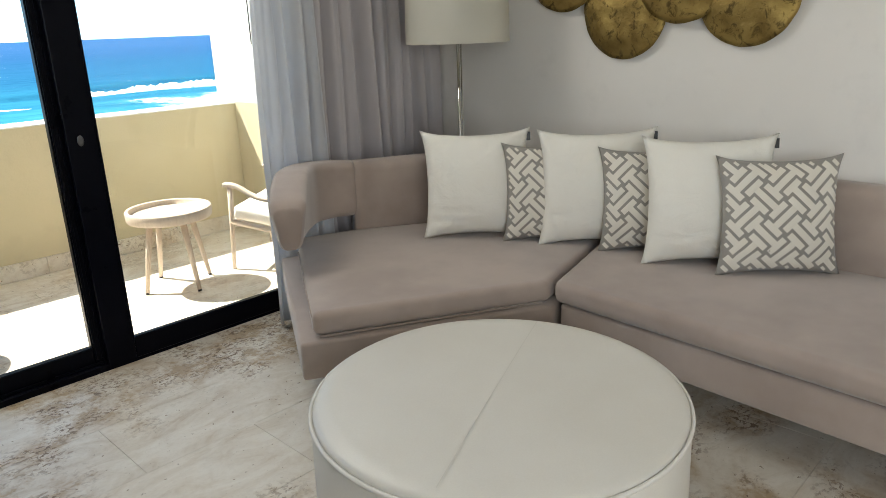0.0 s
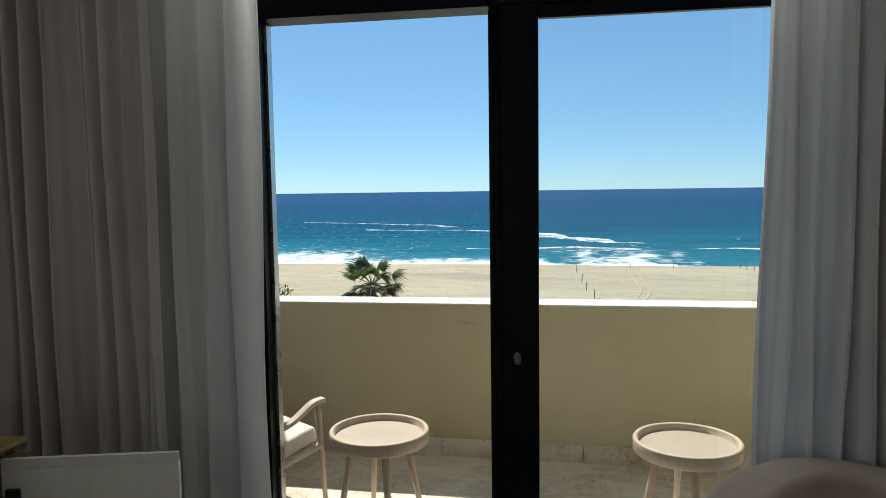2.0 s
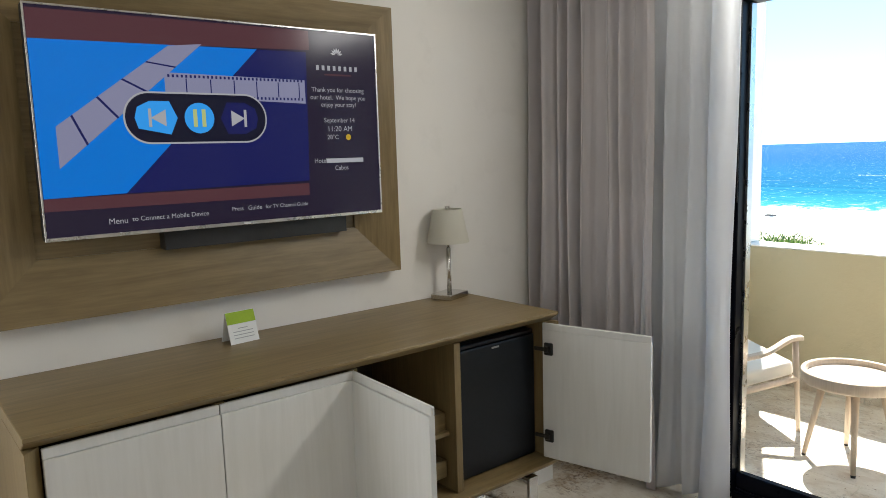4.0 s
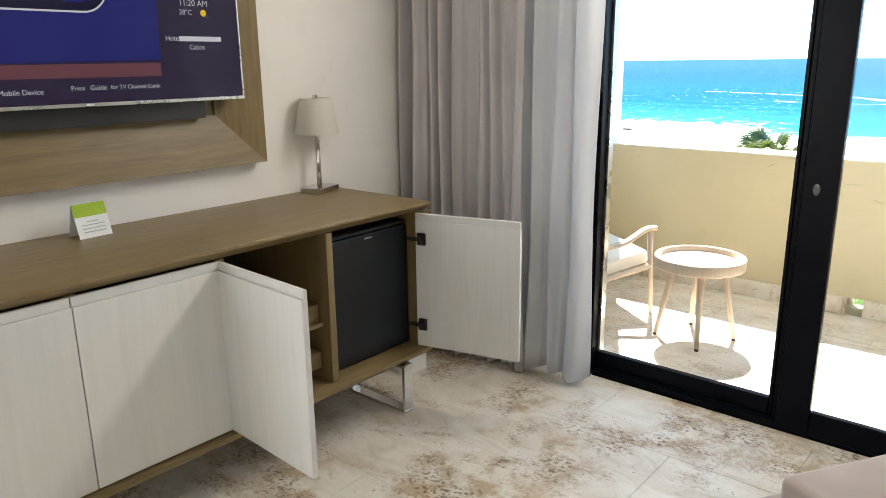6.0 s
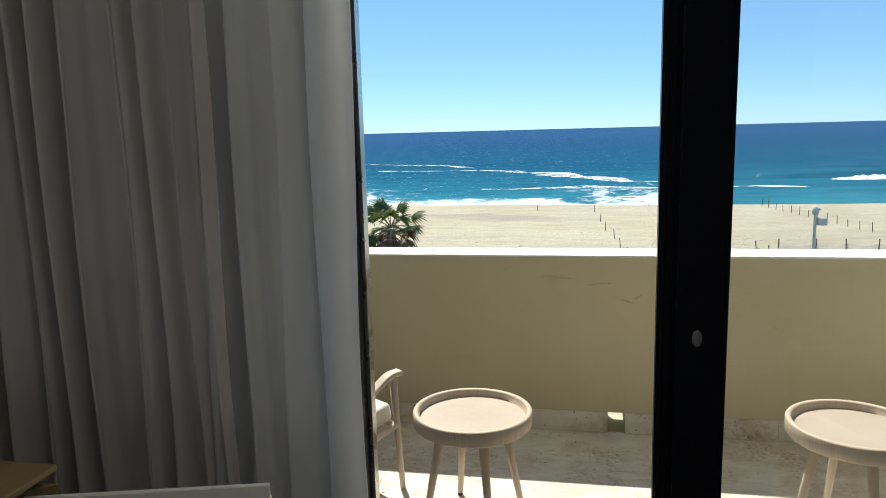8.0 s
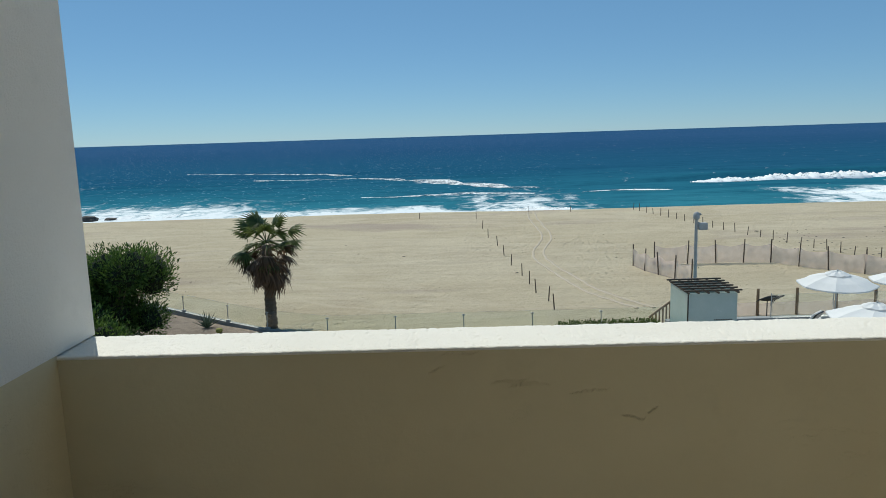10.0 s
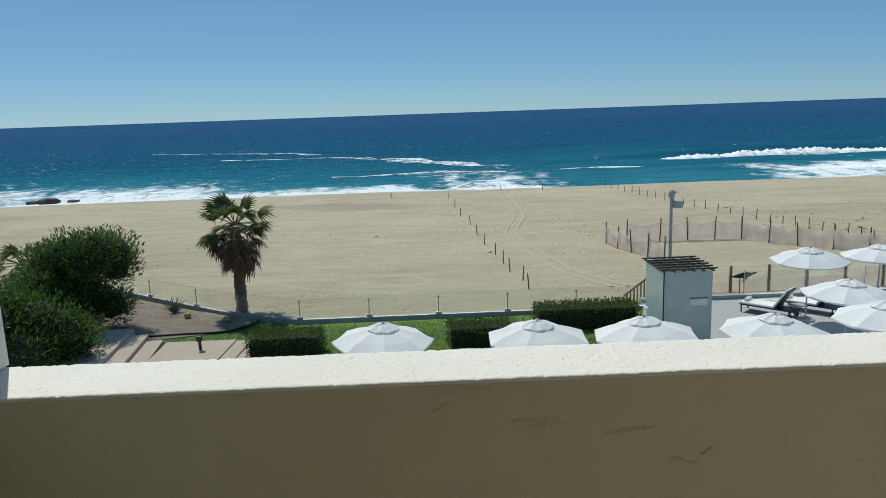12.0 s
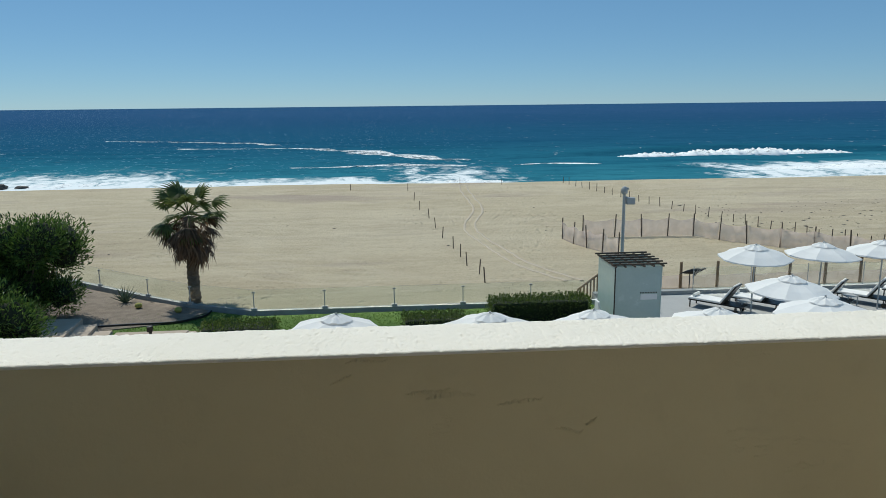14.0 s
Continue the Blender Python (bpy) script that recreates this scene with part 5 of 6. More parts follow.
# ---------------------------------------------------------------- balcony furniture
def side_table(x, y, leg_turn):
    t = thing("tray_side_table", "round pale wooden tray table on splayed legs on the balcony", "side table", "balcony tables", pose(x, y, BZ, 0, 0, leg_turn))
    R, zt = 0.232, 0.462
    part("tray_rim", turned([(R - 0.03, zt - 0.06), (R - 0.008, zt - 0.06), (R - 0.001, zt - 0.052), (R, zt - 0.006), (R - 0.004, zt), (R - 0.018, zt), (R - 0.022, zt - 0.006), (R - 0.024, zt - 0.033), (R - 0.05, zt - 0.036)], 56), PALE_WOOD, t, smooth=True)
    part("tray_top", turned([(R - 0.03, zt - 0.056), (R - 0.024, zt - 0.05), (R - 0.0245, zt - 0.032), (R - 0.0265, zt - 0.0295), (R - 0.036, zt - 0.029), (0.06, zt - 0.029), (0.01, zt - 0.029)], 48), PALE_TOP, t, "smooth beige tray surface", True)
    for k in range(4):
        a = radians(90 * k)
        c, s = math.cos(a), math.sin(a)
        leg = part("leg", rod((0.202 * c, 0.202 * s, 0.012), (0.125 * c, 0.125 * s, zt - 0.055), 0.0115, 0.019, 14), PALE_WOOD, t, smooth=True)
        part("foot", rod((0.204 * c, 0.204 * s, 0.0), (0.2015 * c, 0.2015 * s, 0.013), 0.0105, 0.0115, 12), BLACK, leg, "dark foot cap")


side_table(0.903, 4.118, 25.6)
side_table(2.286, 4.158, 5)


def lounge_chair(x, y, yaw):
    """x, y: the near front foot; the chair looks along its own +x."""
    c = thing("balcony_armchair", "low pale wooden armchair with white cushions on the balcony", "armchair", "balcony armchairs", pose(x, y, BZ, 0, 0, yaw) @ Matrix.Diagonal((1, 1, 1.1, 1)))
    W = 0.60 if yaw < 90 else -0.60
    for w in (0.0, W):
        part("front_leg", rod((0.0, w, 0.0), (-0.035, w, 0.472), 0.012, 0.017, 12), PALE_WOOD, c, smooth=True)
        part("back_leg", rod((-0.62, w, 0.0), (-0.50, w, 0.40), 0.012, 0.018, 12), PALE_WOOD, c, smooth=True)
        line = smooth_path([Vector((0.0, w, 0.480)), Vector((-0.07, w, 0.472)), Vector((-0.20, w, 0.410)), Vector((-0.36, w, 0.388)), Vector((-0.56, w, 0.39))], 8)
        part("armrest", sweep(line, rounded(0.05, 0.022, 0.009, 3)), PALE_WOOD, c, smooth=True)
        part("side_rail", rod((-0.015, w, 0.275), (-0.60, w, 0.165), 0.016, 0.016, 10), PALE_WOOD, c, smooth=True)
        part("back_post", rod((-0.50, w, 0.22), (-0.70, w, 0.70), 0.016, 0.013, 12), PALE_WOOD, c, smooth=True)
    part("front_rail", rod((-0.02, 0.0, 0.265), (-0.02, W, 0.265), 0.014, 0.014, 10), PALE_WOOD, c, smooth=True)
    part("back_rail", rod((-0.69, 0.0, 0.68), (-0.69, W, 0.68), 0.015, 0.015, 10), PALE_WOOD, c, smooth=True)
    seat = prism([(-0.56, 0.03), (-0.01, 0.03), (-0.01, abs(W) - 0.03), (-0.56, abs(W) - 0.03)], 0.0, 0.075, 0.022, 3)
    if W < 0:
        bmesh.ops.transform(seat, matrix=Matrix.Translation((0, W, 0)), verts=seat.verts)
    seat.transform(pose(0, 0, 0.285, 0, -11, 0))
    part("seat_cushion", seat, LINEN, c, "white seat cushion", True)
    back = prism([(-0.05, 0.04), (0.05, 0.04), (0.05, abs(W) - 0.04), (-0.05, abs(W) - 0.04)], 0.0, 0.44, 0.03, 3)
    if W < 0:
        bmesh.ops.transform(back, matrix=Matrix.Translation((0, W, 0)), verts=back.verts)
    back.transform(pose(-0.50, 0, 0.25, 0, -20, 0))
    part("back_cushion", back, CUSHION_GREY, c, "grey woven back cushion", True)


lounge_chair(0.560, 4.32, 55)
lounge_chair(2.640, 4.15, 125)

# ---------------------------------------------------------------- outdoors: ground, sea
HOUSE = set(scene.objects)
G = -6.1


def beach_z(x, y):
    """Level of the sand: a gentle fall from the garden, a crest, then down into the sea."""
    z = G - 0.1 - 0.5 * min(1, max(0, (y - 32) / 12))
    z += 0.16 * noise.noise((x * 0.05, y * 0.07, 0)) * min(1, max(0, (y - 34) / 10)) + 0.05 * noise.noise((x * 0.25, y * 0.3, 5)) * min(1, max(0, (y - 34) / 10))
    crest = 79 - 0.02 * x + 3.0 * noise.noise((x * 0.03, 0, 2))
    if y > crest:
        z -= 0.11 * (y - crest) + 0.0016 * (y - crest) ** 2
    return z


def beach():
    bm = bmesh.new()
    ys = [2.0, 12.0, 24.0, 29.5, 30.5] + [31.5 + 1.0 * k for k in range(90)]
    xs = [-260 + 20 * k for k in range(11)] + [-58 + 1.2 * k for k in range(105)] + [70 + 20 * k for k in range(11)]
    rows = [[bm.verts.new((x, y, beach_z(x, y))) for x in xs] for y in ys]
    for a, b in zip(rows, rows[1:]):
        for i in range(len(xs) - 1):
            bm.faces.new((a[i], a[i + 1], b[i + 1], b[i]))
    return bm


structure("ground", beach(), SAND, "pale sandy beach sloping to the sea", "beach", True)


def sea_z(x, y):
    if y > 219:
        return -9.0
    return -9.0 + 0.16 * math.sin(y * 0.42 + 2.2 * noise.noise((x * 0.02, y * 0.02, 0))) + 0.22 * noise.noise((x * 0.06, y * 0.14, 3))


def ocean():
    bm = bmesh.new()
    ys = [84 + 1.5 * k for k in range(90)] + [225, 260, 320, 420, 600, 900, 1500, 2600, 4900]
    rows = []
    for y in ys:
        half = max(170, y * 1.05)
        row = []
        for i in range(141):
            x = -half + 2 * half * i / 140
            row.append(bm.verts.new((x, y, sea_z(x, y))))
        rows.append(row)
    for a, b in zip(rows, rows[1:]):
        for i in range(140):
            bm.faces.new((a[i], a[i + 1], b[i + 1], b[i]))
    return bm


structure("water", ocean(), SEA, "blue sea with foam near the shore", "sea", True)


def breaker(x0, x1, y, height, depth, seed):
    """A breaking wave: a long lumpy roll of foam on the water."""
    bm = bmesh.new()
    n, m = 240, 14
    rows = []
    for i in range(n + 1):
        u = i / n
        x = x0 + (x1 - x0) * u
        env = max(0.0, math.sin(math.pi * u)) ** 0.5 * max(0.25, 0.75 + 0.55 * noise.noise((x * 0.16, seed, 0)) + 0.3 * noise.noise((x * 0.6, seed, 4)))
        row = []
        for k in range(m + 1):
            v = k / m
            lump = noise.fractal((x * 1.3, v * 6, seed), 0.6, 2.2, 5)
            h = env * height * (math.sin(math.pi * v) ** 0.5) * (1 + 0.34 * lump)
            row.append(bm.verts.new((x, y - depth * (0.75 - v) * (0.6 + env * 0.6) + 3.0 * noise.noise((x * 0.03, seed, 1)) + 0.5 * lump, -9.35 + max(0.0, h))))
        rows.append(row)
    for a, b in zip(rows, rows[1:]):
        for k in range(m):
            bm.faces.new((a[k], b[k], b[k + 1], a[k + 1]))
    return bm


for args in ((47, 98, 143, 1.7, 6.0, 1), (88, 118, 150, 1.3, 4.0, 2), (58, 108, 114, 0.85, 12.0, 3), (4, 20, 105, 0.5, 4.0, 4), (-50, -30, 109, 0.6, 6.0, 5)):
    solo("breaking_wave", breaker(*args), FOAM, "white foaming breaker near the shore", "wave", "breakers", True)


def foam_streak(pts, width, seed):
    """A drifting line of lacy foam that lies on the water."""
    line = smooth_path([Vector((*p, 0)) for p in pts], 60)
    bm = bmesh.new()
    prev = None
    for k, p in enumerate(line):
        q = line[min(k + 1, len(line) - 1)] - line[max(k - 1, 0)]
        side = Vector((-q.y, q.x, 0)).normalized()
        u = k / (len(line) - 1)
        w = width * (0.3 + 0.7 * u) * max(0.15, 0.75 + 0.8 * noise.noise((p.x * 0.15, p.y * 0.15, seed))) * min(1, 8 * (1 - u) + 0.1)
        c = p + side * 1.5 * noise.noise((p.x * 0.12, p.y * 0.12, seed + 2))
        row = []
        for n in range(7):
            e = n / 3 - 1
            x, y = c.x + side.x * w * e, c.y + side.y * w * e
            row.append(bm.verts.new((x, y, sea_z(x, y) + 0.16 - 0.1 * e * e)))
        if prev:
            for n in range(6):
                bm.faces.new((prev[n], row[n], row[n + 1], prev[n + 1]))
        prev = row
    return bm


for args in ((((-84, 239), (-58, 226), (-35, 213), (-24, 203)), 2.2, 1), (((-50, 192), (-30, 187), (-13, 180), (0, 163), (10, 148), (17, 136)), 4.5, 2), (((-14, 126), (-3, 131), (9, 131), (16, 127)), 3.0, 3), (((24, 127), (32, 130), (40, 128)), 1.6, 4)):
    solo("foam_streak", foam_streak(*args), FOAM_LACE, "thin lacy line of white foam drifting on the sea", "foam", "foam lines", True)


def swell(x0, x1, y, height, seed):
    bm = bmesh.new()
    n, m = 90, 10
    rows = []
    for i in range(n + 1):
        u = i / n
        x = x0 + (x1 - x0) * u
        env = math.sin(math.pi * u) ** 0.8
        rows.append([bm.verts.new((x, y + 9 * (k / m - 0.5) + 4 * noise.noise((x * 0.02, seed, 1)), -9.3 + env * height * math.sin(math.pi * k / m) ** 1.5)) for k in range(m + 1)])
    for a, b in zip(rows, rows[1:]):
        for k in range(m):
            bm.faces.new((a[k], b[k], b[k + 1], a[k + 1]))
    return bm


solo("swell", swell(20, 130, 149, 1.9, 4), SEA, "smooth blue-green swell rising before it breaks", "wave", "breakers", True)


def boulder(x, y, z, s, seed):
    bm = bmesh.new()
    bmesh.ops.create_icosphere(bm, subdivisions=3, radius=1)
    for v in bm.verts:
        v.co *= 1 + 0.45 * noise.noise(v.co * 1.4 + Vector((seed, 0, 0)))
        v.co = Vector((v.co.x * s * 1.7, v.co.y * s, v.co.z * s * 0.62))
    solo("shore_rock", bm, ROCK, "dark wet rock at the water's edge", "rock", "shore rocks", True, pose(x, y, z))


for k, (x, y, z, s) in enumerate(((-50, 104, -8.9, 0.9), (-52.5, 104, -9.0, 0.55), (-47, 104.5, -9.1, 0.6), (73, 90, -8.6, 1.2), (78, 91, -8.6, 1.6), (84, 92, -8.6, 1.5), (91, 92, -8.6, 1.8))):
    boulder(x, y, z, s, k * 3.1)


# ---------------------------------------------------------------- garden
def sheet(poly, z0, z1):
    return prism(poly, z0, z1)


structure("lawn", sheet([(-9.5, 24), (9.4, 24), (9.4, 29.75), (-3.7, 29.75), (-7.2, 31.4), (-8.6, 30.2)], G - 0.3, G), LAWN, "green lawn along the balustrade", "lawn")
structure("gravel_bed", sheet([(-14, 27), (-6.3, 29.2), (-5.4, 30.6), (-8.4, 32.4), (-12.5, 35.4), (-16, 34)], G - 0.3, G + 0.03), GRAVEL, "brown gravel bed with succulents", "bed")
structure("garden_ground", sheet([(-60, 6), (60, 6), (60, 24), (9.4, 24), (-9.5, 24), (-14, 27), (-60, 30)], G - 0.35, G - 0.02), PINK_CONC, "pinkish paving below the building", "pavement")
structure("deck", sheet([(9.41, 14), (60, 14), (60, 30.6), (9.41, 30.6)], G - 0.3, G + 0.05), DECK, "grey tiled sun deck", "deck")
structure("deck_edge", sheet([(9.41, 30.6), (60, 30.6), (60, 30.9), (9.41, 30.9)], G - 0.4, G + 0.2), KERB, "grey kerb of the sun deck", "kerb")

edge_line = smooth_path([Vector((-9.3, 28.9, G)), Vector((-8.0, 29.05, G)), Vector((-6.4, 29.15, G)), Vector((-5.55, 29.8, G)), Vector((-5.4, 30.5, G))], 8)
structure("bed_edging", sweep(edge_line, [(-0.03, -0.05), (0.03, -0.05), (0.03, 0.09), (-0.03, 0.09)]), BLACK, "black rubber edging of the gravel bed", "edging")


def grass_blades():
    rnd = random.Random(4)
    vs, fs = [], []
    while len(vs) < 3 * 15000:
        x, y = rnd.uniform(-8.5, 9.3), rnd.uniform(25.5, 30.5)
        if x < -4 and y - 29.75 > (-3.7 - x) * 0.45:
            continue
        if y > 29.7 and x > -3.8:
            continue
        a, h = rnd.uniform(0, 6.28), rnd.uniform(0.025, 0.06)
        c, s = math.cos(a) * 0.014, math.sin(a) * 0.014
        n = len(vs)
        vs += [(x - c, y - s, G), (x + c, y + s, G), (x + rnd.uniform(-0.04, 0.04), y + rnd.uniform(-0.04, 0.04), G + h)]
        fs.append((n, n + 1, n + 2))
    me = bpy.data.meshes.new("grass")
    me.from_pydata(vs, [], fs)
    me.materials.append(GRASS)
    tagged(new("grass", me), "short green grass blades on the lawn", "grass", kind="stuff")


grass_blades()

KERB_LINE = [(-13.5, 36.6), (-8.3, 32.6), (-6.3, 31.2), (-3.7, 30.0), (9.3, 29.9)]


def balustrade():
    b = thing("glass_balustrade", "frameless glass balustrade on a grey kerb along the lawn", "balustrade")
    part("kerb", sweep([Vector((x, y, G)) for x, y in KERB_LINE], [(-0.1, -0.4), (0.1, -0.4), (0.1, 0.16), (-0.1, 0.16)]), KERB, b, "grey concrete kerb")
    for (x0, y0), (x1, y1) in zip(KERB_LINE, KERB_LINE[1:]):
        d = Vector((x1 - x0, y1 - y0, 0))
        L = d.length
        n = max(1, round(L / 2.7))
        d.normalize()
        ang = math.degrees(math.atan2(d.y, d.x))
        for k in range(n):
            w = L / n
            m = pose(x0 + d.x * w * k, y0 + d.y * w * k, G + 0.16, 0, 0, ang)
            g = part("glass_panel", box(0.015, w - 0.015, -0.006, 0.006, 0.0, 0.78), BAL_GLASS, b, "clear greenish glass")
            g.matrix_local = m
            g.visible_shadow = False
            bm = rod((0, -0.03, 0), (0, -0.03, 0.72), 0.018, 0.018, 10)
            box(-0.11, 0.11, -0.075, 0.03, 0.0, 0.09, 0.01, 1, bm=bm)
            box(-0.06, 0.06, -0.045, 0.012, 0.66, 0.70, 0.004, 1, bm=bm)
            p = part("post", bm, POST_GREY, b, "slim steel post")
            p.matrix_local = m
    return b


balustrade()


def leaves(count, place, size, rnd, aspect=0.22):
    """Loose leaves, each two triangles, at places given by place()."""
    vs, fs = [], []
    for _ in range(count):
        p, out = place()
        d = (out + Vector((rnd.gauss(0, 0.55), rnd.gauss(0, 0.55), rnd.gauss(0.25, 0.5)))).normalized()
        L = size * rnd.uniform(0.65, 1.25)
        s = d.cross(Vector((rnd.gauss(0, 1), rnd.gauss(0, 1), rnd.gauss(0, 1)))).normalized() * L * aspect
        n = len(vs)
        vs += [tuple(p), tuple(p + d * L * 0.5 + s), tuple(p + d * L), tuple(p + d * L * 0.5 - s)]
        fs.append((n, n + 1, n + 2, n + 3))
    return vs, fs


def shrub(x, y, w, dpt, h, count, seed, label):
    rnd = random.Random(seed)
    t = thing("oleander_shrub", label, "shrub", "garden shrubs", pose(x, y, G))
    lobes = [(Vector((rnd.uniform(-0.32, 0.32) * w, rnd.uniform(-0.3, 0.3) * dpt, rnd.uniform(0.22, 0.80) * h)), rnd.uniform(0.17, 0.27) * w) for _ in range(15)]

    def place():
        c, r = rnd.choice(lobes)
        v = Vector((rnd.gauss(0, 1), rnd.gauss(0, 1), rnd.gauss(0, 1))).normalized()
        rr = r * (0.72 + 0.46 * rnd.random() ** 1.4) * (1 + 0.3 * noise.noise(v * 2.5 + c))
        p = c + Vector((v.x * rr, v.y * rr, v.z * rr * 0.95))
        p.z = max(0.08, min(p.z, h * 1.06))
        return p, (v + Vector((0, 0, 0.5))).normalized()

    vs, fs = leaves(count, place, 0.165, rnd, 0.14)
    me = bpy.data.meshes.new("crown")
    me.from_pydata(vs, [], fs)
    me.materials.append(OLEANDER)
    cr = new("crown", me)
    cr.parent = t
    bm = bmesh.new()
    for c, r in lobes:
        rod((rnd.uniform(-0.2, 0.2), rnd.uniform(-0.2, 0.2), 0), c, 0.045, 0.015, 7, bm)
    part("stems", bm, BARK, t)
    # solid dark blobs stand in for shade deep in the crown
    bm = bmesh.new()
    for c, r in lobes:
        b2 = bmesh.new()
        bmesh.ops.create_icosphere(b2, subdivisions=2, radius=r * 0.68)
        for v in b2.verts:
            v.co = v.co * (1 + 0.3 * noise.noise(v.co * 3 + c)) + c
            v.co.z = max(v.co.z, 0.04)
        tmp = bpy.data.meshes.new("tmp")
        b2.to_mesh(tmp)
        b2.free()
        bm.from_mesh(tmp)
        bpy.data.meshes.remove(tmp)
    part("inner_foliage", bm, LEAF_GAP_SHADE, t, "near-black core in place of the shade between leaves")


shrub(-11.8, 29.8, 3.7, 3.4, 4.0, 22000, 11, "tall dark green oleander shrub beside the steps")
shrub(-11.5, 25.4, 4.0, 3.2, 3.1, 20000, 12, "broad green oleander shrub beside the steps")
shrub(-13.4, 31.0, 3.2, 3.0, 2.2, 12000, 13, "green oleander shrub behind the gravel bed")


def hedge(x0, x1, y0, y1, h, seed):
    rnd = random.Random(seed)
    t = thing("clipped_hedge", "clipped low green hedge on the lawn", "hedge", "clipped hedges", pose((x0 + x1) / 2, (y0 + y1) / 2, G))
    a, b = (x1 - x0) / 2, (y1 - y0) / 2
    # dark block stands in for the shade behind the hedge's leaves
    part("inner_foliage", box(-a + 0.05, a - 0.05, -b + 0.05, b - 0.05, 0, h - 0.05, 0.08, 2), LEAF_GAP_SHADE, t, "near-black core in place of the shade inside the hedge")

    def place():
        f = rnd.random()
        if f < 0.45:
            p, o = Vector((rnd.uniform(-a, a), rnd.uniform(-b, b), h)), Vector((0, 0, 1))
        elif f < 0.85:
            p, o = Vector((rnd.uniform(-a, a), -b if rnd.random() < 0.75 else b, rnd.uniform(0.02, h))), Vector((0, -1, 0.3))
        else:
            s = rnd.choice((-1, 1))
            p, o = Vector((s * a, rnd.uniform(-b, b), rnd.uniform(0.02, h))), Vector((s, 0, 0.3))
        return p + Vector((rnd.gauss(0, 0.035), rnd.gauss(0, 0.035), rnd.gauss(0, 0.03))), o

    vs, fs = leaves(int(2600 * (x1 - x0) / 2), place, 0.075, rnd, 0.3)
    me = bpy.data.meshes.new("foliage")
    me.from_pydata(vs, [], fs)
    me.materials.append(HEDGE)
    o = new("foliage", me)
    o.parent = t


hedge(-4.75, -2.4, 26.0, 27.0, 0.72, 1)
hedge(1.75, 3.75, 26.2, 27.2, 0.72, 2)
hedge(4.9, 8.4, 27.7, 28.7, 0.78, 3)


# ---------------------------------------------------------------- palms
def fan_mesh(name, mat, blades, length, spread, droop, seed, split=0.55):
    """A fan leaf at the end of its stalk; runs along +x from the origin."""
    rnd = random.Random(seed)
    bm = bmesh.new()
    stalk = length * 0.95
    pts = [Vector((stalk * k / 6, 0, -droop * 0.35 * (k / 6) ** 2 * stalk)) for k in range(7)]
    for a, b in zip(pts, pts[1:]):
        rod(a, b, 0.018, 0.014, 5, bm, False)
    c = pts[-1]
    for i in range(blades):
        f = i / (blades - 1) - 0.5
        a = f * spread
        L = length * 0.74 * (1 - 0.35 * abs(f)) * rnd.uniform(0.85, 1.12)
        d = Vector((math.cos(a), math.sin(a), 0.10 * math.cos(f * 9)))
        s = Vector((-d.y, d.x, 0)) * L * 0.062
        prev = None
        for k in range(5):
            t = k / 4
            p = c + d * L * t * (1 - 0.12 * droop * t) + Vector((0, 0, -droop * L * t * t * (0.55 + rnd.uniform(-0.1, 0.15))))
            w = (0.35 + 1.3 * t) if t < split else max(0.05, (1.05 - t) * 2.2)
            row = (bm.verts.new(p - s * w), bm.verts.new(p + s * w))
            if prev:
                bm.faces.new((prev[0], prev[1], row[1], row[0]))
            prev = row
    me = bpy.data.meshes.new(name)
    bm.to_mesh(me)
    bm.free()
    me.materials.append(mat)
    return me


def palm(x, y, z, height, scale, seed, greens, deads, label):
    rnd = random.Random(seed)
    t = thing("fan_palm", label, "palm tree", "palms", pose(x, y, z))
    prof = []
    n = 34
    for k in range(n + 1):
        v = k / n
        r = 0.215 - 0.03 * v + (0.03 if k % 2 else 0)
        prof.append((r * scale, v * height))
    part("trunk", turned(prof, 16, None, 0.25), BARK, t, "rough tapered trunk")
    green = [fan_mesh("frond", FROND, 21, 0.84 * scale, 3.9, dr, seed + k) for k, dr in enumerate((0.45, 0.8, 1.15))]
    dead = [fan_mesh("dead_frond", DEAD, 17, 0.80 * scale, 3.0, dr, seed + 9 + k) for k, dr in enumerate((0.9, 1.2))]
    for k in range(greens):
        q = k / greens
        o = new("frond", green[k % 3])
        o.parent = t
        o.matrix_local = (Matrix.Translation((0, 0, height + 0.1 * scale)) @ Matrix.Rotation(radians(k * 137.5 + rnd.uniform(-12, 12)), 4, "Z") @ Matrix.Rotation(radians(-70 + 92 * q + rnd.uniform(-8, 8)), 4, "Y") @ Matrix.Scale(rnd.uniform(0.9, 1.25), 4))
    for k in range(deads):
        q = k / deads
        o = new("dead_frond", dead[k % 2])
        o.parent = t
        o.matrix_local = Matrix.Translation((0, 0, height - 0.0 - 0.42 * q * scale)) @ Matrix.Rotation(radians(k * 137.5 + rnd.uniform(-15, 15)), 4, "Z") @ Matrix.Rotation(radians(-8 + 52 * q + rnd.uniform(-9, 9)), 4, "Y") @ Matrix.Scale(rnd.uniform(0.95, 1.3), 4)
    return t


palm(-6.45, 32.4, G - 0.25, 3.62, 1.0, 21, 26, 40, "fan palm with green crown and brown skirt on the sand")
palm(-16.2, 34.5, G - 0.3, 2.0, 0.9, 22, 18, 6, "young fan palm behind the shrubs")


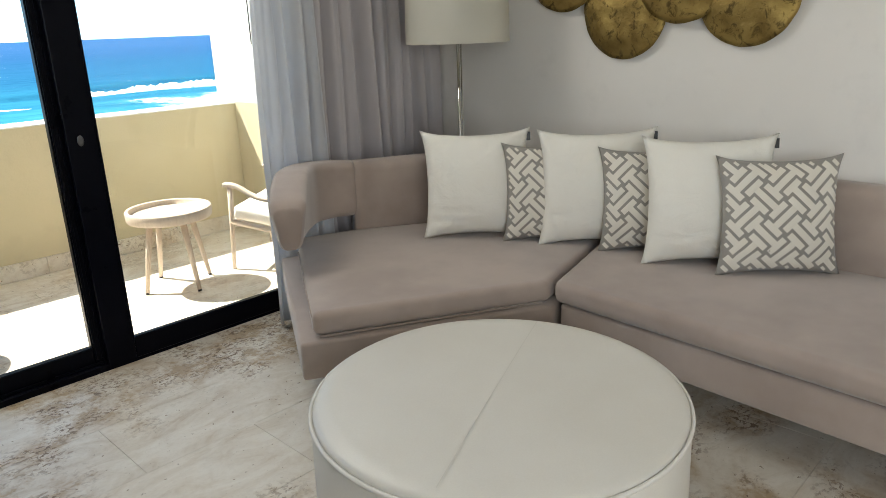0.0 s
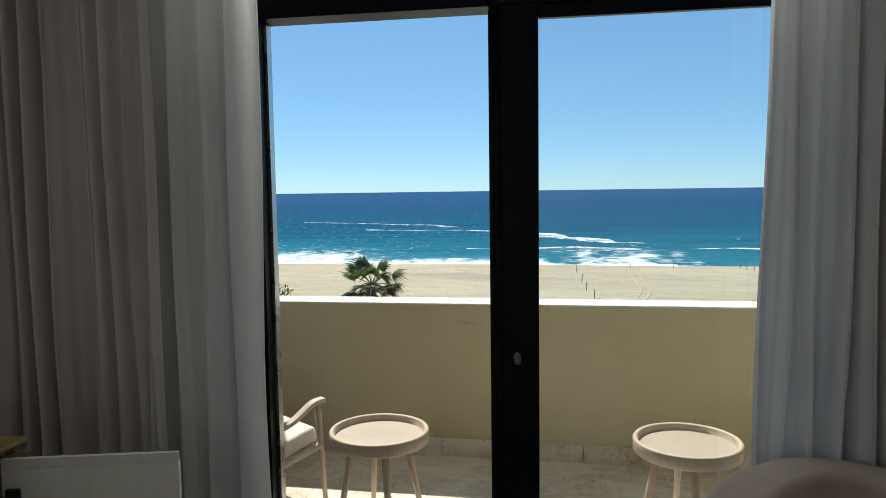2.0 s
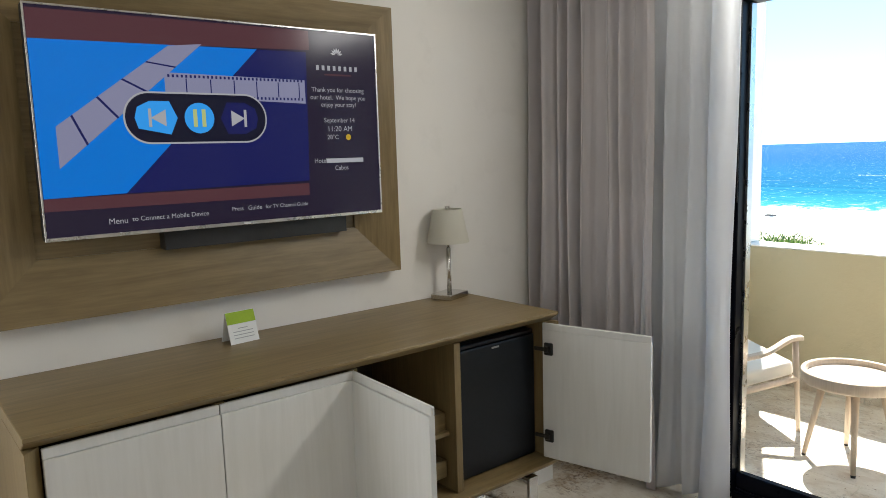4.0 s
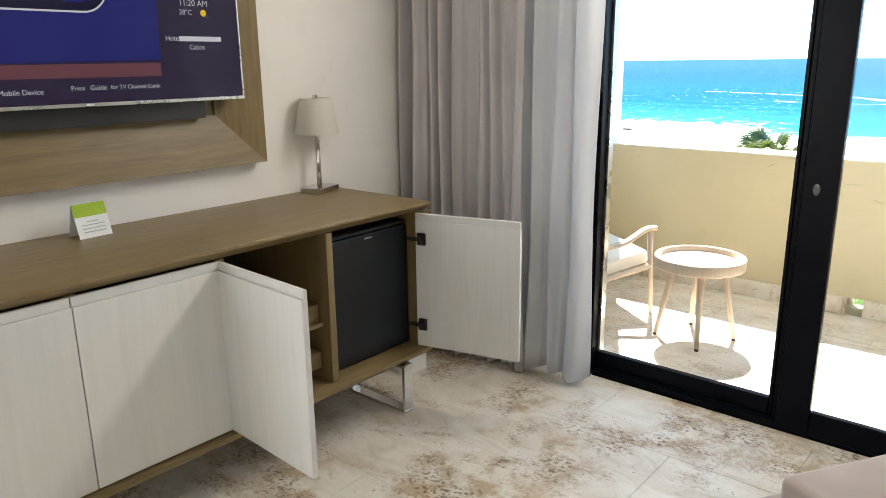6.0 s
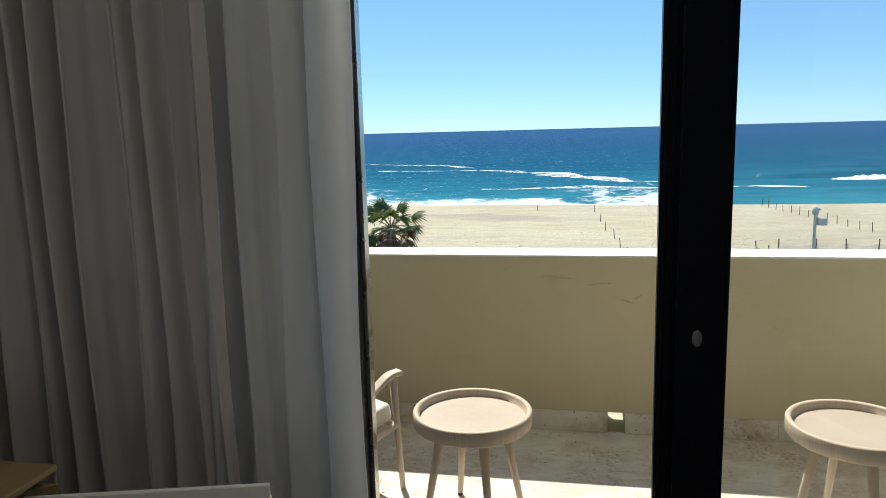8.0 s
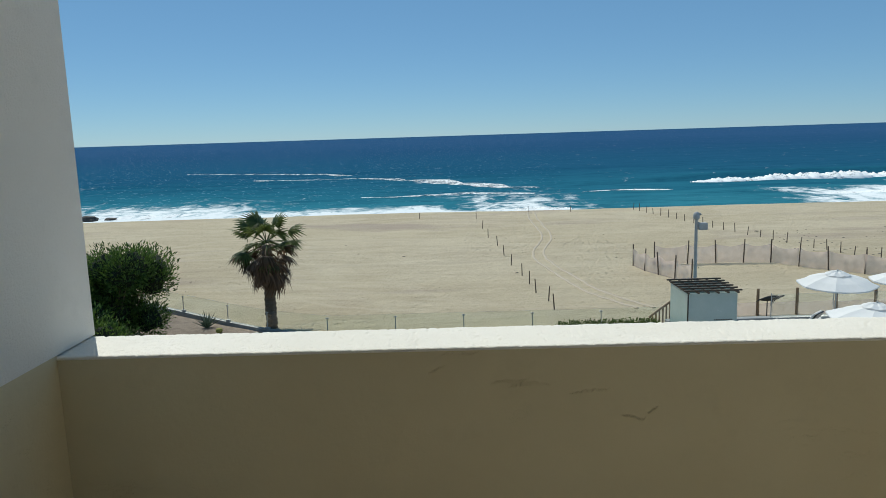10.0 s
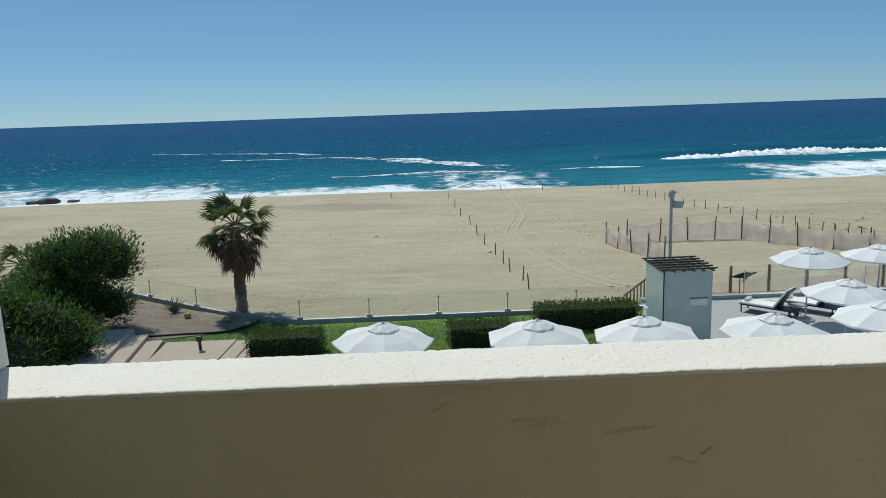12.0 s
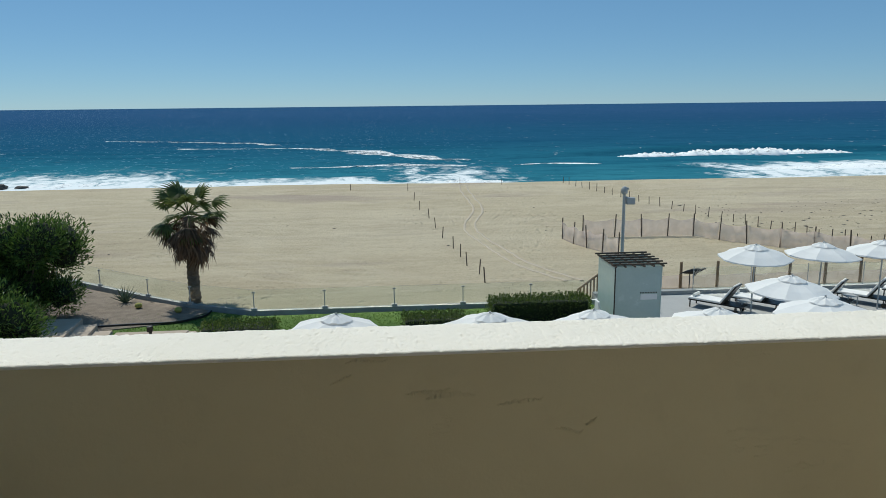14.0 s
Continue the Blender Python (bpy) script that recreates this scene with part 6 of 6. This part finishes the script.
# ---------------------------------------------------------------- succulents and steps
def agave(x, y, s):
    t = thing("agave_plant", "spiky grey-green agave in the gravel bed", "agave", "", pose(x, y, G + 0.03))
    for k in range(22):
        a, e = radians(137.5 * k), radians(78 - 52 * k / 22)
        d = Vector((math.cos(a) * math.cos(e), math.sin(a) * math.cos(e), math.sin(e)))
        part("leaf", rod(d * 0.03, d * s * (0.9 + 0.1 * math.sin(k)), 0.035, 0.003, 6), AGAVE, t)


agave(-9.1, 32.2, 0.75)
for x, y in ((-8.3, 31.3), (-6.6, 30.5)):
    bm = turned([(0.03, 0), (0.10, 0.02), (0.14, 0.09), (0.12, 0.17), (0.04, 0.21)], 22)
    solo("barrel_cactus", bm, CACTUS, "small golden barrel cactus in the gravel bed", "cactus", "cacti", True, pose(x, y, G + 0.03))


def steps():
    t = thing("garden_steps", "wide pinkish concrete steps with a landing beside the lawn", "steps")
    for k in range(3):
        e = -9.25 + 0.62 * k
        bm = prism([(-10.6, 24.5), (e + 0.25, 24.5), (e - 0.2, 29.0 - 0.35 * k), (-10.6, 29.0 - 0.35 * k)], G - 0.1, G + 0.36 - 0.13 * k, 0.015, 1)
        part("step", bm, PINK_CONC, t)
    for k in range(3):
        bm = prism([(-7.9, 24.0), (-5.75 + 0.5 * k, 24.0), (-5.55 + 0.5 * k, 27.9), (-7.95, 27.9)], G - 0.1, G + 0.14 - 0.045 * k, 0.015, 1)
        part("landing", bm, PINK_CONC, t)


steps()
b = thing("bollard_light", "low dark bollard light beside the steps", "bollard light", "", pose(-6.5, 26.9, G + 0.14))
part("post", rod((0, 0, 0), (0, 0, 0.30), 0.05, 0.05, 14), DARK_METAL, b)
part("hood", box(-0.08, 0.08, -0.08, 0.08, 0.30, 0.48, 0.012, 2), DARK_METAL, b, "square hood")


# ---------------------------------------------------------------- parasols and loungers
def parasol_meshes():
    n, R = 8, 1.25
    bm = bmesh.new()
    rows = []
    for q, z in ((0.10, 0.0), (0.35, -0.075), (0.68, -0.19), (1.0, -0.345)):
        row = []
        for i in range(n * 4):
            a = 6.2832 * i / (n * 4)
            f = (i % 4) / 4
            chord = math.cos(math.pi / n) / math.cos((f - 0.5) * 2 * math.pi / n)
            sag = 0.035 * math.sin(math.pi * f) * q
            row.append(bm.verts.new((R * q * chord * math.cos(a), R * q * chord * math.sin(a), z - sag)))
        rows.append(row)
    m = n * 4
    for a, b in zip(rows, rows[1:]):
        for i in range(m):
            bm.faces.new((a[i], b[i], b[(i + 1) % m], a[(i + 1) % m]))
    low = [bm.verts.new(v.co + Vector((0, 0, -0.05 + 0.02 * (k % 4 == 2)))) for k, v in enumerate(rows[-1])]
    for i in range(m):
        bm.faces.new((rows[-1][i], low[i], low[(i + 1) % m], rows[-1][(i + 1) % m]))
    canopy = bm
    bm = bmesh.new()
    rows = []
    for q, z in ((0.02, 0.075), (0.16, 0.045), (0.31, -0.035)):
        rows.append([bm.verts.new((R * q * (1 + 0.04 * noise.noise((i, q * 9, 0))) * math.cos(6.2832 * i / 24), R * q * math.sin(6.2832 * i / 24), z + 0.018 * math.sin(i * 1.9))) for i in range(24)])
    for a, b in zip(rows, rows[1:]):
        for i in range(24):
            bm.faces.new((a[i], b[i], b[(i + 1) % 24], a[(i + 1) % 24]))
    return canopy, bm


def parasol():
    p = thing("parasol", "open white canvas parasol on the hotel terrace", "parasol", "white parasols")
    ca, ve = parasol_meshes()
    for bm, nm in ((ca, "canopy"), (ve, "vent_flap")):
        bm.transform(pose(0, 0, 2.55))
        part(nm, bm, CANVAS, p)
    part("pole", rod((0, 0, 0), (0, 0, 2.68), 0.028, 0.024, 12), POST_GREY, p)
    part("foot", turned([(0.30, 0), (0.30, 0.05), (0.27, 0.08), (0.04, 0.1)], 24), POST_GREY, p, "heavy grey foot")
    for k in range(8):
        a = 0.7854 * k
        part("rib", rod((0.12 * math.cos(a), 0.12 * math.sin(a), 2.51), (1.22 * math.cos(a), 1.22 * math.sin(a), 2.19), 0.010, 0.010, 6), CLEAN_WHITE, p)
    return p


first = parasol()
PARASOLS = [(-0.14, 20.75, 0.0, 5), (3.67, 20.5, 0.0, 20), (6.35, 20.3, 0.0, 12), (9.27, 20.15, 0.0, 33), (12.75, 22.9, 0.05, 8), (12.48, 20.6, 0.05, 27), (14.2, 27.5, 0.05, 15), (16.6, 27.4, 0.05, 3), (19.0, 27.5, 0.05, 30), (21.4, 27.3, 0.05, 10)]
for k, (x, y, dz, r) in enumerate(PARASOLS):
    m = pose(x, y, G - 0.02 + dz, 2.0 * math.sin(k * 2.3), 2.0 * math.cos(k * 1.7), r)
    if k == 0:
        first.matrix_world = m
    else:
        copy_thing(first, m)


def lounger():
    l = thing("sun_lounger", "dark sun lounger with white mattress and raised back on the deck", "sun lounger", "sun loungers")
    part("frame", box(-0.33, 0.33, -1.0, 1.0, 0.27, 0.31, 0.01, 1), DARK_METAL, l)
    for x in (-0.3, 0.3):
        for y in (-0.92, 0.75):
            part("leg", box(x - 0.02, x + 0.02, y - 0.02, y + 0.02, 0, 0.27, 0.004, 1), DARK_METAL, l)
    part("mattress", box(-0.32, 0.32, -0.98, 0.22, 0.312, 0.39, 0.025, 2), MATTRESS, l, "white seat mattress")
    bm = box(-0.32, 0.32, 0, 0.85, 0.0, 0.075, 0.025, 2)
    bm.transform(pose(0, 0.22, 0.32, 56, 0, 0))
    part("back_mattress", bm, MATTRESS, l, "white raised back mattress")
    bm = box(-0.33, 0.33, 0, 0.87, -0.05, -0.005, 0.008, 1)
    bm.transform(pose(0, 0.22, 0.32, 56, 0, 0))
    part("back_frame", bm, DARK_METAL, l)
    part("towel_roll", rod((-0.22, -0.82, 0.45), (0.22, -0.82, 0.45), 0.065, 0.065, 14), LINEN, l, "rolled white towel")
    for x in (-0.34, 0.34):
        part("wheel", rod((x - 0.02, 0.78, 0.09), (x + 0.02, 0.78, 0.09), 0.09, 0.09, 18), DARK_METAL, l)
    return l


first = lounger()
for k, (x, y, r) in enumerate(((13.4, 28.4, 155), (15.0, 28.5, 155), (17.6, 28.6, 155), (19.2, 28.6, 155), (21.4, 28.8, 155), (23.0, 28.8, 155))):
    m = pose(x, y, G + 0.05, 0, 0, r + 68)
    if k == 0:
        first.matrix_world = m
    else:
        copy_thing(first, m)
for x, y in ((14.2, 28.0), (18.4, 28.2)):
    t = thing("deck_table", "small grey side table between sun loungers", "side table", "deck tables", pose(x, y, G + 0.05))
    part("tabletop", box(-0.22, 0.22, -0.22, 0.22, 0.40, 0.43, 0.006, 1), POST_GREY, t)
    for sx in (-0.18, 0.18):
        for sy in (-0.18, 0.18):
            part("leg", box(sx - 0.015, sx + 0.015, sy - 0.015, sy + 0.015, 0, 0.40), POST_GREY, t)


# ---------------------------------------------------------------- shower booth, lamp post, fences
def booth():
    b = thing("shower_booth", "frosted glass shower booth with a dark slatted timber roof", "booth", "", pose(8.36, 25.05, G))
    W, D, H = 1.46, 1.70, 2.56
    part("front_panel", box(0, W, 0, 0.03, 0.0, H, 0.003, 1), FROST, b, "greenish frosted glass")
    part("side_panel", box(-0.035, -0.002, 0.0, D, 0.0, H, 0.003, 1), FROST, b, "greenish frosted glass")
    part("side_panel", box(W + 0.002, W + 0.035, 0.0, D, 0.0, H, 0.003, 1), FROST, b, "greenish frosted glass")
    part("back_panel", box(0, W, D - 0.03, D, 0.0, H, 0.003, 1), FROST, b, "greenish frosted glass")
    part("edge_joint", box(-0.04, -0.0, -0.006, 0.0, 0.0, H), DARK_METAL, b)
    for k in range(6):
        x = -0.06 + (W + 0.06) * k / 5
        part("rafter", box(x, x + 0.05, -0.12, D + 0.12, H + 0.002, H + 0.06, 0.004, 1), POST_WOOD, b)
    for k in range(6):
        y = -0.05 + (D + 0.05) * k / 5
        part("slat", box(-0.16, W + 0.16, y, y + 0.05, H + 0.062, H + 0.11, 0.004, 1), POST_WOOD, b)
    part("sign", box(0.82, 1.36, -0.008, -0.001, 1.48, 1.66, 0.002, 1), CLEAN_WHITE, b, "pale sign with unreadable print")
    for k in range(11):
        part("letter_bar", box(0.80 + 0.052 * k, 0.80 + 0.052 * k + 0.032, -0.006, -0.001, 1.69, 1.73), DARK_METAL, b)
    bm = box(-0.42, -0.36, 0.35, 0.75, 0.95, 1.35, 0.01, 1)
    box(-0.40, -0.37, 0.53, 0.57, 0.0, 0.95, bm=bm)
    part("notice_board", bm, CLEAN_WHITE, b, "small white notice board")


booth()


def lamp_post():
    l = thing("lamp_post", "grey metal post with a camera and floodlight at its top", "lamp post", "", pose(9.38, 27.5, G))
    H = 4.80
    part("pole", rod((0, 0, 0), (0, 0, H - 0.1), 0.065, 0.05, 14), POST_GREY, l)
    part("camera_dome", turned([(0.05, H - 0.28), (0.10, H - 0.24), (0.11, H - 0.12), (0.07, H - 0.02), (0.02, H)], 18), POST_GREY, l, "grey camera housing", True)
    part("floodlight", box(0.06, 0.36, -0.12, 0.10, H - 0.62, H - 0.38, 0.03, 2), POST_GREY, l, "boxy floodlight")
    part("bracket", rod((0, 0, H - 0.34), (0.2, 0, H - 0.42), 0.02, 0.02, 8), POST_GREY, l)
    part("arm", rod((0, 0, H - 0.16), (0.13, -0.05, H - 0.06), 0.03, 0.045, 8), POST_GREY, l)


lamp_post()


def stake(x, y, h, r=0.031):
    rnd = random.Random(int(x * 100 + y * 7))
    z = beach_z(x, y)
    bm = rod((0, 0, -0.2), (rnd.uniform(-0.08, 0.08), rnd.uniform(-0.05, 0.05), h), r, r * 0.85, 8)
    solo("wooden_stake", bm, POST_WOOD, "weathered wooden stake standing in the sand", "stake", "beach stakes", at=pose(x, y, z))


for k, y in enumerate((34.5, 36.4, 38.6, 41.2, 44.2, 47.6, 51.4, 55.6, 60.4, 66, 72.5)):
    stake(5.62 - 0.054 * (y - 34.5) + 0.1 * math.sin(k * 2.1), y, 0.72)
LINE2 = smooth_path([Vector((20.0, 77, 0)), Vector((22.4, 63.5, 0)), Vector((25.4, 51, 0)), Vector((28.2, 43, 0)), Vector((30.5, 37, 0))], 9)
for k, p in enumerate(LINE2[:-1]):
    stake(p.x, p.y, 0.66 + 0.10 * math.sin(k * 1.7))
for x, y in ((-1.9, 74), (13.4, 76), (9.2, 77)):
    stake(x, y, 0.6)


def net_run(name, pts, h):
    """A net fence: a sagging net between leaning stakes."""
    f = thing(name, "beige net fence between dark stakes on the sand", "net fence", "beach net fences")
    for (x0, y0), (x1, y1) in zip(pts, pts[1:]):
        bm = bmesh.new()
        n, prev = 12, None
        for k in range(n + 1):
            t = k / n
            x, y = x0 + (x1 - x0) * t, y0 + (y1 - y0) * t
            z = beach_z(x, y)
            sag = 0.16 * math.sin(math.pi * t)
            w = 0.07 * math.sin(t * 9 + x)
            row = [bm.verts.new((x + w * q, y + w * q, z + 0.02 + (h - 0.06 - sag) * q)) for q in (0, 0.5, 1)]
            if prev:
                for i in range(2):
                    bm.faces.new((prev[i], row[i], row[i + 1], prev[i + 1]))
            prev = row
        p = part("net", bm, NET, f, "sagging beige net", True)
        sm = p.modifiers.new("thickness", "SOLIDIFY")
        sm.thickness = 0.006
    for k, (x, y) in enumerate(pts):
        z = beach_z(x, y)
        part("stake", rod((x, y, z - 0.2), (x + 0.09 * math.sin(k * 2.3), y, z + h + 0.22), 0.038, 0.034, 8), POST_WOOD, f)


net_run("net_fence", [(12.1, 46.2), (12.35, 44.6), (12.7, 43.0), (13.1, 41.4), (13.5, 39.9)], 1.1)
net_run("net_fence", [(13.4, 46.3), (15.4, 46.3), (17.1, 46.2), (18.7, 46.1), (20.3, 46.0)], 1.2)
net_run("net_fence", [(20.3, 46.0), (21.3, 44.6), (22.3, 43.2), (23.4, 41.6), (24.4, 40.0), (25.4, 38.4), (26.2, 36.4)], 1.15)


def timber_gate():
    f = thing("timber_stair_rail", "brown timber handrail with upright slats leading to the sand", "timber rail")
    for x0, y0, x1, y1, za, zb in ((8.85, 31.1, 10.0, 31.3, -0.85, -0.1), (10.55, 31.0, 10.7, 29.0, 0.0, 0.0)):
        for k in range(9):
            t = k / 8
            x, y, z = x0 + (x1 - x0) * t, y0 + (y1 - y0) * t, G + za + (zb - za) * t
            part("slat", box(x - 0.03, x + 0.03, y - 0.02, y + 0.02, z - 0.15, z + 1.05, 0.004, 1), FENCE_WOOD, f)
        part("handrail", rod((x0, y0, G + za + 1.08), (x1, y1, G + zb + 1.08), 0.045, 0.045, 8), FENCE_WOOD, f)
        part("post", box(x1 - 0.07, x1 + 0.07, y1 - 0.07, y1 + 0.07, G + zb - 0.4, G + zb + 1.35, 0.01, 1), FENCE_WOOD, f)


timber_gate()


def deck_fence():
    f = thing("deck_fence", "low timber and net fence along the sun deck", "fence")
    xs = [12.0, 13.6, 15.2, 16.8, 18.4, 20.0, 21.6, 23.2, 24.8]
    for k, x in enumerate(xs):
        part("post", rod((x, 32.2, G - 0.6), (x, 32.2, G + 1.0), 0.07, 0.06, 8), FENCE_WOOD, f)
        if k:
            bm = bmesh.new()
            flat([(xs[k - 1], 32.2, G - 0.3), (x, 32.2, G - 0.3), (x, 32.2, G + 0.45), (xs[k - 1], 32.2, G + 0.38)], bm)
            p = part("net", bm, NET, f, "beige net")
            sm = p.modifiers.new("thickness", "SOLIDIFY")
            sm.thickness = 0.006
    return f


deck_fence()


def sculpture(x, y, z):
    """A dark finned sea animal carved flat, on a slim stem."""
    bm = bmesh.new()
    bmesh.ops.create_icosphere(bm, subdivisions=2, radius=1)
    for v in bm.verts:
        taper = 1 - 0.45 * max(0.0, -v.co.x)
        v.co = Vector((v.co.x * 0.46, v.co.y * 0.06, v.co.z * 0.115 * taper + 0.05 * v.co.x))
    rod((0.10, 0, -0.04), (0.02, -0.05, -0.30), 0.055, 0.012, 8, bm)
    rod((0.20, 0, -0.03), (0.16, 0.05, -0.22), 0.04, 0.01, 8, bm)
    rod((0.40, 0, 0.06), (0.58, 0, 0.10), 0.05, 0.03, 8, bm)
    rod((-0.40, 0, -0.04), (-0.56, 0, -0.12), 0.03, 0.008, 8, bm)
    rod((-0.1, 0.0, G - 0.6 - z), (-0.1, 0.0, -0.05), 0.022, 0.022, 8, bm)
    solo("garden_sculpture", bm, DARK_METAL, "dark finned sea animal sculpture on a stem by the deck fence", "sculpture", "", True, pose(x, y, z))


sculpture(13.97, 31.94, -5.45)
g = thing("deck_balustrade", "low clear glass screen along the sun deck", "balustrade")
for k in range(6):
    x = 13.5 + 2.4 * k
    p = part("glass_panel", box(x, x + 2.36, 30.72, 30.735, G + 0.2, G + 1.1), BAL_GLASS, g, "clear greenish glass")
    p.visible_shadow = False
    part("post", rod((x - 0.02, 30.72, G + 0.2), (x - 0.02, 30.72, G + 1.15), 0.018, 0.018, 8), POST_GREY, g)


def sand_tracks():
    """Two shallow wheel tracks, pale against the beach."""
    for off in (0.0, 0.75):
        pts = smooth_path([Vector((9.2, 34.2, 0)), Vector((7.8, 38.5, 0)), Vector((7.2, 44, 0)), Vector((6.6, 51, 0)), Vector((8.4, 60, 0)), Vector((8.6, 70, 0)), Vector((9.0, 76, 0))], 14)
        bm = bmesh.new()
        prev = None
        for k, p in enumerate(pts):
            x, y = p.x + off + 0.12 * noise.noise((k * 0.5, off, 0)), p.y
            w = 0.065 + 0.03 * noise.noise((k * 0.8, off, 4))
            row = [bm.verts.new((x + q * w, y, beach_z(x + q * w, y) + h)) for q, h in ((-1.4, 0.005), (-1, 0.05), (0, 0.03), (1, 0.05), (1.4, 0.005))]
            if prev:
                for i in range(4):
                    bm.faces.new((prev[i], prev[i + 1], row[i + 1], row[i]))
            prev = row
        tagged(link("sand_track", bm, TRACK, None, True), "pale wheel track pressed into the sand", "track", kind="structure")


sand_tracks()


def sand_tufts():
    """Small heaps of trampled sand."""
    rnd = random.Random(77)
    vs, fs = [], []
    for _ in range(11000):
        y = 33.0 + 42.0 * rnd.random() ** 1.5
        x = rnd.uniform(-0.62, 0.78) * y
        if noise.noise((x * 0.11, y * 0.16, 8)) + rnd.uniform(-0.35, 0.35) < -0.02:
            continue
        z = beach_z(x, y) - 0.03
        s, h, o = rnd.uniform(0.03, 0.09), rnd.uniform(0.036, 0.06), rnd.uniform(0, 6.28)
        b = len(vs)
        for k in range(5):
            a = o + k * 1.2566
            q = s * rnd.uniform(0.7, 1.3)
            vs.append((x + math.cos(a) * q * 1.4, y + math.sin(a) * q, z))
        vs.append((x + rnd.uniform(-0.3, 0.3) * s, y + rnd.uniform(-0.3, 0.3) * s, z + h))
        fs += [(b + k, b + (k + 1) % 5, b + 5) for k in range(5)]
    me = bpy.data.meshes.new("sand_tufts")
    me.from_pydata(vs, [], fs)
    me.materials.append(SAND)
    tagged(new("sand_tufts", me), "small heaps of trampled sand on the beach", "sand", kind="stuff")


sand_tufts()


def debris():
    rnd = random.Random(8)
    vs, fs = [], []
    for _ in range(330):
        x, y = (rnd.uniform(24, 60), rnd.uniform(44, 60)) if rnd.random() < 0.93 else (rnd.uniform(-20, 22), rnd.uniform(38, 60))
        z = beach_z(x, y) + 0.02
        s, a = rnd.uniform(0.04, 0.22), rnd.uniform(0, 6.28)
        n = len(vs)
        c, sn = math.cos(a) * s, math.sin(a) * s
        vs += [(x - c, y - sn, z), (x + sn * 0.4, y - c * 0.4, z), (x + c, y + sn, z), (x - sn * 0.4, y + c * 0.4, z), (x, y, z + 0.03)]
        fs += [(n, n + 1, n + 4), (n + 1, n + 2, n + 4), (n + 2, n + 3, n + 4), (n + 3, n, n + 4)]
    me = bpy.data.meshes.new("seaweed_scraps")
    me.from_pydata(vs, [], fs)
    me.materials.append(ROCK)
    tagged(new("seaweed_scraps", me), "dark scraps of dry seaweed on the sand", "seaweed", kind="stuff")


debris()


# the grounds and the shore lie at a slight angle to the house
SITE = Matrix.Translation((0, -0.5, 0)) @ Matrix.Rotation(radians(0.66), 4, "Z")
for ob in [o for o in scene.objects if o not in HOUSE and o.parent is None]:
    ob.matrix_basis = SITE @ ob.matrix_basis


# ---------------------------------------------------------------- stone tiles
def tile_mesh(w, d, stone, h=0.012, gap=0.0005):
    bm = box(-w / 2 + gap, w / 2 - gap, -d / 2 + gap, d / 2 - gap, -h, 0.0)
    top = [e for e in bm.edges if all(abs(v.co.z) < 1e-6 for v in e.verts)]
    bmesh.ops.bevel(bm, geom=top, offset=0.0008, segments=1, affect="EDGES")
    me = bpy.data.meshes.new("tile")
    bm.to_mesh(me)
    bm.free()
    me.materials.append(stone)
    return me


def lay(parent, x0, x1, y0, y1, z, w, d, stone, name="tile"):
    """Tiles of w by d in running bond, cut at the edges."""
    cache = {}
    j, y = 0, y0
    while y < y1 - 0.01:
        dd = min(d, y1 - y)
        x = x0 - (w / 2 if j % 2 else 0)
        while x < x1 - 0.01:
            a, b = max(x, x0), min(x + w, x1)
            if b - a > 0.01:
                key = (round(b - a, 3), round(dd, 3))
                if key not in cache:
                    cache[key] = tile_mesh(*key, stone)
                o = new(name, cache[key])
                o.parent = parent
                o.location = ((a + b) / 2, y + dd / 2, z + random.uniform(-0.0004, 0.0004))
            x += w
        y += dd
        j += 1


floor_ob = tagged(new("floor"), "cream travertine tiled floor with brown pits", "floor", kind="structure")
lay(floor_ob, XL, XR, YB, YG - 0.045, 0.0, 0.81, 0.405, STONE)
balcony_ob = tagged(new("floor_balcony"), "cream travertine tiled balcony floor", "floor", kind="structure")
lay(balcony_ob, BX0, BX1, YG + 0.08, PY0, BZ, 0.61, 0.405, STONE_OUT)
skirt = tagged(new("baseboard"), "travertine skirting strip along the parapet", "baseboard", kind="structure")
x = BX0
k = 0
while x < BX1 - 0.02:
    x2 = min(x + 0.40, BX1)
    if x < 1.455 < x2:
        x2 = 1.455
    if abs(x - 1.455) < 1e-6 and k == 0:
        x, k = 1.54, 1
        x2 = 1.86
    o = part("skirting_tile", box(x + 0.001, x2 - 0.001, PY0 - 0.016, PY0 - 0.001, BZ, BZ + 0.105, 0.002, 1), STONE_OUT, skirt)
    x = x2
